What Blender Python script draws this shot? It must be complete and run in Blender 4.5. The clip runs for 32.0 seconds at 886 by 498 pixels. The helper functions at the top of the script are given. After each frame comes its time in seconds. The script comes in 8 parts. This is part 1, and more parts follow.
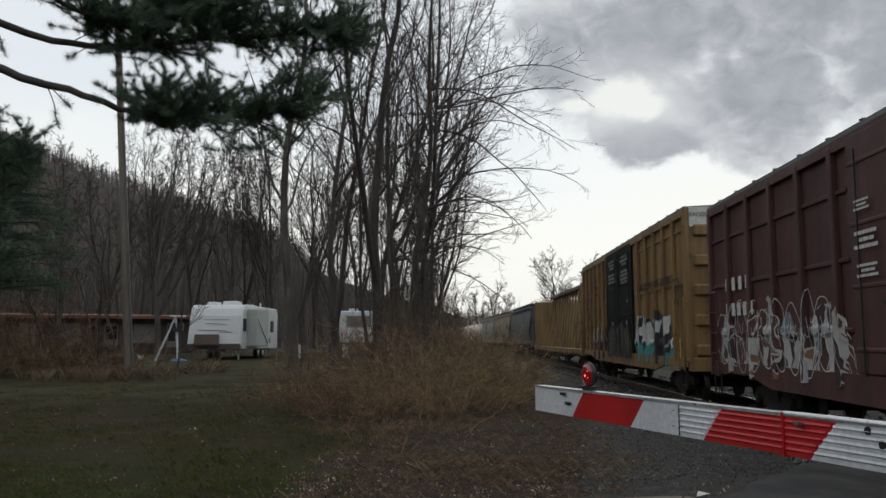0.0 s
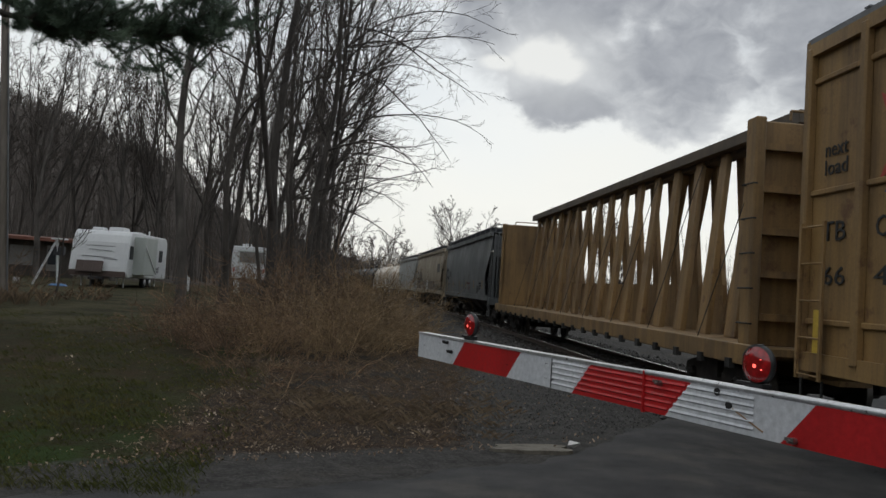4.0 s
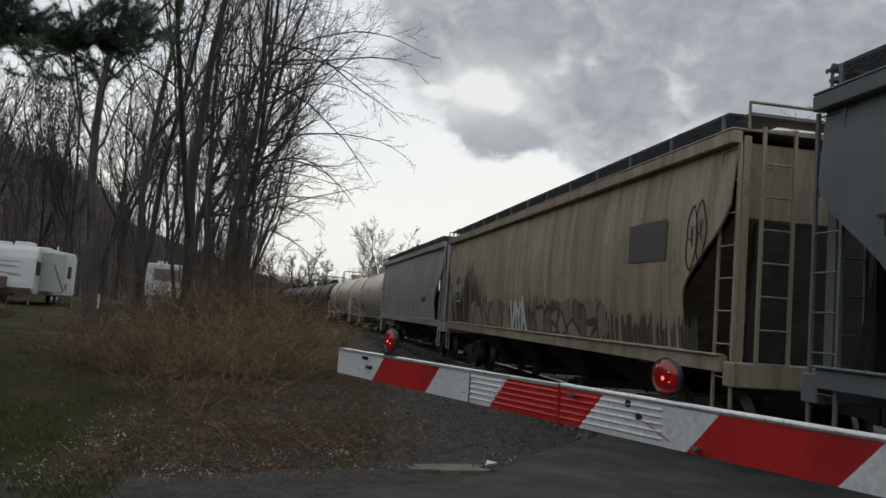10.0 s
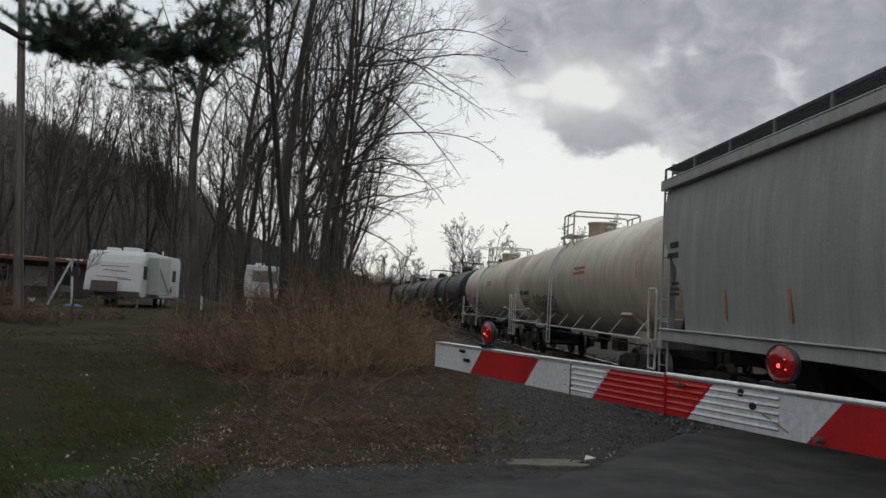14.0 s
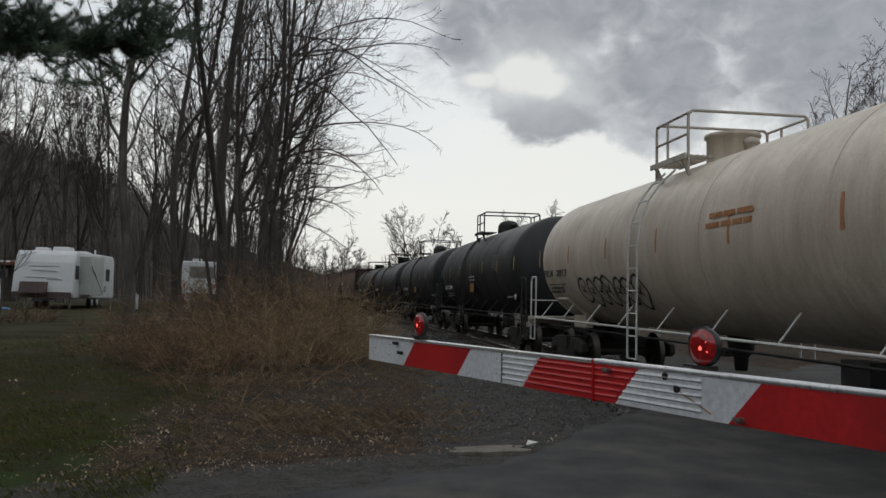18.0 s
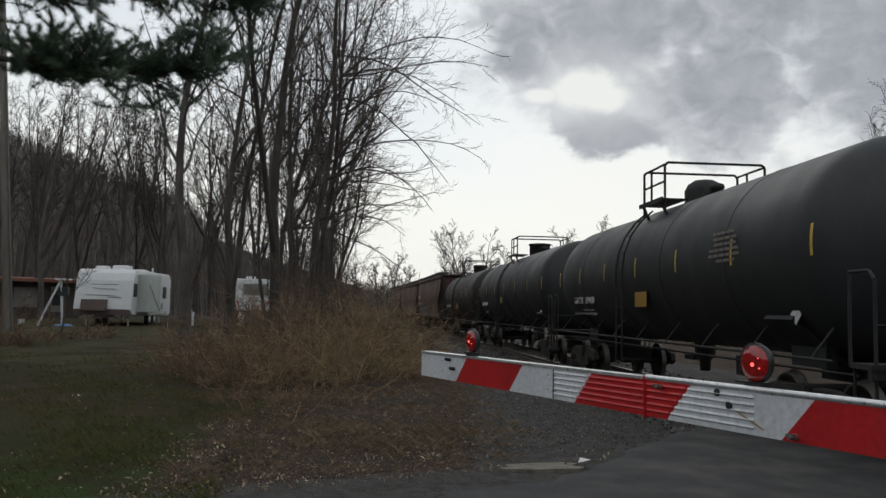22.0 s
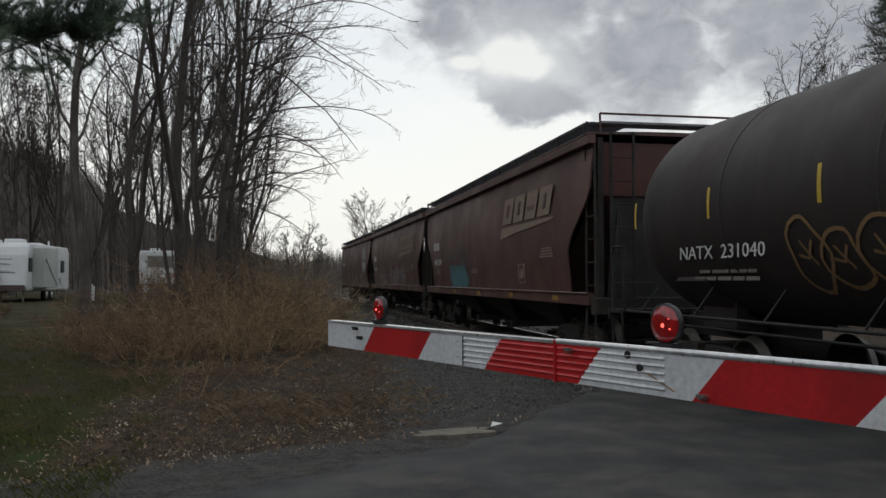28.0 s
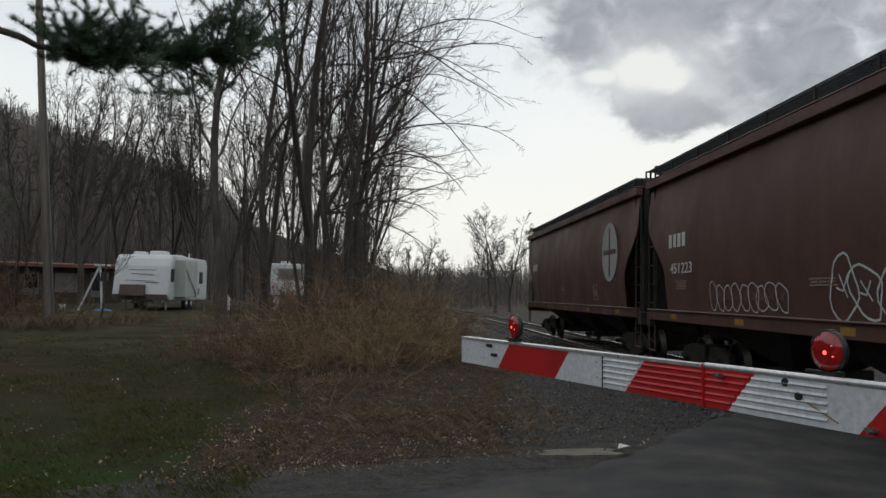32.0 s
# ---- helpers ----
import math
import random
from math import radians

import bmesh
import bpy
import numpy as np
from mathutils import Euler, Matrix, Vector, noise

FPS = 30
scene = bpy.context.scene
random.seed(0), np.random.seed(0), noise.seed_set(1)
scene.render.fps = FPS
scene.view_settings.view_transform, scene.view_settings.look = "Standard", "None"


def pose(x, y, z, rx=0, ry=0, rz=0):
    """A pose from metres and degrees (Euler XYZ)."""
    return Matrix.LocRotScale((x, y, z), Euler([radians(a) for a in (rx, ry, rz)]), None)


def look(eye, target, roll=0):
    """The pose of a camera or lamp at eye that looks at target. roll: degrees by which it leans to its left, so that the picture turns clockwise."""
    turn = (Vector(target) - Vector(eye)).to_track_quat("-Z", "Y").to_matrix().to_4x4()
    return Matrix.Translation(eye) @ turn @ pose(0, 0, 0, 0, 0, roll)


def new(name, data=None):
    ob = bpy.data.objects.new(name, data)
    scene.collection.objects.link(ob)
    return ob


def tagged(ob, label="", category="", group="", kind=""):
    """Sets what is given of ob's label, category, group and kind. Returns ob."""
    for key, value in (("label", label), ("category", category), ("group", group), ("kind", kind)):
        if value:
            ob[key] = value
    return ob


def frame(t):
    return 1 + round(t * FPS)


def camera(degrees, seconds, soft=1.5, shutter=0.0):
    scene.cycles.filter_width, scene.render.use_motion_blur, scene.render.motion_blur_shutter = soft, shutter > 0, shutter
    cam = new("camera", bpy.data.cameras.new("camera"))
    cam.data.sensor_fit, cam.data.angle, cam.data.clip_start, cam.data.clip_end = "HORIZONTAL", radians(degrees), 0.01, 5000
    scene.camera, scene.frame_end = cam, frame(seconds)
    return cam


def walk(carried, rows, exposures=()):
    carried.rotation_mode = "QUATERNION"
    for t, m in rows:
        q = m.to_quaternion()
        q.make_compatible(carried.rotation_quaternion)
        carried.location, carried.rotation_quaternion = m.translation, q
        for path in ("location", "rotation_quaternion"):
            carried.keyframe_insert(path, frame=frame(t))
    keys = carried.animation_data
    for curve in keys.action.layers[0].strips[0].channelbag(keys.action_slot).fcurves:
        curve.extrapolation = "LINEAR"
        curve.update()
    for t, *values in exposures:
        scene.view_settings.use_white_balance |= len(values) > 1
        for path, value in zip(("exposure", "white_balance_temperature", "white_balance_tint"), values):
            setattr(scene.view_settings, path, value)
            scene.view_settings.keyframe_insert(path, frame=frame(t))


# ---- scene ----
cam = camera(56.84, 32.0)
# seconds, x, y, z, yaw, pitch, roll of the hand-held camera
PATH = [
    (0, -0.035, -0.007, 1.526, 2.43, 6.50, 0.12),
    (0.5, -0.036, -0.001, 1.529, 3.76, 6.74, 0.27),
    (1, -0.026, -0.001, 1.530, 2.39, 6.47, 0.21),
    (1.5, -0.031, -0.017, 1.529, 2.03, 6.26, 0.20),
    (2, -0.030, -0.015, 1.528, 1.81, 6.00, 0.62),
    (2.5, -0.015, -0.005, 1.532, -3.16, 5.10, 0.67),
    (3, 0.024, 0.008, 1.529, -9.31, 5.26, 0.43),
    (3.5, 0.018, -0.021, 1.535, -10.35, 5.14, -1.85),
    (4, -0.011, -0.029, 1.530, -4.94, 2.90, -3.52),
    (4.5, -0.031, -0.007, 1.517, -0.59, 3.00, -2.70),
    (6.5, -0.033, -0.053, 1.513, -2.64, 4.78, -2.00),
    (7, -0.023, -0.051, 1.511, -6.01, 4.48, -2.49),
    (7.5, -0.002, -0.042, 1.507, -11.88, 4.44, -2.61),
    (8, 0.020, -0.023, 1.503, -17.23, 5.05, -2.53),
    (8.5, 0.025, -0.025, 1.502, -20.74, 5.20, -2.25),
    (9, 0.029, -0.023, 1.504, -20.41, 5.00, -1.73),
    (9.5, 0.014, -0.026, 1.504, -18.20, 4.99, -2.55),
    (10, -0.011, -0.051, 1.509, -10.48, 4.76, -4.09),
    (10.5, -0.048, -0.039, 1.502, -3.80, 3.24, -2.80),
    (11, 0.011, -0.008, 1.498, -11.58, 2.22, -3.79),
    (11.5, 0.000, -0.022, 1.500, -9.42, 4.36, -2.90),
    (12, -0.015, -0.019, 1.504, -4.58, 4.67, -2.30),
    (12.5, -0.020, -0.017, 1.503, -3.98, 4.74, -2.25),
    (13, -0.024, -0.033, 1.509, -4.51, 5.03, -2.10),
    (13.5, -0.029, -0.021, 1.490, -4.39, 4.50, -2.77),
    (15.5, 0.001, -0.019, 1.507, -1.56, 3.73, -1.41),
    (16, -0.001, 0.005, 1.504, 0.64, 3.76, -1.16),
    (16.5, 0.002, -0.001, 1.507, -0.05, 4.13, -0.95),
    (17, 0.006, -0.007, 1.502, -1.55, 4.06, -0.58),
    (17.5, 0.017, 0.005, 1.500, -5.10, 3.61, -0.61),
    (18, 0.021, 0.003, 1.503, -8.05, 3.50, -1.13),
    (18.5, 0.006, 0.002, 1.501, -3.95, 2.99, -0.69),
    (19, -0.025, -0.001, 1.502, 1.99, 3.21, -0.53),
    (19.5, -0.015, 0.006, 1.504, 2.38, 3.42, -1.28),
    (20, -0.008, 0.003, 1.505, -0.93, 3.77, -1.20),
    (20.5, 0.008, -0.018, 1.503, -7.67, 3.29, -0.92),
    (21, 0.032, -0.017, 1.498, -10.87, 2.58, -0.39),
    (21.5, 0.025, -0.051, 1.505, -9.85, 3.46, -0.37),
    (22, 0.009, -0.046, 1.504, -4.57, 4.58, -1.02),
    (22.5, -0.001, -0.064, 1.506, -2.49, 4.66, -0.82),
    (23, -0.010, -0.052, 1.505, -2.66, 4.42, -0.83),
    (23.5, -0.040, -0.024, 1.497, -6.51, 3.82, -0.90),
    (24, -0.058, 0.023, 1.496, -10.94, 3.93, -1.30),
    (24.5, -0.031, 0.044, 1.490, -1.65, 2.60, -0.67),
    (26.5, 0.018, 0.058, 1.493, -4.50, 3.93, -0.30),
    (27, 0.030, 0.062, 1.493, -9.57, 3.74, 0.18),
    (27.5, 0.040, 0.072, 1.496, -10.96, 2.73, 0.23),
    (28, 0.042, 0.059, 1.499, -10.65, 2.39, 0.18),
    (28.5, 0.048, 0.071, 1.496, -10.63, 2.31, 0.22),
    (29, 0.045, 0.077, 1.497, -10.67, 2.63, 0.16),
    (29.5, 0.043, 0.081, 1.502, -10.82, 2.57, 0.22),
    (30, 0.040, 0.068, 1.501, -11.48, 2.93, -0.08),
    (30.5, 0.042, 0.064, 1.498, -9.06, 3.26, -0.22),
    (31, 0.018, 0.061, 1.506, -3.24, 3.95, -0.39),
    (31.5, -0.003, 0.047, 1.510, -0.96, 4.38, -0.85),
    (32, -0.013, 0.064, 1.506, -2.26, 3.43, -0.86),
]
walk(cam, [(t, pose(x, y, z, 90 + pitch, roll, yaw)) for t, x, y, z, yaw, pitch, roll in PATH],
     [(0, 0.08), (2, 0.08), (4, 0.0), (7, -0.06), (10, 0.0), (11, 0.14), (12, -0.04), (13, -0.06), (17, -0.09), (18, -0.1), (19, -0.06), (20, 0.06), (22, 0.04), (25, 0.0), (28, 0.06), (30, 0.14), (31, 0.12), (32, 0.03)])

# ---- sky and sun ----
SUN_AZ, SUN_EL = 8.0, 32.0      # degrees right of the track's direction, and up, behind cloud


def N(nt, kind, **ins):
    """A node; its inputs by name (underscores for blanks) or i0, i1 for the index; other keys are attributes set by hand."""
    node = nt.nodes.new(kind)
    for key, value in ins.items():
        sock = node.inputs[int(key[1:])] if key[0] == "i" and key[1:].isdigit() else node.inputs[key.replace("_", " ")]
        if isinstance(value, bpy.types.NodeSocket):
            nt.links.new(value, sock)
        else:
            sock.default_value = value
    return node


def M(nt, op, a, b=0.0, c=0.0):
    node = nt.nodes.new("ShaderNodeMath")
    node.operation = op
    for n, value in enumerate((a, b, c)):
        if isinstance(value, bpy.types.NodeSocket):
            nt.links.new(value, node.inputs[n])
        else:
            node.inputs[n].default_value = value
    return node.outputs[0]


def mixc(nt, fac, a, b, blend="MIX"):
    node = nt.nodes.new("ShaderNodeMix")
    node.data_type, node.blend_type = "RGBA", blend
    for sock, value in ((node.inputs[0], fac), (node.inputs[6], a), (node.inputs[7], b)):
        if isinstance(value, bpy.types.NodeSocket):
            nt.links.new(value, sock)
        else:
            sock.default_value = value if not isinstance(value, tuple) or len(value) == 4 else (*value, 1)
    return node.outputs[2]


def ramp(nt, fac, *stops):
    node = nt.nodes.new("ShaderNodeValToRGB")
    els = node.color_ramp.elements
    while len(els) < len(stops):
        els.new(0.5)
    for el, (pos, col) in zip(els, stops):
        el.position = pos
        el.color = (col, col, col, 1) if not isinstance(col, tuple) else (*col, 1)
    nt.links.new(fac, node.inputs[0])
    return node.outputs[0]


def way(az, el):
    az, el = radians(az), radians(el)
    return (math.sin(az) * math.cos(el), math.cos(az) * math.cos(el), math.sin(el))


world = bpy.data.worlds.new("overcast_sky")
scene.world = world
world.use_nodes = True
nt = world.node_tree
nt.nodes.clear()
geo = N(nt, "ShaderNodeTexCoord").outputs["Generated"]
sep = N(nt, "ShaderNodeSeparateXYZ", Vector=geo)
up = M(nt, "MAXIMUM", sep.outputs[2], 0.0)
# high overcast: pale and creamy low ahead, bluer and greyer above and behind
puff = N(nt, "ShaderNodeMapping", Vector=geo, Scale=(1.0, 1.0, 2.2)).outputs[0]
big = N(nt, "ShaderNodeTexNoise", Vector=puff, Scale=3.2, Detail=5.0, Roughness=0.5).outputs[0]
base = ramp(nt, big, (0.3, (0.58, 0.605, 0.645)), (0.5, (0.78, 0.805, 0.84)), (0.7, (0.98, 1.0, 1.02)))
low = ramp(nt, sep.outputs[2], (0.0, 1.0), (0.36, 0.97), (0.55, 0.3), (0.8, 0.0))
ahead = ramp(nt, M(nt, "ADD", M(nt, "MULTIPLY", sep.outputs[1], 0.5), 0.5), (0.40, 0.0), (0.88, 1.0))
low = M(nt, "MULTIPLY", low, ahead)
pale = ramp(nt, M(nt, "ADD", sep.outputs[2], M(nt, "MULTIPLY", M(nt, "SUBTRACT", big, 0.5), 0.25)), (0.02, (0.83, 0.825, 0.81)), (0.12, (0.91, 0.895, 0.855)), (0.20, (0.88, 0.885, 0.875)), (0.30, (0.77, 0.80, 0.835)))
skyc = mixc(nt, low, base, pale)
air = nt.nodes.new("ShaderNodeTexSky")
air.sky_type, air.sun_disc = "NISHITA", False
air.sun_elevation, air.sun_rotation = radians(SUN_EL), radians(SUN_AZ)
clear = mixc(nt, 1.0, air.outputs[0], (0.10, 0.10, 0.10), "MULTIPLY")
skyc = mixc(nt, 0.06, skyc, clear)
skyc = mixc(nt, 1.0, skyc, (0.978, 1.0, 1.0), "MULTIPLY")
bg = N(nt, "ShaderNodeBackground", Color=skyc, Strength=1.0)
nt.links.new(bg.outputs[0], N(nt, "ShaderNodeOutputWorld").inputs[0])

sun = new("sun", bpy.data.lights.new("sun", "SUN"))
sun.data.energy, sun.data.angle, sun.data.color = 0.22, radians(25), (1.0, 0.95, 0.88)
sun.matrix_world = look(Vector(way(SUN_AZ, SUN_EL)) * 50, (0, 0, 0))

# ---- the drifting cloud bank ----
def cloud_material():
    """Thin cloud: seen where its ragged banks are thick, clear elsewhere; it passes on the light of the sky behind it."""
    m = bpy.data.materials.new("cloud")
    m.use_nodes = True
    t = m.node_tree
    t.nodes.clear()
    at = N(t, "ShaderNodeTexCoord").outputs["Object"]
    unit = N(t, "ShaderNodeVectorMath", i0=at)
    unit.operation = "NORMALIZE"
    q = N(t, "ShaderNodeSeparateXYZ", Vector=unit.outputs[0])
    az = M(t, "MULTIPLY", M(t, "ARCTAN2", q.outputs[0], q.outputs[1]), 57.2958)
    el = M(t, "MULTIPLY", M(t, "ARCSINE", q.outputs[2]), 57.2958)
    flat = N(t, "ShaderNodeCombineXYZ", X=az, Y=M(t, "MULTIPLY", el, 1.35)).outputs[0]
    puffs = N(t, "ShaderNodeTexNoise", Vector=flat, Scale=0.17, Detail=6.0, Roughness=0.52).outputs[0]
    wisps = N(t, "ShaderNodeTexNoise", Vector=flat, Scale=0.5, Detail=6.0, Roughness=0.55, Distortion=0.4).outputs[0]

    def oval(a, e, wide, high, soft=0.5, rag=1.0):
        x = M(t, "DIVIDE", M(t, "SUBTRACT", az, a), wide)
        y = M(t, "DIVIDE", M(t, "SUBTRACT", el, e), high)
        r = M(t, "SQRT", M(t, "ADD", M(t, "MULTIPLY", x, x), M(t, "MULTIPLY", y, y)))
        r = M(t, "ADD", r, M(t, "MULTIPLY", M(t, "SUBTRACT", puffs, 0.5), 1.5 * rag))
        r = M(t, "ADD", r, M(t, "MULTIPLY", M(t, "SUBTRACT", wisps, 0.5), 0.7 * rag))
        node = N(t, "ShaderNodeMapRange", Value=r, i1=1.0 + soft / 2, i2=1.0 - soft / 2, i3=0.0, i4=1.0)
        node.interpolation_type = "SMOOTHSTEP"
        return node.outputs[0]

    def joined(*fields):
        out = fields[0]
        for f in fields[1:]:
            out = M(t, "MAXIMUM", out, f)
        return out
    bank = joined(oval(12.0, 19.5, 6.0, 6.0, 0.7), oval(15.6, 13.8, 4.6, 2.7, 0.3, 0.8), oval(22.5, 14.6, 6.0, 4.2, 0.35, 0.8), oval(20.0, 22.0, 13.0, 7.5, 0.6), oval(35.0, 18.5, 12.0, 8.5, 0.9), oval(27.0, 30.0, 26.0, 9.0, 0.9))
    dark = joined(oval(23.0, 15.4, 4.6, 3.2, 0.9), oval(16.5, 19.8, 8.0, 2.7, 1.0), oval(15.5, 12.4, 3.6, 1.4, 0.9, 0.6), oval(28.0, 21.0, 9.0, 4.0, 1.2), oval(35.0, 17.5, 9.0, 5.5, 1.2), oval(9.0, 18.2, 2.4, 2.6, 1.1))
    gap = joined(oval(13.4, 15.6, 1.9, 1.0, 1.0, 1.9), oval(15.2, 14.9, 1.4, 0.7, 1.0, 1.9), oval(10.6, 15.2, 1.3, 0.5, 0.9, 1.2))
    rim = oval(14.2, 15.3, 4.4, 2.6, 1.5, 1.1)
    grey = ramp(t, wisps, (0.32, (0.49, 0.515, 0.545)), (0.68, (0.635, 0.655, 0.675)))
    deep = ramp(t, wisps, (0.32, (0.29, 0.308, 0.345)), (0.68, (0.385, 0.405, 0.44)))
    c = mixc(t, M(t, "MULTIPLY", dark, 0.95), grey, deep)
    c = mixc(t, M(t, "MULTIPLY", rim, 0.45), c, (0.66, 0.68, 0.69))
    c = mixc(t, M(t, "MULTIPLY", gap, 0.95), c, (0.84, 0.85, 0.83))
    mix = N(t, "ShaderNodeMixShader", i0=M(t, "MULTIPLY", bank, 0.96), i1=N(t, "ShaderNodeBsdfTransparent").outputs[0], i2=N(t, "ShaderNodeEmission", Color=c, Strength=1.0).outputs[0])
    t.links.new(mix.outputs[0], N(t, "ShaderNodeOutputMaterial").inputs[0])
    return m


def cloud_bank():
    """A shell of sky ahead on which the clouds drift with the wind."""
    R = 2400.0
    vs = []
    azs, els = np.linspace(-14, 76, 46), np.linspace(4, 46, 22)
    for e in els:
        for a in azs:
            d = way(a, e)
            vs.append((d[0] * R, d[1] * R, d[2] * R))
    n = len(azs)
    me = bpy.data.meshes.new("cloud_bank")
    me.from_pydata(vs, [], [(i * n + k, i * n + k + 1, (i + 1) * n + k + 1, (i + 1) * n + k) for i in range(len(els) - 1) for k in range(n - 1)])
    me.polygons.foreach_set("use_smooth", [True] * len(me.polygons))
    me.materials.append(cloud_material())
    return tagged(new("backdrop", me), "grey and white broken clouds drifting over a pale sky", "clouds", kind="structure")


CLOUDS = cloud_bank()

# ---- materials ----
def material(name, rough=0.7, metal=0.0):
    m = bpy.data.materials.new(name)
    m.use_nodes = True
    t = m.node_tree
    return m, t, t.nodes["Principled BSDF"], rough, metal


def surface(name, stops, scale=6.0, rough=0.7, metal=0.0, grain=40.0, bump=0.25, dist=0.01, stain=None, stain_scale=0.8, stretch=(1, 1, 1), vary=0.0, spec=0.4, stain_stops=(0.5, 0.68)):
    """A weathered surface: colours by a coarse noise, a fine grain with relief, stains of another colour."""
    m = bpy.data.materials.new(name)
    m.use_nodes = True
    t = m.node_tree
    b = t.nodes["Principled BSDF"]
    at = N(t, "ShaderNodeTexCoord").outputs["Object"]
    at = N(t, "ShaderNodeMapping", Vector=at, Scale=stretch).outputs[0]
    n1 = N(t, "ShaderNodeTexNoise", Vector=at, Scale=scale, Detail=6.0, Roughness=0.6).outputs[0]
    n2 = N(t, "ShaderNodeTexNoise", Vector=at, Scale=grain, Detail=4.0, Roughness=0.6).outputs[0]
    k = len(stops) - 1
    c = ramp(t, n1, *[(0.3 + 0.4 * i / k, s) for i, s in enumerate(stops)])
    c = mixc(t, 0.35, c, ramp(t, n2, (0.3, 0.45), (0.7, 1.35)), "MULTIPLY")
    if stain:
        n3 = N(t, "ShaderNodeTexNoise", Vector=at, Scale=stain_scale, Detail=8.0, Roughness=0.65).outputs[0]
        c = mixc(t, ramp(t, n3, (stain_stops[0], 0.0), (stain_stops[1], 0.85)), c, stain)
    if vary:
        rnd = N(t, "ShaderNodeObjectInfo").outputs["Random"]
        isl = N(t, "ShaderNodeNewGeometry").outputs["Random Per Island"]
        c = mixc(t, 1.0, c, ramp(t, M(t, "FRACT", M(t, "ADD", rnd, isl)), (0.0, 1 - vary), (1.0, 1 + vary)), "MULTIPLY")
    t.links.new(c, b.inputs["Base Color"])
    t.links.new(ramp(t, n2, (0.25, max(0.0, rough - 0.12)), (0.75, min(1.0, rough + 0.12))), b.inputs["Roughness"])
    b.inputs["Metallic"].default_value = metal
    b.inputs["Specular IOR Level"].default_value = spec
    if bump:
        bp = N(t, "ShaderNodeBump", Strength=bump, Distance=dist, Height=n2)
        t.links.new(bp.outputs[0], b.inputs["Normal"])
    return m


def streaked(name, paint, grime, amount=0.5, rough=0.55, second=None, rust=None, metal=0.0, spec=0.4):
    """Car paint of rolling stock: faded in patches, dirt run down in streaks, rust where it is given."""
    m = bpy.data.materials.new(name)
    m.use_nodes = True
    t = m.node_tree
    b = t.nodes["Principled BSDF"]
    at = N(t, "ShaderNodeTexCoord").outputs["Object"]
    runs = N(t, "ShaderNodeTexNoise", Vector=N(t, "ShaderNodeMapping", Vector=at, Scale=(2.2, 2.2, 0.16)).outputs[0], Scale=1.6, Detail=8.0, Roughness=0.7).outputs[0]
    patch = N(t, "ShaderNodeTexNoise", Vector=at, Scale=0.7, Detail=6.0, Roughness=0.6).outputs[0]
    grain = N(t, "ShaderNodeTexNoise", Vector=at, Scale=28.0, Detail=5.0, Roughness=0.65).outputs[0]
    c = mixc(t, ramp(t, patch, (0.35, 0.0), (0.7, 1.0)), paint, second or tuple(0.75 * v + 0.05 for v in paint))
    c = mixc(t, M(t, "MULTIPLY", ramp(t, runs, (0.42, 0.0), (0.68, 1.0)), amount), c, grime)
    if rust:
        spots = N(t, "ShaderNodeTexNoise", Vector=at, Scale=2.6, Detail=9.0, Roughness=0.75).outputs[0]
        c = mixc(t, ramp(t, spots, (0.56, 0.0), (0.66, 0.8)), c, rust)
    c = mixc(t, 0.25, c, ramp(t, grain, (0.3, 0.5), (0.7, 1.3)), "MULTIPLY")
    t.links.new(c, b.inputs["Base Color"])
    t.links.new(ramp(t, patch, (0.3, rough - 0.1), (0.7, min(1.0, rough + 0.15))), b.inputs["Roughness"])
    b.inputs["Metallic"].default_value = metal
    b.inputs["Specular IOR Level"].default_value = spec
    wob = N(t, "ShaderNodeTexNoise", Vector=at, Scale=0.9, Detail=2.0).outputs[0]
    bp = N(t, "ShaderNodeBump", Strength=0.2, Distance=0.05, Height=wob)
    bp2 = N(t, "ShaderNodeBump", Strength=0.12, Distance=0.004, Height=grain, Normal=bp.outputs[0])
    t.links.new(bp2.outputs[0], b.inputs["Normal"])
    return m


def plain(name, col, rough=0.5, metal=0.0, glow=0.0, spec=0.5):
    m = bpy.data.materials.new(name)
    m.use_nodes = True
    b = m.node_tree.nodes["Principled BSDF"]
    t = m.node_tree
    at = N(t, "ShaderNodeTexCoord").outputs["Object"]
    n = N(t, "ShaderNodeTexNoise", Vector=at, Scale=14.0, Detail=5.0, Roughness=0.65).outputs[0]
    c = mixc(t, 1.0, (*col, 1), ramp(t, n, (0.3, 0.75), (0.7, 1.1)), "MULTIPLY")
    t.links.new(c, b.inputs["Base Color"])
    b.inputs["Roughness"].default_value, b.inputs["Metallic"].default_value = rough, metal
    b.inputs["Specular IOR Level"].default_value = spec
    if glow:
        b.inputs["Emission Color"].default_value = (*col, 1)
        b.inputs["Emission Strength"].default_value = glow
    return m


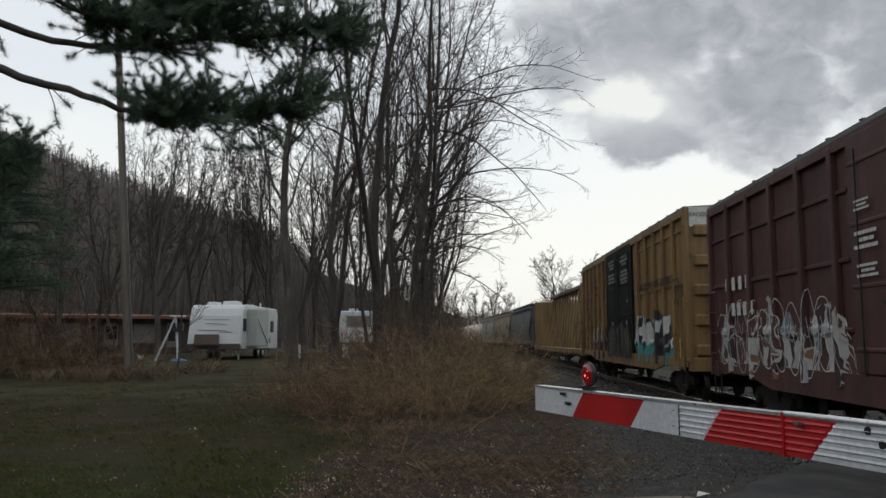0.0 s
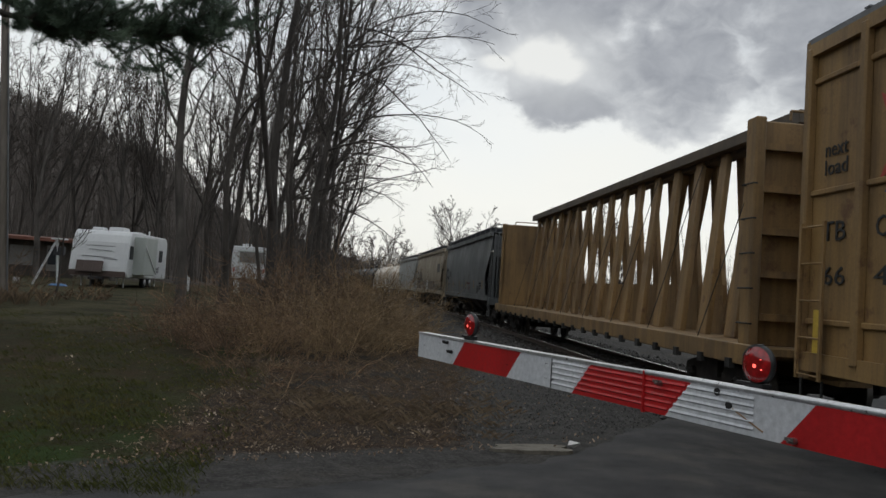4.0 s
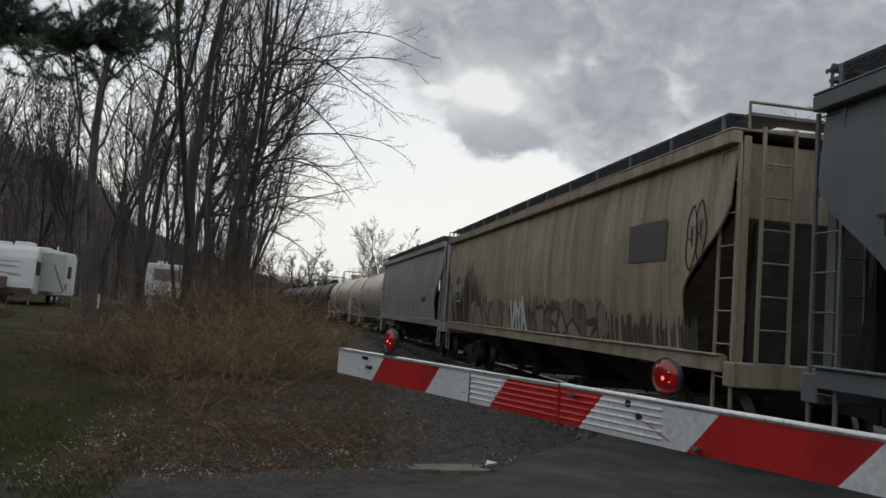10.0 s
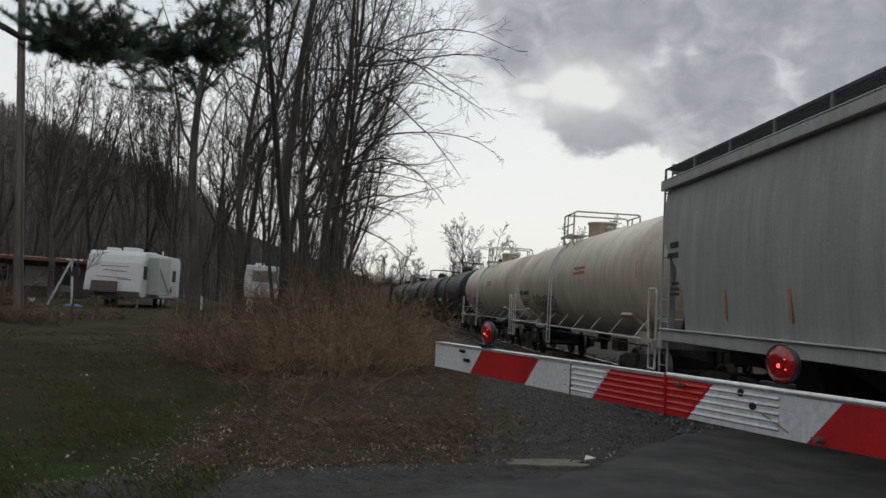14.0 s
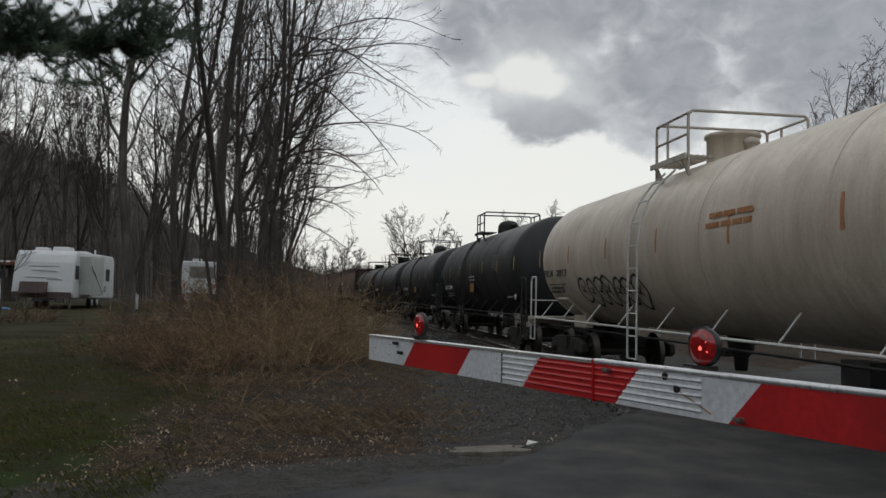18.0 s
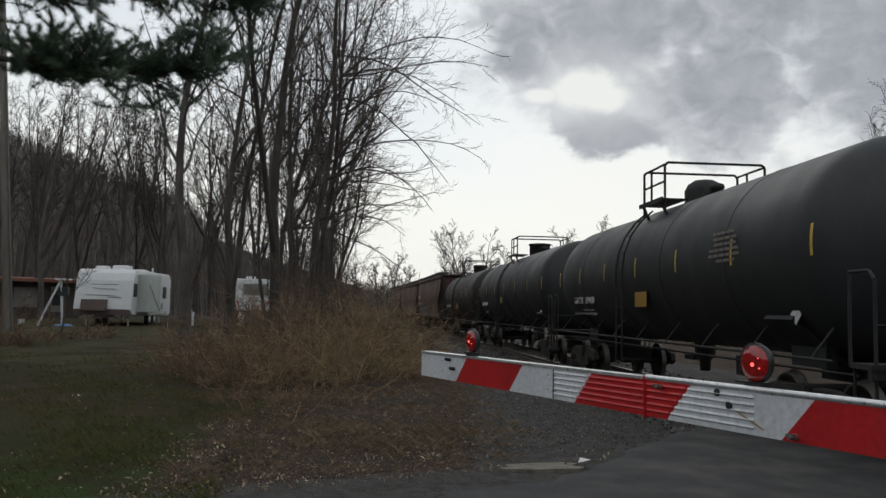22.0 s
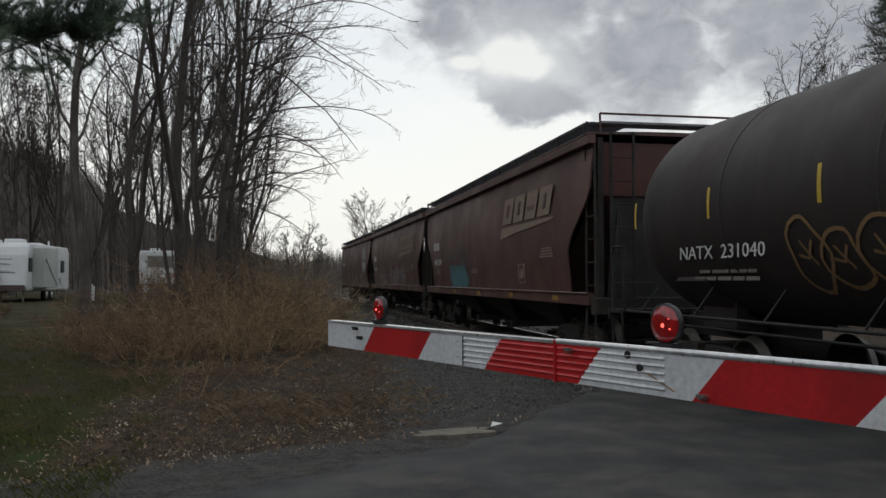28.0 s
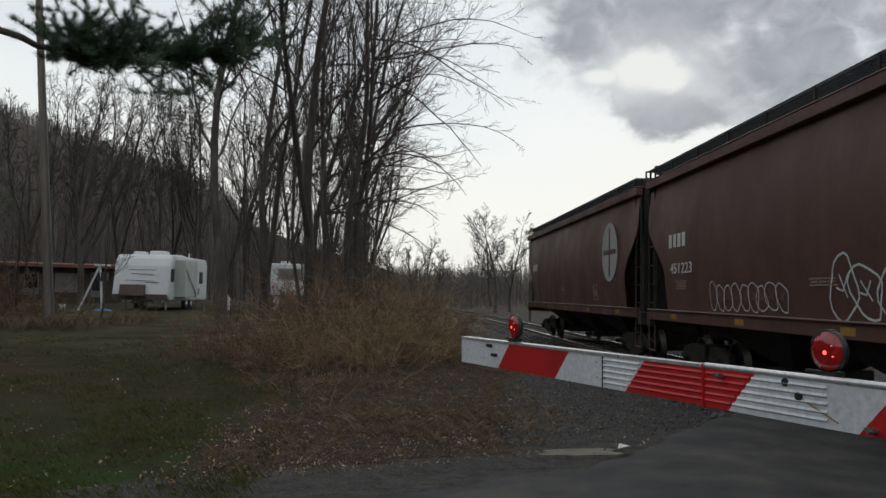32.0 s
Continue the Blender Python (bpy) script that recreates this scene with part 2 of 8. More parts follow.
bark = surface("bark", [(0.036, 0.031, 0.028), (0.07, 0.061, 0.054), (0.11, 0.098, 0.087)], scale=3.0, grain=22.0, bump=0.6, dist=0.02, rough=0.9, stretch=(1, 1, 0.25), vary=0.3)
# twigs of the far woods: distance haze is put into the paler bark colour
haze_twig = surface("haze_twig_bark", [(0.085, 0.073, 0.065), (0.15, 0.13, 0.117)], scale=0.05, grain=3.0, bump=0.0, rough=0.9, vary=0.35)
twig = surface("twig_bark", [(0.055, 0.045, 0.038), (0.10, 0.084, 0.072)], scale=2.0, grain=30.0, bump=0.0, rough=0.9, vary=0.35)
brush_mat = surface("dry_brush", [(0.062, 0.039, 0.026), (0.167, 0.104, 0.062), (0.352, 0.233, 0.136)], scale=1.2, grain=30.0, bump=0.0, rough=0.9, vary=0.5)
straw = surface("dry_straw", [(0.104, 0.070, 0.042), (0.200, 0.148, 0.092)], scale=2.0, grain=20.0, bump=0.0, rough=0.85, vary=0.4)
brush_gold = surface("golden_dry_brush", [(0.09, 0.060, 0.034), (0.22, 0.150, 0.080), (0.40, 0.285, 0.165)], scale=1.2, grain=30.0, bump=0.0, rough=0.9, vary=0.5)
leaf_litter = surface("dead_leaf", [(0.093, 0.053, 0.029), (0.221, 0.153, 0.098), (0.391, 0.323, 0.246)], scale=0.9, grain=40.0, bump=0.0, rough=0.8, vary=0.5)
needles = surface("pine_needles", [(0.045, 0.07, 0.05), (0.07, 0.105, 0.07), (0.10, 0.14, 0.085)], scale=1.5, grain=20.0, bump=0.0, rough=0.7, vary=0.4)
grass_mat = surface("grass_blades", [(0.043, 0.056, 0.006), (0.070, 0.075, 0.011), (0.122, 0.085, 0.030)], scale=0.7, grain=20.0, bump=0.0, rough=0.8, vary=0.4)
asphalt = surface("asphalt", [(0.014, 0.014, 0.015), (0.034, 0.033, 0.033), (0.062, 0.059, 0.055)], scale=1.3, grain=45.0, bump=0.9, dist=0.012, rough=0.85, stain=(0.082, 0.073, 0.061), stain_scale=0.9, stain_stops=(0.52, 0.7))
stone_mat = surface("ballast_stone", [(0.056, 0.054, 0.051), (0.098, 0.095, 0.091), (0.165, 0.158, 0.150)], scale=3.0, grain=30.0, bump=0.3, rough=0.9, vary=0.5)
rail_steel = surface("rail_steel", [(0.10, 0.075, 0.06), (0.15, 0.12, 0.10)], scale=4.0, grain=60.0, rough=0.6, metal=0.6)
rail_top = plain("polished_rail_head", (0.55, 0.55, 0.56), rough=0.25, metal=1.0)
tie_wood = surface("creosoted_tie", [(0.035, 0.028, 0.023), (0.075, 0.06, 0.05)], scale=4.0, grain=30.0, stretch=(1, 6, 6), rough=0.9, vary=0.3)
pole_wood = surface("pole_wood", [(0.13, 0.11, 0.09), (0.21, 0.185, 0.16)], scale=3.0, grain=18.0, stretch=(1, 1, 0.12), rough=0.9, bump=0.5)
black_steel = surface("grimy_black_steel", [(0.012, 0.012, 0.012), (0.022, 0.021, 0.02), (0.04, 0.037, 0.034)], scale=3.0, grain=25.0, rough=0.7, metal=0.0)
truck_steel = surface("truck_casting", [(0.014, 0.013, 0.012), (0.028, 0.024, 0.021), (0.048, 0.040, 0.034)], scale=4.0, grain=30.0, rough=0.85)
wheel_steel = surface("wheel_steel", [(0.05, 0.045, 0.04), (0.10, 0.09, 0.08)], scale=4.0, grain=50.0, rough=0.5, metal=0.8)
grate_steel = surface("galvanised_grating", [(0.14, 0.145, 0.15), (0.22, 0.225, 0.23)], scale=3.0, grain=30.0, rough=0.55, metal=0.6)
letter_white = plain("stencil_white", (0.62, 0.61, 0.58), rough=0.7)
letter_black = plain("stencil_black", (0.03, 0.03, 0.03), rough=0.7)
reflect_yellow = plain("reflector_yellow", (0.62, 0.42, 0.06), rough=0.4)

# ---- mesh helpers ----
class Build:
    """Collects boxes, tubes and sheets into one mesh."""

    def __init__(self):
        self.v, self.f, self.m, self.s = [], [], [], []

    def add(self, verts, faces, mat=0, smooth=False):
        n = len(self.v)
        self.v.extend(verts)
        self.f.extend([tuple(i + n for i in f) for f in faces])
        self.m.extend([mat] * len(faces))
        self.s.extend([smooth] * len(faces))
        return self

    def box(self, c, s, turn=None, mat=0, taper=1.0):
        x, y, z = s[0] / 2, s[1] / 2, s[2] / 2
        pts = [Vector((a * x * (taper if k > 0 else 1), b * y * (taper if k > 0 else 1), k * z)) for k in (-1, 1) for a, b in ((-1, -1), (1, -1), (1, 1), (-1, 1))]
        if turn is not None:
            pts = [turn @ p for p in pts]
        c = Vector(c)
        return self.add([tuple(p + c) for p in pts], [(3, 2, 1, 0), (4, 5, 6, 7), (0, 1, 5, 4), (1, 2, 6, 5), (2, 3, 7, 6), (3, 0, 4, 7)], mat)

    def bar(self, p, q, w, h, mat=0):
        """A straight bar of section w by h from p to q."""
        p, q = Vector(p), Vector(q)
        d = q - p
        turn = d.to_track_quat("Y", "Z").to_matrix()
        return self.box((p + q) / 2, (w, d.length, h), turn, mat)

    def tube(self, p, q, r0, r1=None, n=8, caps=True, mat=0, smooth=True):
        p, q = Vector(p), Vector(q)
        r1 = r0 if r1 is None else r1
        d = (q - p).normalized()
        a = d.orthogonal().normalized()
        b = d.cross(a)
        ring = [(math.cos(2 * math.pi * k / n), math.sin(2 * math.pi * k / n)) for k in range(n)]
        vs = [tuple(p + (a * c + b * s) * r0) for c, s in ring] + [tuple(q + (a * c + b * s) * r1) for c, s in ring]
        self.add(vs, [(k, (k + 1) % n, n + (k + 1) % n, n + k) for k in range(n)], mat, smooth)
        if caps:
            self.add(vs, [tuple(range(n - 1, -1, -1)), tuple(range(n, 2 * n))], mat)
        return self

    def pipe(self, pts, r, n=6, mat=0):
        for p, q in zip(pts, pts[1:]):
            self.tube(p, q, r, r, n, True, mat)
        return self

    def prism(self, profile, y0, y1, mat=0, smooth=False, caps=True):
        """A closed outline in x and z, drawn out along y."""
        n = len(profile)
        vs = [(x, y0, z) for x, z in profile] + [(x, y1, z) for x, z in profile]
        self.add(vs, [(k, k + n, (k + 1) % n + n, (k + 1) % n) for k in range(n)], mat, smooth)
        if caps:
            self.add(vs, [tuple(range(n)), tuple(range(2 * n - 1, n - 1, -1))], mat)
        return self

    def plate(self, outline, x, thick, mat=0):
        """A flat plate at x, its outline in y and z, with thickness towards +x."""
        n = len(outline)
        vs = [(x, y, z) for y, z in outline] + [(x + thick, y, z) for y, z in outline]
        return self.add(vs, [tuple(range(n - 1, -1, -1)), tuple(range(n, 2 * n))] + [(k, (k + 1) % n, (k + 1) % n + n, k + n) for k in range(n)], mat)

    def lathe(self, rows, axis="y", n=24, mat=0, smooth=True, origin=(0, 0, 0)):
        """Rings of (place on the axis, radius)."""
        o = Vector(origin)
        vs = []
        for a, r in rows:
            for k in range(n):
                c, s = math.cos(2 * math.pi * k / n) * r, math.sin(2 * math.pi * k / n) * r
                vs.append(tuple(o + Vector((c, a, s) if axis == "y" else (a, c, s) if axis == "x" else (c, s, a))))
        fs = [(i * n + k, i * n + (k + 1) % n, (i + 1) * n + (k + 1) % n, (i + 1) * n + k) for i in range(len(rows) - 1) for k in range(n)]
        return self.add(vs, fs, mat, smooth)

    def mesh(self, name, *mats, bevel=0.0):
        me = bpy.data.meshes.new(name)
        me.from_pydata(self.v, [], self.f)
        for m in mats:
            me.materials.append(m)
        me.polygons.foreach_set("material_index", self.m)
        me.polygons.foreach_set("use_smooth", self.s)
        bm = bmesh.new()
        bm.from_mesh(me)
        if len(self.f) < 4000:
            bmesh.ops.recalc_face_normals(bm, faces=bm.faces)
        if bevel:
            edges = [e for e in bm.edges if len(e.link_faces) == 2 and e.calc_face_angle(0) > 0.6]
            bmesh.ops.bevel(bm, geom=edges, offset=bevel, segments=1, affect="EDGES", clamp_overlap=True)
        bm.to_mesh(me)
        bm.free()
        return me


def thing(name, m, label, category, group="", kind=""):
    ob = new(name)
    ob.matrix_world = m
    ob.empty_display_size = 0.2
    return tagged(ob, label, category, group, kind)


def part(name, built, mats, parent, label="", bevel=0.0, at=None):
    """One mesh object under a thing or a part; built is a Build or a mesh that is shared."""
    if isinstance(built, Build):
        built = built.mesh(name, *(mats if isinstance(mats, (list, tuple)) else (mats,)), bevel=bevel)
    ob = new(name, built)
    ob.parent = parent
    if at is not None:
        ob.matrix_basis = at
    if label:
        ob["label"] = label
    return ob


def solo(name, built, mats, label, category, group="", kind="", m=None, bevel=0.0):
    me = built.mesh(name, *(mats if isinstance(mats, (list, tuple)) else (mats,)), bevel=bevel) if isinstance(built, Build) else built
    ob = new(name, me)
    if m is not None:
        ob.matrix_world = m
    return tagged(ob, label, category, group, kind)


def words(name, text, size, mat, parent, m, label="", width=0.0, shear=0.0):
    """Lettering as a thin mesh: it reads along x, upright along y."""
    cu = bpy.data.curves.new(name, "FONT")
    cu.body, cu.size, cu.extrude, cu.shear, cu.resolution_u = text, size, 0.004, shear, 2
    ob = bpy.data.objects.new(name, cu)
    scene.collection.objects.link(ob)
    bpy.context.view_layer.update()
    me = bpy.data.meshes.new_from_object(ob.evaluated_get(bpy.context.evaluated_depsgraph_get()))
    bpy.data.objects.remove(ob)
    bpy.data.curves.remove(cu)
    me.materials.clear()
    me.materials.append(mat)
    if width:
        span = max(v.co.x for v in me.vertices) - min(v.co.x for v in me.vertices)
        for v in me.vertices:
            v.co.x *= width / span
    made = new(name, me)
    made.parent = parent
    made.matrix_basis = m
    if label:
        made["label"] = label
    return made


def smooth(a, b, v):
    u = np.clip((np.asarray(v, float) - a) / (b - a), 0, 1)
    return u * u * (3 - 2 * u)


# ---- the track's line ----
XC, BEND, RADIUS = 6.75, 15.0, 1150.0
RAIL, GRADE = -0.12, 0.0045


def track(s, off=0.0, z=0.0):
    """The place at s metres along the track, off to its right, and its heading."""
    a = max(0.0, (s - BEND) / RADIUS)
    x = XC - RADIUS * (1 - math.cos(a)) + off * math.cos(a)
    y = min(s, BEND) + RADIUS * math.sin(a) + off * math.sin(a)
    return Vector((x, y, RAIL + GRADE * s + z)), a


def track_pose(s):
    p, a = track(s)
    return pose(p.x, p.y, p.z, math.degrees(math.atan(GRADE)), 0, math.degrees(a))


def centre_x(y):
    a = np.arcsin(np.clip((np.asarray(y, float) - BEND) / RADIUS, 0, 0.9))
    return XC - RADIUS * (1 - np.cos(a))


def height(x, y):
    """The lie of the land."""
    x, y = np.asarray(x, float), np.asarray(y, float)
    rise = 0.0165 * np.clip(y - 8, 0, 62) * smooth(3.5, -5, x)
    rise = rise + 0.004 * np.clip(-x - 14, 0, 40)
    d = np.abs(x - centre_x(y))
    bed = RAIL + GRADE * np.clip(y, -60, 320) - 0.16
    w = smooth(4.6, 1.7, d)
    land = rise * (1 - w) + bed * w
    land = land - 0.1 * smooth(3.2, 4.4, d) * smooth(7.0, 5.2, d) * smooth(14, 22, y)
    land = land + 0.25 * smooth(9, 22, x)
    ridge = np.where(x < 0, 9.5 - 0.352 * x, 2.0 + 5 * np.exp(-np.clip(x, 0, 900) / 12))
    ridge = np.minimum(ridge, 120) * (1 - 0.25 * smooth(-200, -420, x))
    land = land + ridge * smooth(85, 255, y - 0.15 * x) * smooth(5, 45, d)
    far = np.hypot(x, y)
    # unseen slopes left of the view and behind it, added to block low sky light
    turn = np.degrees(np.arctan2(-x, y))
    round_ = np.maximum(smooth(42, 62, turn), smooth(-112, -135, turn))
    land = land + 31 * smooth(45, 130, far) * round_
    return land + smooth(500, 1500, far) * 22 * (0.6 + 0.4 * np.sin(x / 190.0 + 1.0) * np.cos(y / 260.0))


def ground_at(x, y):
    return float(height(x, y))

# ---- ground ----
def axis_steps(lo, hi, near_lo, near_hi, fine, grow):
    a = list(np.arange(near_lo, near_hi, fine))
    step, p = fine, near_hi
    while p < hi:
        a.append(p)
        step *= grow
        p += step
    a.append(hi)
    step, p = fine, near_lo
    while p > lo:
        step *= grow
        p -= step
        a.insert(0, max(p, lo))
    return np.array(a)


def ground_material():
    m = bpy.data.materials.new("ground")
    m.use_nodes = True
    t = m.node_tree
    b = t.nodes["Principled BSDF"]
    at = N(t, "ShaderNodeTexCoord").outputs["Object"]
    zone = N(t, "ShaderNodeSeparateColor", Color=N(t, "ShaderNodeAttribute").outputs[0])
    t.nodes[zone.inputs[0].links[0].from_node.name].attribute_name = "zone"
    n1 = N(t, "ShaderNodeTexNoise", Vector=at, Scale=0.55, Detail=7.0, Roughness=0.62).outputs[0]
    n2 = N(t, "ShaderNodeTexNoise", Vector=at, Scale=5.0, Detail=7.0, Roughness=0.7).outputs[0]
    n3 = N(t, "ShaderNodeTexNoise", Vector=at, Scale=38.0, Detail=5.0, Roughness=0.7).outputs[0]
    pebble = N(t, "ShaderNodeTexVoronoi", Vector=at, Scale=22.0).outputs["Distance"]
    turf = mixc(t, ramp(t, n1, (0.42, 0.0), (0.6, 1.0)), (0.0298, 0.0261, 0.0056), (0.0510, 0.0311, 0.0124))
    turf = mixc(t, ramp(t, n2, (0.50, 0.0), (0.64, 0.85)), turf, (0.0223, 0.0323, 0.0044))
    n4 = N(t, "ShaderNodeTexNoise", Vector=at, Scale=1.7, Detail=5.0, Roughness=0.6).outputs[0]
    turf = mixc(t, ramp(t, n4, (0.54, 0.0), (0.68, 0.8)), turf, (0.0591, 0.0485, 0.0212))
    # lusher grass in broad patches near the road, paler in patches farther off
    far_ = N(t, "ShaderNodeSeparateXYZ", Vector=at).outputs[1]
    lush = M(t, "MULTIPLY", ramp(t, M(t, "DIVIDE", far_, 20.0), (0.36, 1.0), (0.62, 0.0)), ramp(t, M(t, "ADD", M(t, "MULTIPLY", n1, 0.6), M(t, "MULTIPLY", n4, 0.4)), (0.44, 0.0), (0.54, 0.9)))
    turf = mixc(t, lush, turf, (0.0249, 0.0534, 0.0044))
    worn = M(t, "MULTIPLY", ramp(t, M(t, "DIVIDE", far_, 50.0), (0.34, 0.0), (0.44, 1.0)), ramp(t, n1, (0.40, 0.0), (0.55, 0.7)))
    turf = mixc(t, worn, turf, (0.0839, 0.0777, 0.0373))
    litter = mixc(t, ramp(t, n2, (0.38, 0.0), (0.64, 1.0)), (0.0237, 0.0148, 0.0096), (0.0962, 0.0607, 0.0355))
    litter = mixc(t, ramp(t, n3, (0.58, 0.0), (0.66, 0.75)), litter, (0.2664, 0.2220, 0.1702))
    litter = mixc(t, ramp(t, n1, (0.5, 0.0), (0.62, 0.8)), litter, (0.0370, 0.0318, 0.0252))
    gravel = mixc(t, ramp(t, n2, (0.35, 0.0), (0.65, 1.0)), (0.0444, 0.0414, 0.0377), (0.0999, 0.0940, 0.0873))
    gravel = mixc(t, ramp(t, pebble, (0.05, 0.9), (0.3, 0.0)), gravel, (0.1406, 0.1332, 0.1258))
    gravel = mixc(t, ramp(t, n1, (0.55, 0.0), (0.7, 0.5)), gravel, (0.1480, 0.1258, 0.0962))
    # wooded hillside, its colour raised to stand in for haze
    woods = mixc(t, ramp(t, n1, (0.35, 0.0), (0.65, 1.0)), (0.06, 0.05, 0.043), (0.105, 0.087, 0.074))
    edge = M(t, "MULTIPLY", M(t, "SUBTRACT", n2, 0.5), 0.9)

    def mask(ch):
        return ramp(t, M(t, "ADD", zone.outputs[ch], edge), (0.35, 0.0), (0.65, 1.0))
    c = mixc(t, mask(0), woods, turf)
    c = mixc(t, mask(2), c, litter)
    c = mixc(t, mask(1), c, gravel)
    c = mixc(t, 0.7, c, ramp(t, n3, (0.3, 0.12), (0.7, 1.15)), "MULTIPLY")
    t.links.new(c, b.inputs["Base Color"])
    b.inputs["Roughness"].default_value = 0.95
    b.inputs["Specular IOR Level"].default_value = 0.2
    h = M(t, "ADD", n3, M(t, "MULTIPLY", pebble, 0.8))
    bp = N(t, "ShaderNodeBump", Strength=0.8, Distance=0.03, Height=h)
    t.links.new(bp.outputs[0], b.inputs["Normal"])
    return m


def zones(x, y):
    """How much of turf, gravel and leaf litter covers a spot."""
    d = np.abs(x - centre_x(y))
    turf = smooth(-0.7, -2.0, x + 0.05 * (y - 8)) * smooth(66, 56, y) * smooth(-60, -45, x)
    turf = turf * np.where(x > -9, 1, smooth(4.8, 6.5, y))
    gravel = smooth(4.9, 3.9, d) * 1.0
    gravel = np.maximum(gravel, smooth(0.2, 1.8, x - 0.12 * (y - 8)) * smooth(26, 19, y) * smooth(12, 9, x))
    gravel = np.maximum(gravel, smooth(8.2, 7.3, y - 0.42 * x) * smooth(-12, -9, x))
    litter = smooth(-2.6, -1.2, x + 0.04 * (y - 8)) * smooth(7.0, 8.2, y - 0.42 * x) * smooth(75, 50, y)
    litter = np.maximum(litter, smooth(10, 13, x) * smooth(45, 30, np.abs(y)))
    return turf, gravel, litter


def make_ground():
    xs = axis_steps(-2500, 2500, -14, 14, 0.16, 1.10)
    ys = axis_steps(-600, 3200, 4, 32, 0.16, 1.08)
    X, Y = np.meshgrid(xs, ys)
    rough = np.array([noise.noise((x * 0.9, y * 0.9, 0.3)) + 0.5 * noise.noise((x * 3.1, y * 3.1, 0.7)) for x, y in zip(X.ravel(), Y.ravel())]).reshape(X.shape)
    Z = height(X, Y) + 0.022 * rough - 0.012
    ny, nx = X.shape
    idx = np.arange(nx * ny).reshape(ny, nx)
    faces = np.stack([idx[:-1, :-1], idx[:-1, 1:], idx[1:, 1:], idx[1:, :-1]], -1).reshape(-1, 4)
    me = bpy.data.meshes.new("ground")
    me.from_pydata(np.stack([X, Y, Z], -1).reshape(-1, 3).tolist(), [], faces.tolist())
    me.polygons.foreach_set("use_smooth", [True] * len(me.polygons))
    turf, gravel, litter = zones(X, Y)
    col = np.stack([turf, gravel, litter, np.ones_like(turf)], -1).reshape(-1)
    att = me.color_attributes.new("zone", "FLOAT_COLOR", "POINT")
    att.data.foreach_set("color", col.astype(np.float32))
    me.materials.append(ground_material())
    tagged(new("ground", me), "rough ground of turf, gravel, leaf litter and wooded hillside", "ground", kind="structure")


make_ground()

# ---- road over the crossing ----
def make_road():
    """Asphalt that comes from behind, widens to the verge and climbs over the rails."""
    edge = [(-9.0, 4.6), (-4.5, 5.3), (-2.6, 5.9), (-1.2, 6.3), (-0.2, 6.75), (0.7, 7.3), (1.6, 7.9), (2.4, 8.7), (3.2, 9.8), (4.2, 11.0), (5.4, 12.3), (7.0, 14.0), (9.0, 16.2), (13.0, 20.5), (24.0, 32.0)]
    back = [(-9.0, -6.0), (-4.5, -6.0), (-2.0, -5.5), (0.0, -4.5), (1.5, -3.2), (2.8, -2.0), (3.8, -0.9), (4.8, 0.2), (5.8, 1.3), (6.8, 2.4), (7.8, 3.5), (9.0, 4.9), (10.5, 6.6), (14.5, 10.6), (25.5, 22.0)]
    b = Build()
    rows = 40
    fine = []
    for (p, q), (u, v) in zip(zip(edge, edge[1:]), zip(back, back[1:])):
        k = max(1, int((Vector(q) - Vector(p)).length / 0.18))
        for i in range(k):
            fine.append((Vector(p).lerp(Vector(q), i / k), Vector(u).lerp(Vector(v), i / k)))
    fine.append((Vector(edge[-1]), Vector(back[-1])))
    vs = []
    for e, f in fine:
        e = e + Vector((noise.noise((e.x * 1.7, e.y * 1.7, 0)), noise.noise((e.x * 1.7, e.y * 1.7, 5)))) * 0.2 + Vector((noise.noise((e.x * 5.5, e.y * 5.5, 1)), noise.noise((e.x * 5.5, e.y * 5.5, 6)))) * 0.1
        for k in range(rows + 1):
            p = e.lerp(f, k / rows)
            d = abs(p.x - XC)
            bed = RAIL + GRADE * p.y + 0.018
            w = float(smooth(3.8, 1.6, d))
            z = (0.018 + 0.012 * noise.noise((p.x * 0.5, p.y * 0.5, 3))) * (1 - w) + bed * w
            if k < 3:
                z -= (0.06, 0.030, 0.014)[k] * (1 - w)
            vs.append((p.x, p.y, z))
    n = rows + 1
    fs = [(i * n + k, i * n + k + 1, (i + 1) * n + k + 1, (i + 1) * n + k) for i in range(len(fine) - 1) for k in range(rows)]
    b.add(vs, fs, 0, True)
    solo("road", b, asphalt, "worn grey asphalt road over the rail crossing", "road", kind="structure")


make_road()


def road_wear():
    """Cracks in the asphalt."""
    crack_mat = plain("crack_shadow", (0.02, 0.02, 0.02), rough=0.95)
    rnd = random.Random(77)

    for k, (x, y, a, ln) in enumerate(((2.1, 5.9, -0.1, 1.6), (3.2, 6.4, -0.5, 1.9), (0.6, 5.6, 0.25, 1.3), (1.4, 4.9, -0.2, 1.5), (4.3, 8.3, 0.7, 1.4), (3.4, 7.6, -0.15, 1.1))):
        pts = [Vector((x, y))]
        for j in range(14):
            a += rnd.gauss(0, 0.28)
            pts.append(pts[-1] + Vector((math.cos(a), math.sin(a))) * ln / 14)
        vs = []
        for j, p in enumerate(pts):
            w = 0.005 * math.sin(math.pi * (j + 0.5) / 15.5) + 0.0015
            zz = 0.034 + 0.012 * noise.noise((p.x * 0.5, p.y * 0.5, 3))
            vs += [(p.x, p.y - w, zz), (p.x, p.y + w, zz)]
        solo("road_crack", Build().add(vs, [(2 * j, 2 * j + 2, 2 * j + 3, 2 * j + 1) for j in range(14)]), crack_mat, "thin crack in the asphalt", "crack", kind="structure")


road_wear()


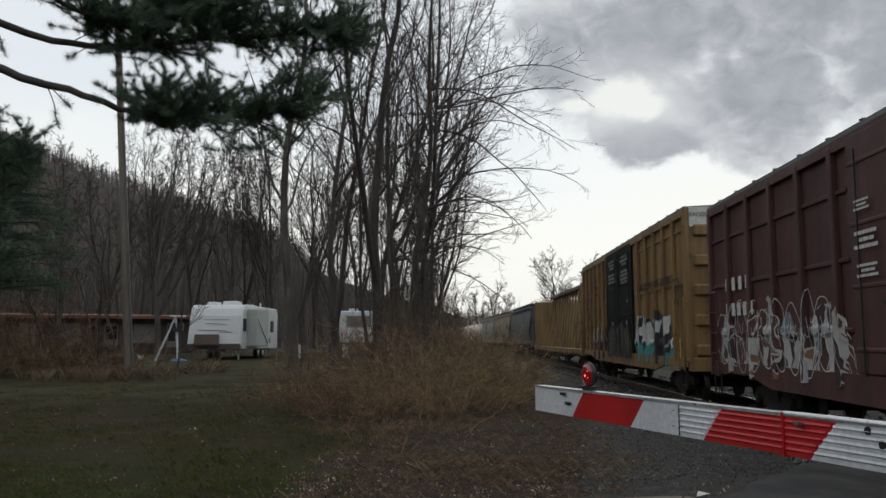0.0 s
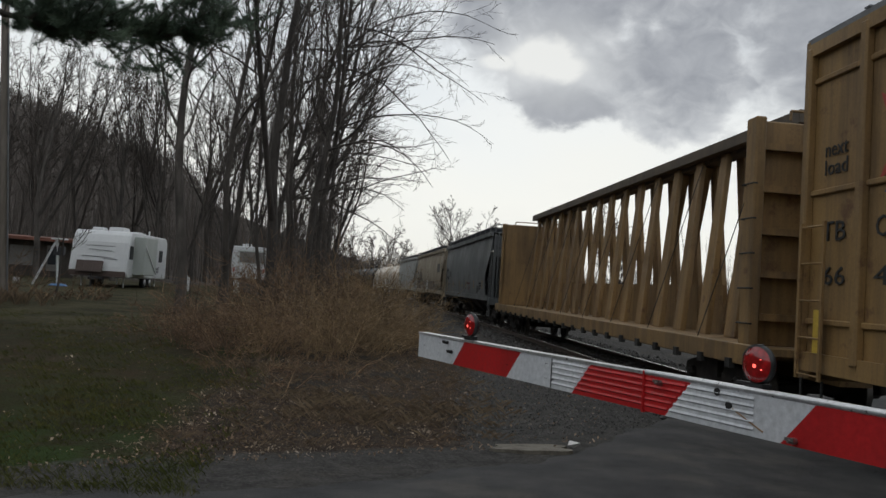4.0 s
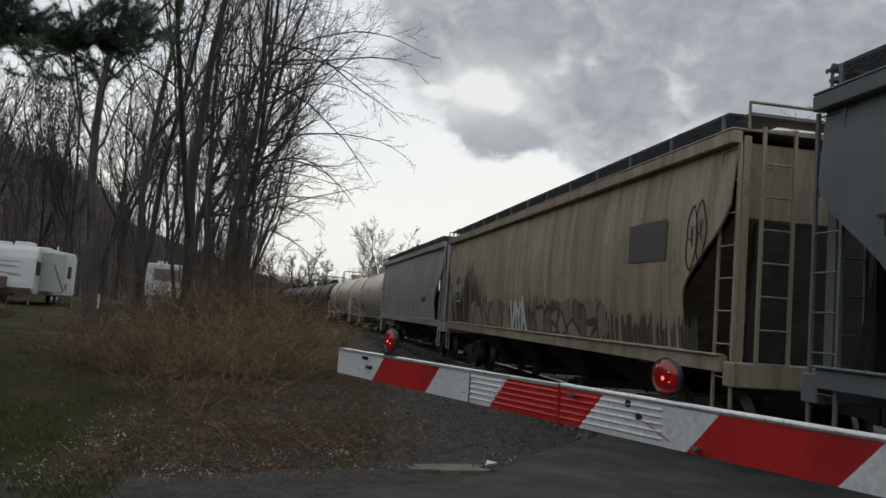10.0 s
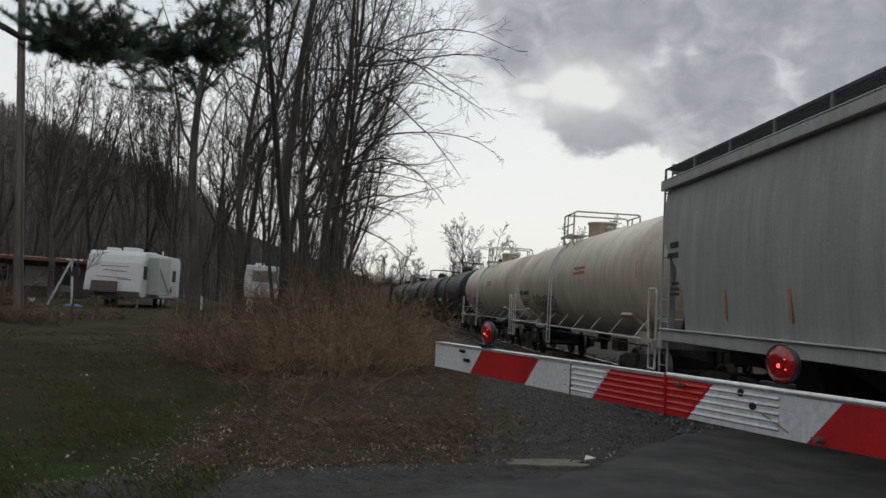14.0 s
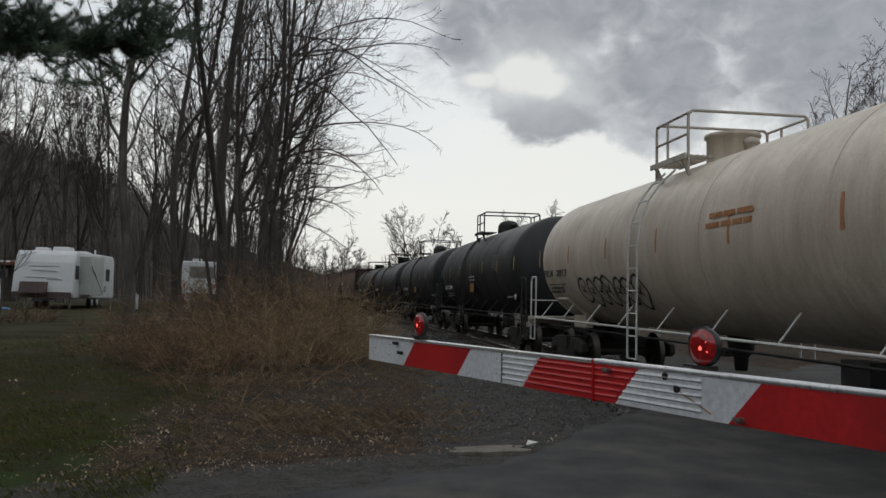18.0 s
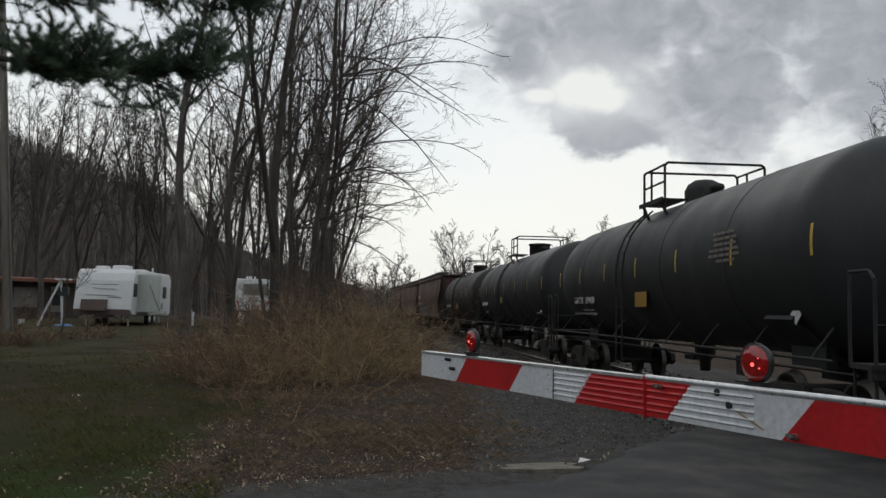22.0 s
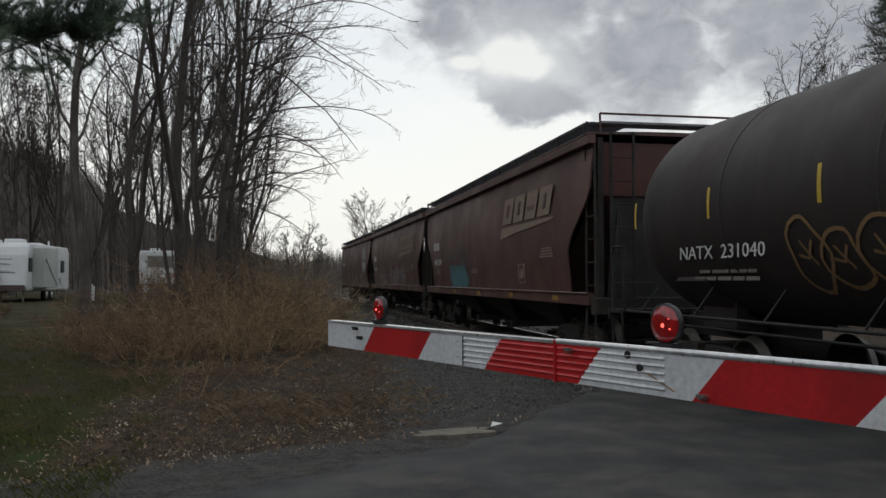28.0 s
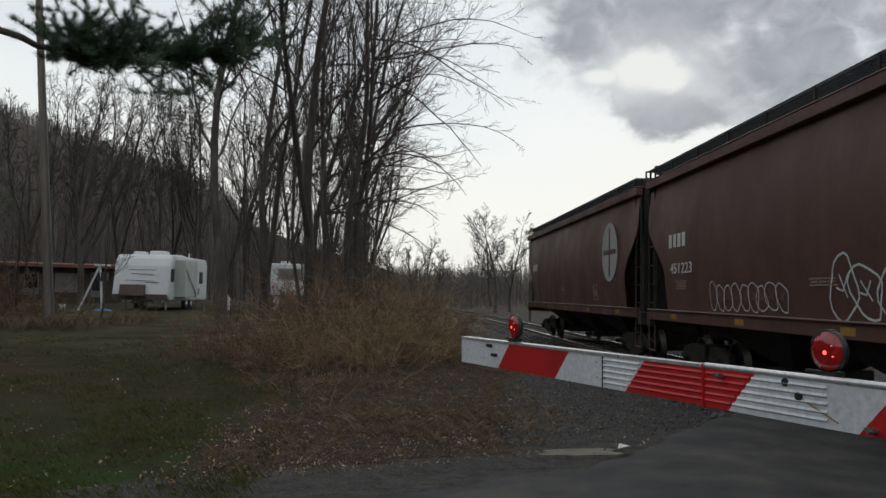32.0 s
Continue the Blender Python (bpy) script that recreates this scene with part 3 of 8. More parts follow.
# ---- railway track ----
def make_track():
    root = thing("railway_track", pose(0, 0, 0), "single railway track of worn steel rails on wooden ties", "railway track", kind="structure")
    prof = [(-0.07, -0.16), (0.07, -0.16), (0.07, -0.145), (0.012, -0.12), (0.012, -0.045), (0.036, -0.035), (0.036, -0.004), (-0.036, -0.004), (-0.036, -0.035), (-0.012, -0.045), (-0.012, -0.12), (-0.07, -0.145)]
    for side in (-1, 1):
        b = Build()
        ss = list(np.arange(-40, 300, 4.0))
        vs = []
        for s in ss:
            for x, z in prof:
                vs.append(tuple(track(s, side * 0.7535 + x, z)[0]))
        n = len(prof)
        b.add(vs, [(i * n + k, i * n + (k + 1) % n, (i + 1) * n + (k + 1) % n, (i + 1) * n + k) for i in range(len(ss) - 1) for k in range(n)])
        rail = part("rail", b, rail_steel, root)
        b = Build()
        vs = []
        for s in ss:
            for x, z in ((-0.03, 0.0), (0.03, 0.0), (0.033, -0.006), (-0.033, -0.006)):
                vs.append(tuple(track(s, side * 0.7535 + x, z)[0]))
        b.add(vs, [(i * 4 + k, i * 4 + (k + 1) % 4, (i + 1) * 4 + (k + 1) % 4, (i + 1) * 4 + k) for i in range(len(ss) - 1) for k in range(4)])
        part("rail_head", b, rail_top, rail, "shiny worn running surface")
    tie = Build().box((0, 0, 0), (2.6, 0.23, 0.17)).mesh("tie", tie_wood, bevel=0.012)
    rnd = random.Random(4)
    s = 13.0
    while s < 165:
        p, a = track(s, rnd.uniform(-0.04, 0.04), -0.235)
        part("tie", tie, None, root, at=pose(p.x, p.y, p.z, 0, 0, math.degrees(a) + rnd.uniform(-1, 1)))
        s += 0.55
    # crushed stone between and beside the ties
    b = Build()
    for k in range(5200):
        s = 11 + 75 * rnd.random() ** 1.7
        off = rnd.uniform(-2.3, 2.3)
        p, a = track(s, off)
        r = rnd.uniform(0.025, 0.06)
        z = ground_at(p.x, p.y) + r * 0.3
        m = Euler((rnd.random() * 6, rnd.random() * 6, rnd.random() * 6)).to_matrix()
        pts = [tuple(m @ Vector(q) * r * rnd.uniform(0.75, 1.25) + Vector((p.x, p.y, z))) for q in ((1, 0, 0), (-1, 0, 0), (0, 1, 0), (0, -1, 0), (0, 0, 1), (0, 0, -1))]
        b.add(pts, [(0, 2, 4), (2, 1, 4), (1, 3, 4), (3, 0, 4), (2, 0, 5), (1, 2, 5), (3, 1, 5), (0, 3, 5)])
    tagged(part("ballast_stones", b, stone_mat, root, "crushed grey ballast stone"), kind="stuff")


make_track()

# ---- crossing gate ----
gate_white = surface("gate_white", [(0.558, 0.567, 0.585), (0.666, 0.675, 0.684)], scale=3.0, grain=60.0, rough=0.4, bump=0.05, stain=(0.378, 0.360, 0.324), stain_scale=2.4, stain_stops=(0.58, 0.78))
gate_red = surface("gate_red", [(0.42, 0.014, 0.016), (0.52, 0.02, 0.022)], scale=3.0, grain=60.0, rough=0.38, bump=0.05, stain=(0.26, 0.015, 0.015), stain_scale=2.0)
alu = surface("aluminium_edge", [(0.5, 0.5, 0.51), (0.66, 0.66, 0.67)], scale=5.0, grain=70.0, rough=0.35, metal=0.7, bump=0.05)
hole_dark = plain("bolt_hole", (0.015, 0.013, 0.012), rough=0.8)
bolt_steel = plain("bolt_steel", (0.35, 0.34, 0.33), rough=0.35, metal=0.9)
lamp_black = plain("lamp_housing", (0.012, 0.012, 0.013), rough=0.45)
rust_streak = plain("rust_streak", (0.32, 0.20, 0.11), rough=0.8)


def lamp_lens(name, glow):
    m = bpy.data.materials.new(name)
    m.use_nodes = True
    t = m.node_tree
    b = t.nodes["Principled BSDF"]
    at = N(t, "ShaderNodeTexCoord").outputs["Object"]
    cells = N(t, "ShaderNodeTexVoronoi", Vector=at, Scale=70.0).outputs["Distance"]
    t.links.new(mixc(t, ramp(t, cells, (0.1, 0.0), (0.6, 1.0)), (0.30, 0.006, 0.008), (0.13, 0.003, 0.004)), b.inputs["Base Color"])
    b.inputs["Roughness"].default_value = 0.12
    b.inputs["Coat Weight"].default_value = 0.6
    b.inputs["Emission Color"].default_value = (1.0, 0.02, 0.02, 1)
    b.inputs["Emission Strength"].default_value = glow
    return m


lens_red = lamp_lens("lamp_lens", 0.035)
led = plain("led", (1.0, 0.10, 0.08), rough=0.3, glow=2.2)


def make_gate():
    TIP = Vector((0.188, 3.428, 1.346))
    END = Vector((1.038, 1.245, 1.336))
    along = (END - TIP)
    along.z = 0
    yaw = math.degrees(math.atan2(-along.x, along.y))     # local y runs from the tip to the post, local x faces back up the road
    root = thing("crossing_gate", pose(TIP.x + 0.028, TIP.y + 0.011, 0, 0, 0, yaw), "lowered rail crossing gate with red and white striped arm", "crossing gate")
    top, H = 1.350, 0.102
    T = 0.034
    # stripes: colour, where they begin and end on the top edge
    cuts = [0.0, 0.411, 0.815, 1.200, 1.626, 1.984, 2.343, 2.70, 3.06, 3.42, 3.78, 4.4]
    seam = 1.456
    lean = 0.088
    face = 0.5 * T

    def panel(name, y0, y1, mat, near, ribs=(), square0=False, square1=False):
        off = 0.016 if near else 0.0
        hh = H
        tp = top + (0.002 if near else 0.0)
        b = Build()
        z0, z1 = tp - hh, tp - 0.0065
        a0, a1 = (0 if square0 else lean), (0 if square1 else lean)
        x0, x1 = -face - off, face
        q = [(y0 - a0, z0), (y1 - a1, z0), (y1, z1), (y0, z1)]
        vs = [(x, y, z) for x in (x0, x1) for y, z in q]
        b.add(vs, [(0, 1, 2, 3), (7, 6, 5, 4), (0, 4, 5, 1), (1, 5, 6, 2), (2, 6, 7, 3), (3, 7, 4, 0)])
        ob = part(name, b, mat, root)
        for k, (r0, r1) in enumerate(ribs):
            for j in range(5):
                z = z0 + 0.012 + j * 0.0165
                sh0 = a0 * (1 - (z - z0) / (z1 - z0))
                rb = Build()
                ya, yb = r0 - (sh0 if abs(r0 - y0) < 1e-6 else 0), r1 - (a1 * (1 - (z - z0) / (z1 - z0)) if abs(r1 - y1) < 1e-6 else 0)
                for s in (-1, 1):
                    xs = x0 if s < 0 else x1
                    vs = [(xs, ya + 0.004, z), (xs, yb - 0.004, z), (xs + s * 0.004, yb - 0.004, z + 0.004), (xs + s * 0.004, ya + 0.004, z + 0.004), (xs, yb - 0.004, z + 0.009), (xs, ya + 0.004, z + 0.009)]
                    rb.add(vs, [(0, 1, 2, 3), (3, 2, 4, 5)])
                part("rib", rb, mat, ob)
        return ob

    cols = [gate_white, gate_red]
    names = ["white_stripe", "red_stripe"]
    for k in range(len(cuts) - 1):
        y0, y1 = cuts[k], cuts[k + 1]
        if y0 < seam < y1:
            panel(names[k % 2], y0, seam, cols[k % 2], False, ribs=[(y0, seam)], square1=True)
            panel(names[k % 2], seam, y1, cols[k % 2], True, ribs=[(seam, y1)], square0=True)
        else:
            ribs = []
            if k == 2:
                ribs = [(1.0, y1)]
            if k == 4:
                ribs = [(y0, y0 + 0.2)]
            panel(names[k % 2], y0, y1, cols[k % 2], y0 > seam, ribs, square0=(k == 0))
    # rolled top edges of both sections and the thin lower lip
    b = Build().box((0, seam / 2, top - 0.004), (0.040, seam, 0.008))
    part("top_edge", b, alu, root, "scuffed aluminium top edge of the tip section", bevel=0.0)
    b = Build().tube((-face - 0.012, seam, top - 0.0005), (-face - 0.012, 4.4, top - 0.0005), 0.0078, n=12)
    b.box((-0.008, (seam + 4.4) / 2, top - 0.002), (0.045, 4.4 - seam, 0.010))
    part("top_edge", b, alu, root, "rounded aluminium top edge of the main section")
    part("seam", Build().box((-0.0008 - face, 1.0, top - 0.056), (0.003, 0.004, 0.09)), hole_dark, root)
    part("seam", Build().box((-face - 0.010, seam - 0.002, top - 0.05), (0.022, 0.006, 0.108)), gate_red, root)

    def wing_bolt(y, z, near=False):
        x = -face - (0.016 if near else 0)
        b = Build().tube((x, y, z), (x - 0.012, y, z), 0.007, n=6)
        b.tube((x - 0.012, y, z), (x - 0.022, y, z), 0.0045, n=6)
        b.box((x - 0.018, y, z + 0.004), (0.004, 0.022, 0.007))
        part("bolt", b, black_steel if not near else bolt_steel, root)

    wing_bolt(0.27, top - 0.022)
    wing_bolt(0.31, top - 0.055)
    wing_bolt(1.519, top - 0.020, True)
    wing_bolt(1.934, top - 0.088, True)
    for y, z, r in ((1.712, top - 0.016, 0.009), (1.749, top - 0.042, 0.0095)):
        part("bolt_hole", Build().tube((-face - 0.0165, y, z), (-face - 0.0195, y, z), r, n=14), hole_dark, root)
    b = Build().bar((-face - 0.0175, 1.76, top - 0.048), (-face - 0.0175, 1.85, top - 0.085), 0.002, 0.003)
    part("rust_run", b, rust_streak, root, "rusty scratch below the bolt hole")
    for y, z in ((0.20, 0.03), (0.20, 0.07), (0.06, 0.05), (0.97, 0.03), (1.01, 0.03), (0.97, 0.075), (1.01, 0.075), (0.73, 0.06), (2.42, 0.03), (2.62, 0.03), (2.42, 0.075), (2.62, 0.075)):
        x = -face - (0.0165 if y > seam else 0.0005)
        part("staple", Build().box((x, y, top - z), (0.002, 0.010, 0.0018)), hole_dark, root)

    def lamp(y, lit):
        r = 0.0435
        z = top + 0.057
        b = Build().lathe([(-0.008, r * 0.93), (-0.007, r), (0.007, r), (0.012, r * 0.9), (0.016, r * 0.55), (0.017, 0.0)], axis="x", n=28, origin=(0, y, z))
        b.add([], [])
        ob = part("lamp", b, lamp_black, root, "round red warning lamp in a black housing")
        b = Build().lathe([(-0.0075, r * 0.93), (-0.013, r * 0.75), (-0.017, r * 0.4), (-0.018, 0.0)], axis="x", n=28, origin=(0, y, z))
        part("lens", b, lens_red, ob, "red ribbed lens")
        b = Build().lathe([(0.0115, r * 0.9), (0.0155, r * 0.6), (0.018, 0.0)], axis="x", n=24, origin=(0.001, y, z))
        part("lens", b, lens_red, ob, "red ribbed lens")
        b = Build()
        for dy, dz, q in ((0.003, -0.003, 0.0048), (0.019, 0.012, 0.0010), (0.022, -0.010, 0.0012)):
            b.tube((-0.0135, y + dy, z + dz), (-0.0185, y + dy, z + dz), q, n=8)
        part("led_row", b, led, ob, "glowing red light points")
        part("lamp_bracket", Build().box((0, y, top + 0.008), (0.03, 0.05, 0.014)).box((0, y - 0.03, top + 0.012), (0.012, 0.06, 0.006)), lamp_black, ob)
        part("rim", Build().prism([(math.cos(a) * (r + g), math.sin(a) * (r + g)) for g, seq in ((0.0022, range(20, 101, 10)), (0.0005, range(100, 19, -10))) for a in map(radians, seq)], -0.0075, 0.0075), grate_steel, ob, "worn grey rim", at=pose(0, y, z, 0, 0, -90))

    lamp(0.424, True)
    lamp(1.80, True)
    lamp(3.3, False)
    # the mast that carries the arm, behind the viewer
    b = Build().tube((0.0, 4.55, ground_at(2.0, -1.0) - 0.1), (0.0, 4.55, 2.6), 0.07, n=14)
    part("mast", b, alu, root, "grey metal gate mast")
    part("mechanism", Build().box((0.0, 4.5, 1.2), (0.32, 0.36, 0.6)), grate_steel, root, "grey gate machine box", bevel=0.02)

    # the striped face looks back along the road
    flip = Matrix.Diagonal((-1, 1, 1, 1))
    for ob in root.children_recursive:
        ob.data.transform(flip)
        ob.data.flip_normals()
        ob.matrix_basis = flip @ ob.matrix_basis @ flip


make_gate()

# ---- the freight train ----
box_yellow = streaked("boxcar_yellow", (0.318, 0.194, 0.073), (0.086, 0.060, 0.039), 0.7, second=(0.258, 0.159, 0.069), rust=(0.120, 0.060, 0.034))
beam_yellow = streaked("flatcar_yellow", (0.30, 0.185, 0.075), (0.09, 0.062, 0.04), 0.75, second=(0.22, 0.14, 0.065), rust=(0.12, 0.06, 0.035))
box_brown = streaked("boxcar_brown", (0.115, 0.044, 0.044), (0.045, 0.028, 0.028), 0.75, second=(0.085, 0.036, 0.036), rust=(0.08, 0.04, 0.028))
door_black = streaked("door_black", (0.013, 0.014, 0.017), (0.024, 0.022, 0.02), 0.4, rough=0.75, spec=0.15, second=(0.018, 0.019, 0.022))
hop_grey = streaked("hopper_grey", (0.146, 0.155, 0.159), (0.086, 0.090, 0.090), 0.5, second=(0.120, 0.129, 0.133))
hop_beige = streaked("hopper_beige", (0.40, 0.34, 0.25), (0.16, 0.125, 0.09), 0.85, second=(0.34, 0.285, 0.205), rust=(0.20, 0.14, 0.09))
hop_light = streaked("hopper_light_grey", (0.36, 0.37, 0.35), (0.20, 0.19, 0.165), 0.55, second=(0.31, 0.32, 0.305))
hop_brown = streaked("hopper_brown", (0.113, 0.052, 0.044), (0.067, 0.040, 0.034), 0.6, rough=0.45, second=(0.091, 0.045, 0.039), rust=(0.074, 0.040, 0.032))
tank_cream = streaked("tank_cream", (0.62, 0.54, 0.44), (0.27, 0.21, 0.16), 0.5, rough=0.42, second=(0.52, 0.45, 0.36))
beam_grime = streaked("flatcar_grime", (0.10, 0.07, 0.04), (0.04, 0.032, 0.026), 0.7)
tank_black = streaked("tank_black", (0.017, 0.019, 0.021), (0.035, 0.033, 0.031), 0.5, rough=0.55, second=(0.023, 0.024, 0.025), spec=0.4)
tank_sooty = streaked("tank_sooty", (0.031, 0.026, 0.025), (0.051, 0.041, 0.036), 0.6, rough=0.62, second=(0.038, 0.029, 0.026), spec=0.3)
paint_white = plain("graffiti_white", (0.60, 0.62, 0.62), rough=0.7)
paint_teal = plain("graffiti_teal", (0.07, 0.18, 0.20), rough=0.7)
paint_purple = plain("graffiti_purple", (0.22, 0.14, 0.28), rough=0.7)
paint_dark = plain("graffiti_black", (0.02, 0.02, 0.024), rough=0.7)
paint_gold = plain("graffiti_gold", (0.26, 0.155, 0.07), rough=0.7)
logo_pale = plain("faded_emblem_cream", (0.27, 0.20, 0.15), rough=0.7)
logo_blue = plain("emblem_blue", (0.05, 0.07, 0.20), rough=0.6)
logo_red = plain("emblem_red", (0.42, 0.07, 0.05), rough=0.6)
paint_grey = plain("graffiti_grey", (0.20, 0.18, 0.155), rough=0.8)
rv_patch = plain("repaint_grey", (0.10, 0.095, 0.09), rough=0.7)
trim_pale = streaked("trim_pale", (0.42, 0.43, 0.41), (0.22, 0.2, 0.17), 0.5)
faded_yellow = plain("faded_yellow", (0.34, 0.19, 0.03), rough=0.6)
rust_orange = plain("faded_orange", (0.45, 0.20, 0.08), rough=0.6)
sign_yellow = plain("placard_yellow", (0.30, 0.23, 0.04), rough=0.5)
stencil_red = plain("stencil_red", (0.16, 0.075, 0.075), rough=0.7)
walk_steel = surface("dark_grating", [(0.035, 0.038, 0.043), (0.065, 0.069, 0.076)], scale=3.0, grain=30.0, rough=0.7)
pipe_cream = streaked("pipe_cream", (0.55, 0.50, 0.43), (0.28, 0.23, 0.18), 0.6)
SPEED = 7.4
CARS = []


def car(name, c0, c1, label, category="freight car"):
    """A car's root at rail height in its middle; c0 and c1 are its ends along the train."""
    root = thing(name, track_pose((c0 + c1) / 2), label, category, group="cars of the freight train")
    CARS.append((root, (c0 + c1) / 2))
    return root, c1 - c0


def trunk_meshes():
    b = Build()
    b.plate([(-1.25, 0.42), (-1.22, 0.62), (-0.75, 0.72), (-0.3, 0.72), (-0.28, 0.55), (0.28, 0.55), (0.3, 0.72), (0.75, 0.72), (1.22, 0.62), (1.25, 0.42), (0.95, 0.36), (0.55, 0.26), (0.25, 0.2), (-0.25, 0.2), (-0.55, 0.26), (-0.95, 0.36)], -0.07, 0.14)
    frame = b.mesh("side_frame", truck_steel, bevel=0.02)
    b = Build()
    for k in range(3):
        for j in range(5):
            b.tube((0, -0.17 + k * 0.17, 0.27 + j * 0.052), (0, -0.17 + k * 0.17, 0.305 + j * 0.052), 0.065, n=10)
    springs = b.mesh("springs", truck_steel)
    wheel = Build().lathe([(-0.065, 0.0), (-0.065, 0.1), (-0.03, 0.16), (-0.02, 0.34), (-0.065, 0.385), (-0.065, 0.46), (-0.045, 0.455), (-0.035, 0.42), (0.065, 0.415), (0.065, 0.37), (0.02, 0.34), (0.01, 0.16), (0.06, 0.1), (0.06, 0.0)], axis="x", n=32).mesh("wheel", wheel_steel)
    cap = Build().lathe([(0.0, 0.12), (0.10, 0.115), (0.13, 0.09), (0.135, 0.0)], axis="x", n=16)
    for k in range(3):
        a = k * 2.1
        cap.tube((0.12, math.cos(a) * 0.06, math.sin(a) * 0.06), (0.155, math.cos(a) * 0.06, math.sin(a) * 0.06), 0.016, n=6)
    cap = cap.mesh("bearing_cap", truck_steel)
    b = Build().box((0, 0, 0.6), (2.3, 0.42, 0.26)).tube((0, 0, 0.7), (0, 0, 0.86), 0.2, n=14)
    for y in (-0.88, 0.88):
        b.tube((-1.05, y, 0.42), (1.05, y, 0.42), 0.075, n=10)
    bolster = b.mesh("truck", truck_steel)
    return frame, springs, wheel, cap, bolster


SIDE_FRAME, SPRINGS, WHEEL, BEARING, BOLSTER = trunk_meshes()


def trucks(root, L, inset=2.3):
    for y in (-L / 2 + inset, L / 2 - inset):
        tr = part("truck", BOLSTER, None, root, "dark cast steel truck", at=pose(0, y, 0))
        for side in (-1, 1):
            part("side_frame", SIDE_FRAME, None, tr, at=pose(side * 1.02, 0, 0))
            part("springs", SPRINGS, None, tr, at=pose(side * 1.02, 0, 0))
            for w in (-0.88, 0.88):
                part("wheel", WHEEL, None, tr, at=pose(side * 0.755, w, 0.42, 0, 0, 0 if side > 0 else 180))
                part("bearing_cap", BEARING, None, tr, at=pose(side * 1.05, w, 0.44, 0, 0, 0 if side > 0 else 180))


def couplers(root, L):
    for e in (-1, 1):
        b = Build().box((0, e * (L / 2 + 0.2), 0.85), (0.16, 0.75, 0.2)).box((0.05, e * (L / 2 + 0.55), 0.85), (0.34, 0.24, 0.28))
        b.pipe([(0.35, e * (L / 2 + 0.1), 0.85), (0.38, e * (L / 2 + 0.3), 0.55), (0.3, e * (L / 2 + 0.55), 0.42)], 0.028)
        part("coupler", b, truck_steel, root, bevel=0.015)


def ladder(root, x, y, z0, z1, mat, w=0.45, face="side", name="ladder"):
    b = Build()
    n = max(2, int((z1 - z0) / 0.38))
    for k in range(n + 1):
        z = z0 + (z1 - z0) * k / n
        if face == "side":
            b.tube((x, y - w / 2, z), (x, y + w / 2, z), 0.012, n=5)
        else:
            b.tube((x - w / 2, y, z), (x + w / 2, y, z), 0.012, n=5)
    for s in (-1, 1):
        if face == "side":
            b.box((x, y + s * w / 2, (z0 + z1) / 2), (0.03, 0.045, z1 - z0 + 0.1))
        else:
            b.box((x + s * w / 2, y, (z0 + z1) / 2), (0.045, 0.03, z1 - z0 + 0.1))
    return part(name, b, mat, root)


def stencil(root, x, y, z, n, w, h, mat, name="stencil_line", rnd=None, leanx=0.0):
    """Rows of small unreadable lettering as bars."""
    b = Build()
    rnd = rnd or random.Random(int(abs(y) * 100))
    for k in range(n):
        ww = w * rnd.uniform(0.6, 1.0)
        yy = y - ww / 2
        while yy < y + ww / 2:
            g = rnd.uniform(0.12, 0.3) * w
            b.box((x + leanx * k, yy + g / 2, z - k * h * 1.9), (0.006, g * 0.85, h))
            yy += g
    tagged(part(name, b, mat, root, "rows of small faded stencilled lettering"), kind="stuff")


GLYPHS = [
    [[(0.15, 0), (0.15, 1)], [(0.15, 0.95), (0.8, 0.75), (0.2, 0.5)], [(0.2, 0.5), (0.85, 0)]],
    [[(0.1, 1), (0.12, 0.1), (0.85, 0.12), (0.88, 0.7)]],
    [[(0.08, 0), (0.5, 1), (0.92, 0)], [(0.3, 0.38), (0.7, 0.38)]],
    [[(0.9, 0.9), (0.2, 0.92), (0.14, 0.52), (0.8, 0.48), (0.82, 0.1), (0.1, 0.06)]],
    [[(0.12, 0), (0.1, 1), (0.86, 0.02), (0.88, 1)]],
    [[(0.15, 0), (0.15, 1)], [(0.15, 0.93), (0.88, 0.95)], [(0.15, 0.5), (0.7, 0.48)]],
    [[(0.5, 0), (0.5, 0.55), (0.1, 1)], [(0.5, 0.55), (0.92, 1)]],
]


def ribbon(b, pts, half, xf, out, mats=None, split=None):
    """A flat stroke through points of (y, z), laid on the side at xf(z), out metres proud."""
    fine = []
    for p, q in zip(pts, pts[1:]):
        n = max(2, int(math.hypot(q[0] - p[0], q[1] - p[1]) / 0.12))
        fine += [(p[0] + (q[0] - p[0]) * k / n, p[1] + (q[1] - p[1]) * k / n) for k in range(n)]
    fine.append(pts[-1])
    vs = []
    for j, (y, z) in enumerate(fine):
        a, c = fine[min(j + 1, len(fine) - 1)], fine[max(j - 1, 0)]
        ty, tz = a[0] - c[0], a[1] - c[1]
        ln = math.hypot(ty, tz) or 1
        for s in (-1, 1):
            yy, zz = y - s * half * tz / ln, z + s * half * ty / ln
            vs.append((xf(zz) - out, yy, zz))
    for j in range(len(fine) - 1):
        low = split is not None and (fine[j][1] + fine[j + 1][1]) / 2 < split
        b.add([vs[2 * j], vs[2 * j + 1], vs[2 * j + 3], vs[2 * j + 2]], [(0, 1, 2, 3)], 1 if low else 0)


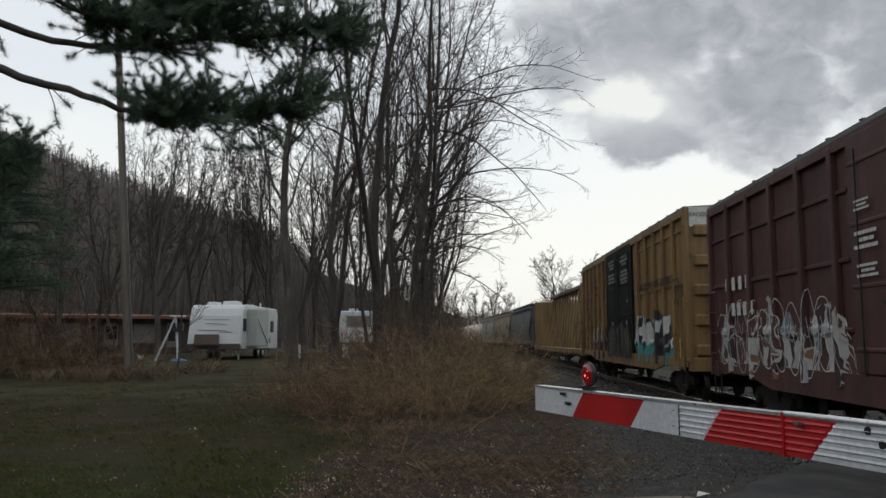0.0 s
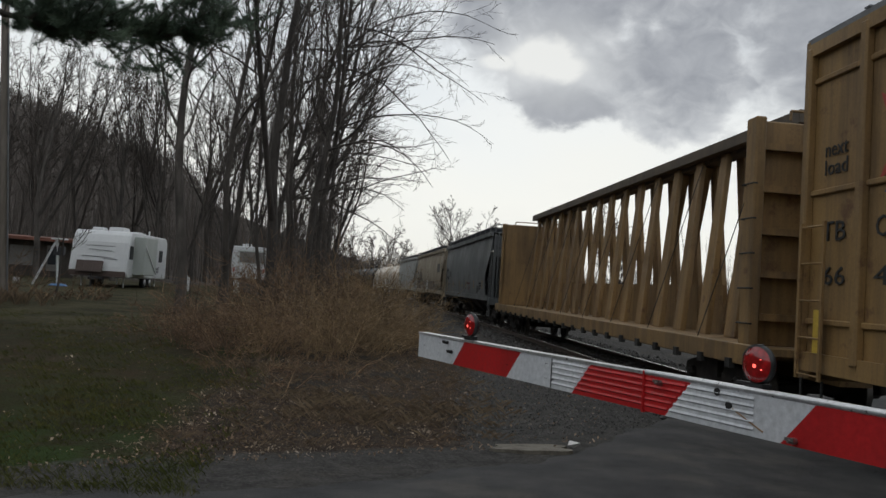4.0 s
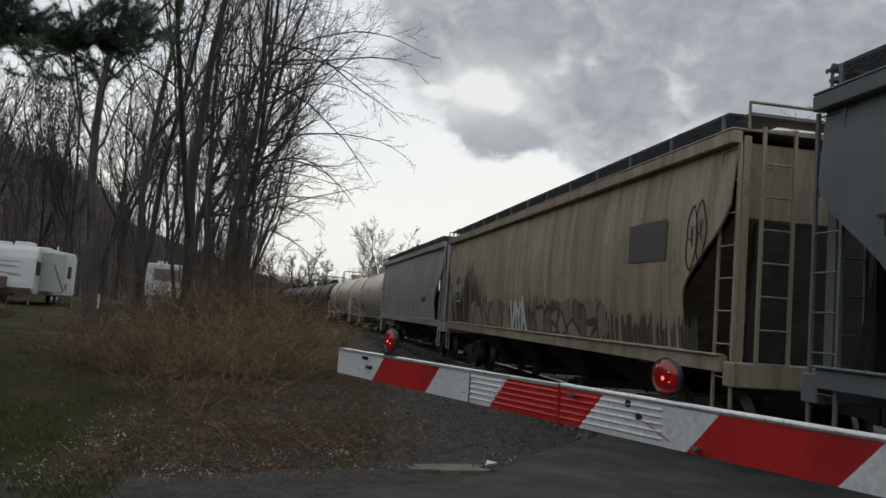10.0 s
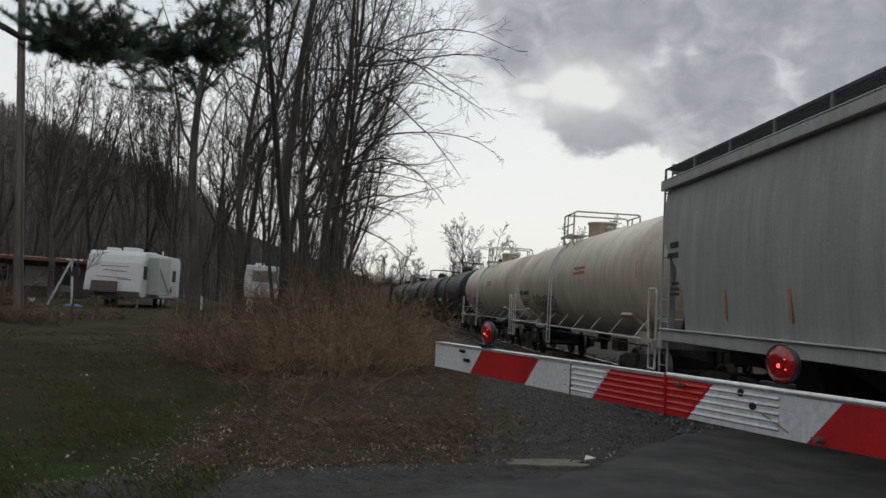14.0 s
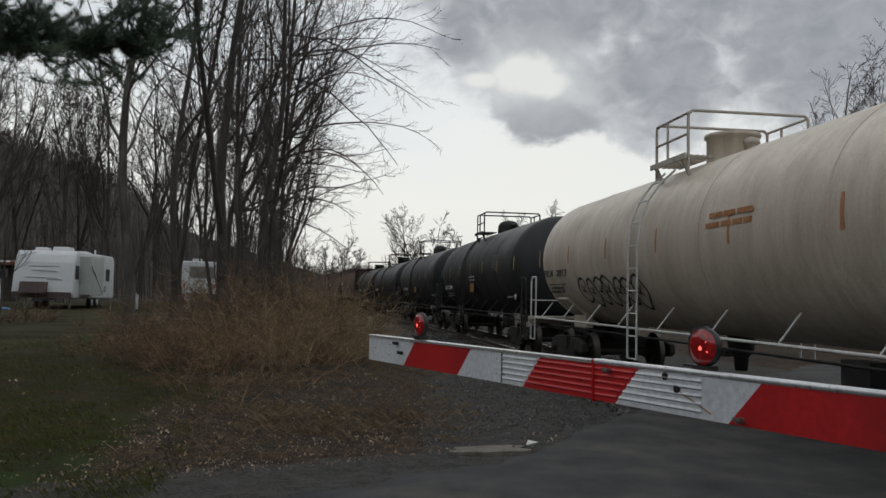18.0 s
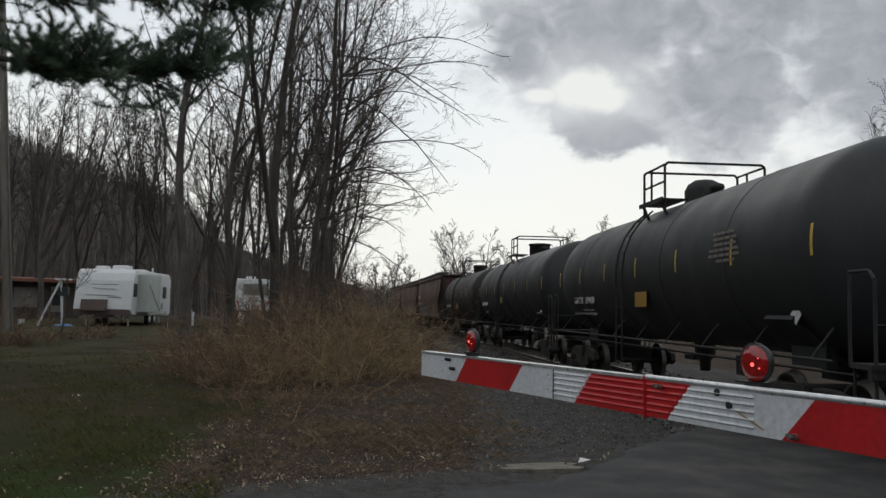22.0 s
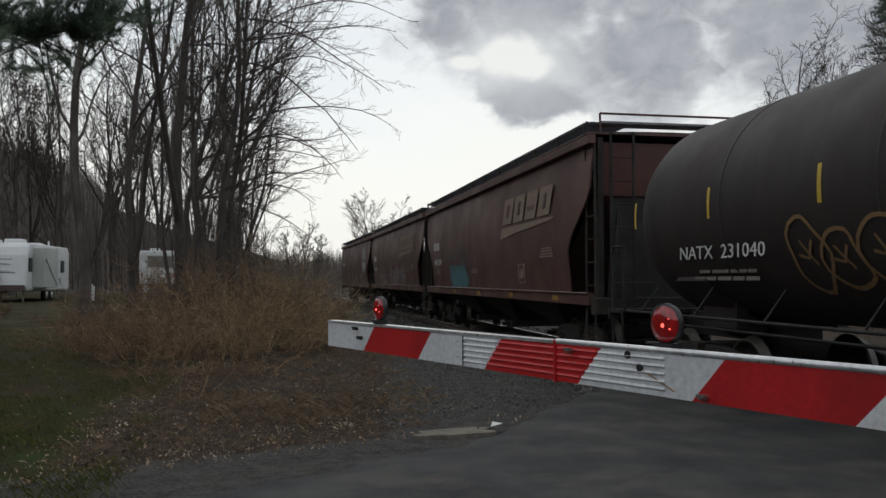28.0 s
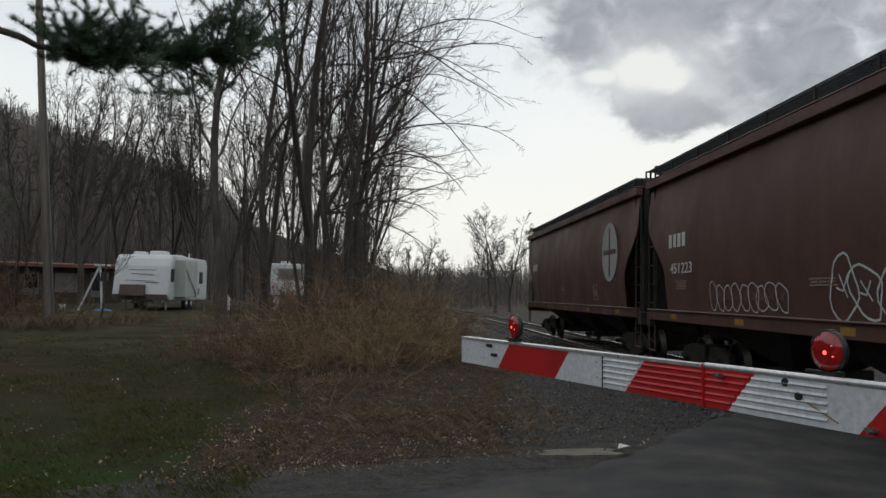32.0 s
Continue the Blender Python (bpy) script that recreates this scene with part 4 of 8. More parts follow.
def scrawl(root, name, seed, x, y0, y1, z0, z1, mats, label, letters=6, fat=0.10, side=None, style="block", low=None, split=None):
    """Spray-can lettering that spells nothing: block letters with an outline, or looped thin outlines."""
    rnd = random.Random(seed)
    xf = side or (lambda z: x)
    w = (y1 - y0) / letters
    back = Build()
    jobs = []
    for k in range(letters):
        ya = y0 + (k - 0.12) * w
        ww, zz0, zz1 = w * rnd.uniform(1.08, 1.3), z0 + rnd.uniform(-0.04, 0.06) * (z1 - z0), z1 + rnd.uniform(-0.16, 0.05) * (z1 - z0)
        lean = rnd.uniform(-0.12, 0.2) * w
        at = lambda p: (ya + p[0] * ww + lean * p[1], zz0 + (zz1 - zz0) * p[1])
        if style == "block":
            g = rnd.choice(GLYPHS)
            strokes_ = [[at((1 - p[0] if k % 2 else p[0], p[1])) for p in line] for line in g]
        else:
            n = 18
            ph = rnd.uniform(0, 6.28)
            loop = [at((0.5 + 0.46 * math.cos(t) * (1 + 0.19 * math.sin(3 * t + ph)), 0.5 + 0.48 * math.sin(t) * (1 + 0.12 * math.sin(2 * t + ph)))) for t in [2 * math.pi * j / n for j in range(n + 1)]]
            strokes_ = [loop, [at((0.35, 0.35)), at((0.6, 0.7))], [at((0.3, 0.7)), at((0.5, 0.45)), at((0.72, 0.5))]]
        jobs.append(strokes_)
        if style == "block":
            for line in strokes_:
                ribbon(back, line, fat + min(0.05, fat * 0.35), xf, 0.003)
        else:
            ribbon(back, strokes_[0], fat, xf, 0.004)
    g = tagged(part(name, back, mats[1], root, label), kind="stuff")
    for k, strokes_ in enumerate(jobs):
        b = Build()
        if style == "block":
            for line in strokes_:
                ribbon(b, line, fat, xf, 0.006 + 0.0012 * (k % 3), split=split)
        else:
            for line in strokes_[1:]:
                ribbon(b, line, fat * 0.8, xf, 0.006)
        part("letter", b, [mats[0], low or mats[0]], g)
    return g


def boxcar(name, c0, c1, paint, label, door=None, ribs=10, high=5.02, seed=1, band=None):
    root, L = car(name, c0, c1, label, "boxcar")
    sill, top, hw = 0.78, high, 1.5
    body = Build()
    body.box((0, 0, (sill + 0.25 + top) / 2 - 0.06), (2 * hw, L, top - sill - 0.37))
    part("body", body, paint, root, bevel=0.02)
    roof = Build().prism([(-hw - 0.06, top - 0.12), (hw + 0.06, top - 0.12), (hw + 0.06, top - 0.04), (0.0, top + 0.03), (-hw - 0.06, top - 0.04)], -L / 2 - 0.03, L / 2 + 0.03)
    for k in range(int(L / 1.1)):
        y = -L / 2 + 0.6 + k * 1.1
        roof.prism([(-hw - 0.07, top - 0.035), (hw + 0.07, top - 0.035), (hw + 0.07, top - 0.015), (0, top + 0.06), (-hw - 0.07, top - 0.015)], y - 0.05, y + 0.05)
    part("roof", roof, grate_steel, root, "ribbed galvanised steel roof")
    d0, d1 = (-2.45, 2.5) if door else (-1.6, 2.0)
    for s in (-1, 1):
        # side sill with its deepened middle, top chord
        b = Build().plate([(-L / 2, sill + 0.14), (-L / 2 + 2.4, sill + 0.14), (-L / 2 + 3.6, sill - 0.05), (L / 2 - 3.6, sill - 0.05), (L / 2 - 2.4, sill + 0.14), (L / 2, sill + 0.14), (L / 2, sill + 0.36), (-L / 2, sill + 0.36)], s * (hw + 0.03) - 0.04, 0.08)
        part("side_sill", b, paint, root)
        part("top_chord", Build().box((s * (hw + 0.03), 0, top - 0.2), (0.1, L, 0.16)), paint, root)
        n = ribs
        for k in range(n + 1):
            y = -L / 2 + 0.06 + (L - 0.12) * k / n
            if d0 - 0.2 < y < d1 + 0.2:
                continue
            part("side_post", Build().box((s * (hw + 0.045), y, (sill + top) / 2 + 0.05), (0.11, 0.13, top - sill - 0.45)), paint, root, bevel=0.02)
        for z in ((1.51, 3.05, 4.42) if door else (1.75, 2.75, 3.75)):
            for ya, yb in ((-L / 2 + 0.1, d0 - 0.15), (d1 + 0.15, L / 2 - 0.1)):
                part("side_rail", Build().box((s * (hw + 0.015), (ya + yb) / 2, z), (0.05, yb - ya, 0.07)), paint, root, bevel=0.012)
        dm = door or paint
        for ya, yb in ((d0, (d0 + d1) / 2 - 0.03), ((d0 + d1) / 2 + 0.03, d1)):
            b = Build().box((s * (hw + 0.05), (ya + yb) / 2, (sill + top) / 2 + 0.1), (0.07, yb - ya, top - sill - 0.55))
            dr = part("door", b, dm, root, "dark sliding plug door" if door else "sliding door in the side's own paint", bevel=0.015)
            for q in range(4):
                z = sill + 0.7 + q * (top - sill - 1.1) / 3.2
                part("door_rib", Build().box((s * (hw + 0.09), (ya + yb) / 2, z), (0.022, (yb - ya) * 0.94, 0.06)), dm, dr, bevel=0.012)
            for yy in (ya + 0.35, yb - 0.35):
                part("lock_rod", Build().tube((s * (hw + 0.125), yy, sill + 0.35), (s * (hw + 0.125), yy, top - 0.4), 0.013, n=6), black_steel, dr)
            part("door_lever", Build().bar((s * (hw + 0.15), ya + 0.3, sill + 1.2), (s * (hw + 0.15), ya + 0.75, sill + 1.32), 0.03, 0.05), black_steel, dr)
    for e in (-1, 1):
        for k in range(5):
            z = sill + 0.55 + k * (top - sill - 0.9) / 4.4
            part("end_rib", Build().box((0, e * (L / 2 + 0.03), z), (2 * hw - 0.3, 0.1, 0.3)), paint, root, bevel=0.045)
        part("end_band", Build().box((0, e * (L / 2 + 0.015), top - 0.30), (2 * hw, 0.04, 0.50)), letter_white if door else paint, root, "white painted top band of the end" if door else "")
        if door:
            words("lettering", "EXCESS HEIGHT", 0.15, letter_black, root, pose(-hw + 0.08, e * (L / 2 + 0.04), top - 0.30, 90, 0, 0 if e < 0 else 180) if e < 0 else pose(hw - 0.08, e * (L / 2 + 0.04), top - 0.30, 90, 0, 180), width=0.95)
        for s in (-1, 1):
            part("corner_post", Build().box((s * (hw + 0.0), e * (L / 2 + 0.01), (sill + top) / 2 + 0.1), (0.14, 0.12, top - sill - 0.3)), paint, root, bevel=0.03)
        part("end_sill", Build().box((0, e * (L / 2 - 0.05), sill + 0.2), (2 * hw + 0.04, 0.24, 0.34)), paint, root, bevel=0.02)
        ladder(root, -hw - 0.12, e * (L / 2 - 0.36), sill + 0.1, sill + 1.85, paint, 0.5)
        b = Build().pipe([(-hw - 0.06, e * (L / 2 - 0.12), sill + 0.05), (-hw - 0.06, e * (L / 2 - 0.12), sill - 0.32), (-hw - 0.06, e * (L / 2 - 0.58), sill - 0.32), (-hw - 0.06, e * (L / 2 - 0.58), sill + 0.05)], 0.018)
        part("stirrup_step", b, black_steel, root)
    part("underframe", Build().box((0, 0, 0.92), (0.5, L - 0.6, 0.34)).box((-0.7, 1.2, 0.72), (0.6, 1.6, 0.42)).tube((0.6, -2, 0.75), (0.6, -0.8, 0.75), 0.2), black_steel, root)
    trucks(root, L, 2.5)
    couplers(root, L)
    return root, L, -hw


def hopper(name, c0, c1, paint, label, round_side=True, bays=4, seed=1, trim=None):
    """A covered hopper: curved sides, cut-away ends with slope sheets, roof hatches and a grated walkway."""
    root, L = car(name, c0, c1, label, "hopper car")
    trim = trim or paint
    # brown cars: end posts and ladders take dark steel, shade put into the colour
    end_mat = truck_steel if paint is hop_brown else trim
    post_mat = black_steel if paint is hop_brown else grate_steel
    hl = L / 2
    sill, eave, hw = 1.28, 4.03, 1.52

    def sx(z):
        u = (z - sill) / (eave - sill)
        return -hw - 0.10 * math.sin(math.pi * min(max(u, 0), 1)) if round_side else -hw

    # side sheets: full length at the eave, swept in below towards the sill
    for s in (-1, 1):
        b = Build()
        cols, rows = 44, 20
        vs = []
        for j in range(rows + 1):
            z = sill + (eave - sill) * j / rows
            u = (z - sill) / (eave - sill)
            cut = 1.15 * (1 - float(smooth(0.28, 0.72, u)))
            half = hl - 0.18 - cut
            for k in range(cols + 1):
                y = -half + 2 * half * k / cols
                vs.append((-s * sx(z) * -1 if False else s * -sx(z), y, z))
        n = cols + 1
        b.add(vs, [(j * n + k, j * n + k + 1, (j + 1) * n + k + 1, (j + 1) * n + k) for j in range(rows) for k in range(cols)], 0, True)
        inner = [(x - s * 0.03, y, z) for x, y, z in vs]
        b.add(inner, [(j * n + k, (j + 1) * n + k, (j + 1) * n + k + 1, j * n + k + 1) for j in range(rows) for k in range(cols)], 0, True)
        for k in (0, cols):
            ring = []
            for j in range(rows + 1):
                ring += [vs[j * n + k], inner[j * n + k]]
            b.add(ring, [(2 * j, 2 * j + 1, 2 * j + 3, 2 * j + 2) for j in range(rows)])
        part("side_sheet", b, paint, root)
        part("side_sill", Build().box((s * (hw + 0.03), 0, sill - 0.02), (0.12, L - 0.5, 0.2)).box((s * (hw + 0.07), 0, sill + 0.09), (0.12, L - 0.5, 0.03)), trim, root, bevel=0.01)
        part("eave_rail", Build().box((s * (hw + 0.05), 0, eave + 0.03), (0.14, L - 0.2, 0.16)).box((s * (hw + 0.02), 0, eave + 0.13), (0.2, L - 0.2, 0.03)), trim, root, bevel=0.01)
        if not round_side:
            for k in range(15):
                y = -hl + 2.3 + k * (L - 4.6) / 14
                part("side_post", Build().box((s * (hw + 0.05), y, (sill + eave) / 2), (0.1, 0.09, eave - sill - 0.1)), paint, root)
    # roof, hatches, grated walkways on posts
    prof = [(-hw - 0.06, eave + 0.12)] + [(-hw * math.cos(a), eave + 0.12 + 0.07 * math.sin(a)) for a in [math.pi * k / 10 for k in range(1, 10)]] + [(hw + 0.06, eave + 0.12)]
    part("roof", Build().prism(prof, -hl + 0.12, hl - 0.12, smooth=True), paint, root)
    part("hatch_cover", Build().box((0, 0, eave + 0.24), (0.62, L - 1.6, 0.12)), trim, root, "long roof hatch cover", bevel=0.02)
    for s in (-1, 1):
        b = Build()
        x0, x1 = s * 0.80, s * 1.60
        zz = eave + 0.34
        for k in range(12):
            x = x0 + (x1 - x0) * k / 11
            b.box((x, 0, zz), (0.007, L - 0.5, 0.03))
        k = 0
        y = -hl + 0.25
        while y < hl - 0.25:
            b.box(((x0 + x1) / 2, y, zz), (abs(x1 - x0), 0.008, 0.03))
            y += 0.07
        b.box((x0, 0, zz), (0.02, L - 0.5, 0.05)).box((x1, 0, zz), (0.014, L - 0.5, 0.04))
        rb = part("running_board", b, walk_steel, root, "grated roof walkway")
        y = -hl + 0.4
        while y < hl:
            part("walkway_post", Build().box((s * 1.60, y, eave + 0.24), (0.03, 0.06, 0.23)), post_mat, rb)
            y += 1.45
    for e in (-1, 1):
        # end: slope sheet, end posts, platform, ladders and grab irons
        b = Build()
        b.add([(-hw + 0.1, e * (hl - 0.25), eave), (hw - 0.1, e * (hl - 0.25), eave), (hw - 0.1, e * (hl - 0.35), 3.1), (-hw + 0.1, e * (hl - 0.35), 3.1), (-hw + 0.1, e * (hl - 3.0), 1.1), (hw - 0.1, e * (hl - 3.0), 1.1)], [(0, 1, 2, 3), (3, 2, 5, 4)])
        b.add([(-hw + 0.1, e * (hl - 0.29), eave), (hw - 0.1, e * (hl - 0.29), eave), (hw - 0.1, e * (hl - 0.39), 3.1), (-hw + 0.1, e * (hl - 0.39), 3.1), (-hw + 0.1, e * (hl - 3.04), 1.1), (hw - 0.1, e * (hl - 3.04), 1.1)], [(3, 2, 1, 0), (4, 5, 2, 3)])
        part("end_slope_sheet", b, paint, root)
        # black plate stands in for the deep shade behind the end posts
        part("end_web", Build().box((0, e * (hl - 0.42), 2.2), (2.2, 0.05, 2.1)), black_steel, root, "near-black end bulkhead plate, the end's shade in its colour")
        part("end_sill", Build().box((0, e * (hl - 0.1), 1.15), (2 * hw + 0.1, 0.26, 0.3)), end_mat, root, bevel=0.015)
        for s in (-1, 1):
            part("end_post", Build().box((s * (hw - 0.12), e * (hl - 0.22), 2.7), (0.1, 0.14, 2.8)), end_mat, root)
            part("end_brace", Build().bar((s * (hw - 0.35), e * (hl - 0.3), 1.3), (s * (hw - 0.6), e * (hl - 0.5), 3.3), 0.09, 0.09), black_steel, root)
        ladder(root, -hw - 0.02, e * (hl - 0.28), 0.7, eave - 0.1, end_mat, 0.42)
        ladder(root, -hw + 0.45, e * (hl + 0.02), 1.3, eave + 0.1, end_mat, 0.42, "end")
        b = Build().pipe([(-hw + 0.1, e * (hl - 0.1), eave + 0.14), (-hw + 0.1, e * (hl - 0.1), eave + 0.48), (hw - 0.1, e * (hl - 0.1), eave + 0.48), (hw - 0.1, e * (hl - 0.1), eave + 0.14)], 0.02)
        part("end_rail", b, trim, root)
        part("end_walkway", Build().box((0, e * (hl - 0.25), eave + 0.32), (2 * hw - 0.2, 0.4, 0.04)), grate_steel, root)
        b = Build().pipe([(-hw - 0.02, e * (hl - 0.08), 1.05), (-hw - 0.02, e * (hl - 0.08), 0.5), (-hw - 0.02, e * (hl - 0.5), 0.5), (-hw - 0.02, e * (hl - 0.5), 1.05)], 0.018)
        part("stirrup_step", b, trim, root)
    # hopper bays below, centre sill, brake gear
    span = (L - 5.2) / bays
    for k in range(bays):
        y = -L / 2 + 2.6 + span * (k + 0.5)
        b = Build()
        t, u = 0.5 * span * 0.98, 0.22
        top_ = [(-hw + 0.1, y - t, sill), (hw - 0.1, y - t, sill), (hw - 0.1, y + t, sill), (-hw + 0.1, y + t, sill)]
        low = [(-0.55, y - u, 0.5), (0.55, y - u, 0.5), (0.55, y + u, 0.5), (-0.55, y + u, 0.5)]
        b.add(top_ + low, [(0, 1, 2, 3), (7, 6, 5, 4), (0, 4, 5, 1), (1, 5, 6, 2), (2, 6, 7, 3), (3, 7, 4, 0)])
        # dark steel in place of car paint: dirt and underside shade in one colour
        by = part("hopper_bay", b, truck_steel, root, "grimy hopper bay, darkened for the shade under the car")
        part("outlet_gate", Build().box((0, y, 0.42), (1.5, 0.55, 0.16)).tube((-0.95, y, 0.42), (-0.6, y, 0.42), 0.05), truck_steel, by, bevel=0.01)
    part("centre_sill", Build().box((0, 0, 0.95), (0.42, L - 0.3, 0.3)), black_steel, root)
    part("brake_cylinder", Build().tube((-0.6, hl - 1.5, 1.35), (-0.6, hl - 0.9, 1.35), 0.16).tube((0.5, hl - 1.7, 1.3), (0.5, hl - 0.8, 1.3), 0.22), black_steel, root)
    trucks(root, L, 2.15)
    couplers(root, L)
    return root, L, sx


def tank(name, c0, c1, paint, label, r=1.48, dome="open", seed=1, ladder_mid=True, trim=None, mid=0.0):
    root, L = car(name, c0, c1, label, "tank car")
    trim = trim or black_steel
    zc = 1.05 + r
    hl = L / 2 - 0.85
    rows = [(-hl, 0.0)] + [(-hl + 0.62 * (1 - math.cos(a)), r * math.sin(a)) for a in [math.pi / 2 * k / 7 for k in range(1, 8)]]
    rows += [(y, r) for y in np.linspace(-hl + 0.9, hl - 0.9, 9)]
    rows += [(-y, q) for y, q in reversed(rows[:8])]
    shell = part("tank_shell", Build().lathe(rows, n=48, origin=(0, 0, zc)), paint, root)
    for k in range(1, 5):
        y = -hl + 2 * hl * k / 5
        part("weld_band", Build().lathe([(y - 0.03, r + 0.001), (y - 0.02, r + 0.008), (y + 0.02, r + 0.008), (y + 0.03, r + 0.001)], n=48, origin=(0, 0, zc)), paint, shell)
    # manway, platform and safety rails on top
    zt = zc + r
    part("manway", Build().lathe([(zt - 0.1, 0.42), (zt + 0.34, 0.42), (zt + 0.36, 0.46), (zt + 0.42, 0.46), (zt + 0.44, 0.3), (zt + 0.46, 0.0)], axis="z", n=24, origin=(0, mid, 0)) if dome == "open" else Build().lathe([(zt - 0.1, 0.4), (zt + 0.2, 0.4), (zt + 0.34, 0.33), (zt + 0.42, 0.2), (zt + 0.45, 0.0)], axis="z", n=24, origin=(0, mid, 0)), trim if paint is not tank_cream else paint, root, "round manway housing on the tank's crown")
    for y in (-0.75, 0.7, 0.95):
        part("valve", Build().lathe([(zt - 0.1, 0.1), (zt + 0.18, 0.1), (zt + 0.2, 0.14), (zt + 0.28, 0.12), (zt + 0.32, 0.0)], axis="z", n=12, origin=(0.1, mid + y * 0.6, 0)), trim, root)
    ya, yb = mid - 0.55, mid + 0.72
    for s in (-1, 1):
        b = Build()
        for k in range(6):
            b.box((s * (0.60 + k * 0.1), mid + 0.085, zt - 0.06), (0.03, yb - ya + 0.1, 0.03))
        for k in range(10):
            b.box((s * 0.85, ya + k * 0.14, zt - 0.06), (0.54, 0.012, 0.03))
        b.box((s * 1.12, mid + 0.085, zt - 0.07), (0.03, yb - ya + 0.14, 0.09))
        for y in (ya + 0.1, yb - 0.1):
            b.bar((s * 1.1, y, zt - 0.08), (s * 0.9, y, zt - 0.5), 0.05, 0.05)
        part("platform", b, trim, root, "grated walkway beside the manway")
    rr = 0.026
    for y in (ya, yb):
        b = Build().pipe([(-1.04, y, zt - 0.3), (-1.04, y, zt + 0.62), (-0.98, y, zt + 0.68), (0.98, y, zt + 0.68), (1.04, y, zt + 0.62), (1.04, y, zt - 0.3)], rr, 7)
        part("safety_rail", b, trim, root, "bent pipe safety rail across the tank")
    for s in (-1, 1):
        b = Build()
        for z in (0.30, 0.64):
            b.tube((s * 1.04, ya, zt + z), (s * 1.04, yb, zt + z), rr * 0.9, n=7)
        b.tube((s * 1.04, mid + 0.25, zt - 0.06), (s * 1.04, mid + 0.25, zt + 0.64), rr * 0.9, n=7)
        part("safety_rail", b, trim, root, "pipe safety rail along the walkway")
    # side ladder that follows the shell
    for s in (-1, 1):
        b = Build()
        pts = [(s * (r + 0.12), 0.62)] + [(s * (r + 0.12), zc)] + [(s * (r + 0.12) * math.cos(a), zc + (r + 0.12) * math.sin(a)) for a in (0.25, 0.5, 0.75, 0.95)]
        for q in (0.49, 0.91):
            b.pipe([(x, q, z) for x, z in pts], 0.02, 5)
        for (xa, za), (xb, zb) in zip(pts, pts[1:]):
            n = max(1, int(math.hypot(xb - xa, zb - za) / 0.32))
            for k in range(n):
                u = k / n
                b.tube((xa + (xb - xa) * u, 0.49, za + (zb - za) * u), (xa + (xb - xa) * u, 0.91, za + (zb - za) * u), 0.014, n=5)
        part("side_ladder", b, trim if paint is not tank_cream else letter_white, root)
        # long running rail on brackets, low along the tank
        b = Build().tube((s * (r - 0.02), -hl - 0.1, 1.12), (s * (r - 0.02), hl + 0.1, 1.12), 0.022, n=6)
        for k in range(9):
            y = -hl + 0.4 + k * (2 * hl - 0.8) / 8
            b.tube((s * (r - 0.02), y, 1.12), (s * (r - 0.32), y, 1.5), 0.016, n=5)
        part("hand_rail", b, trim if paint is not tank_cream else letter_white, root)
        for k in range(7):
            y = -hl + 0.3 + k * (2 * hl - 0.6) / 6
            vs = []
            for j in range(7):
                a = -0.10 + j * 0.045
                for yy in (y - 0.032, y + 0.032):
                    vs.append((s * (r + 0.006) * math.cos(a), yy, zc + (r + 0.006) * math.sin(a)))
            strip = Build().add(vs, [(2 * j, 2 * j + 1, 2 * j + 3, 2 * j + 2) for j in range(6)])
            part("reflector", strip, reflect_yellow if paint is not tank_cream else rust_orange, root, "yellow reflective strip" if paint is not tank_cream else "faded orange reflective strip")
    for e in (-1, 1):
        y = e * (hl - 1.6)
        for s in (-1, 1):
            part("saddle", Build().box((s * 0.75, y, 1.2), (0.16, 0.9, 0.5)).bar((s * 0.5, y, 1.0), (s * 1.25, y, 1.62), 0.8, 0.07), paint, root)
        part("stub_sill", Build().box((0, e * (L / 2 - 1.6), 0.92), (0.45, 3.2, 0.36)), black_steel, root)
        part("end_platform", Build().box((0, e * (L / 2 - 0.2), 1.1), (2.9, 0.45, 0.06)).box((0, e * (L / 2 - 0.02), 1.04), (2.95, 0.06, 0.16)), trim, root)
        for s in (-1, 1):
            b = Build()
            b.pipe([(s * 1.4, e * (L / 2 - 0.02), 0.55), (s * 1.4, e * (L / 2 - 0.02), 2.05), (s * 1.4, e * (L / 2 - 0.12), 2.15), (s * 1.4, e * (L / 2 - 0.5), 2.15), (s * 1.4, e * (L / 2 - 0.5), 1.1)], 0.022, 6)
            b.pipe([(s * 1.4, e * (L / 2 - 0.02), 0.55), (s * 1.4, e * (L / 2 - 0.42), 0.55), (s * 1.4, e * (L / 2 - 0.42), 1.1)], 0.02, 6)
            b.tube((s * 1.4, e * (L / 2 - 0.02), 1.55), (s * 0.7, e * (L / 2 - 0.02), 1.55), 0.016, n=5)
            part("end_rail", b, trim if paint is not tank_cream else letter_white, root)
    part("bottom_outlet", Build().lathe([(1.1, 0.22), (0.8, 0.2), (0.72, 0.12), (0.5, 0.1), (0.5, 0.0)], axis="z", n=14).box((0, 0.5, 0.75), (0.3, 0.5, 0.1)), black_steel, root)
    part("brake_gear", Build().tube((-0.5, hl - 2.0, 0.95), (-0.5, hl - 1.4, 0.95), 0.15).tube((-1.1, -hl, 0.95), (-1.1, hl, 0.95), 0.02, n=5).box((-0.9, -hl + 3.2, 0.85), (0.25, 0.5, 0.3)), black_steel, root)
    trucks(root, L, 2.2)
    couplers(root, L)
    return root, L, (lambda z: -math.sqrt(max(0.01, (r + 0.005) ** 2 - (z - zc) ** 2))), hl


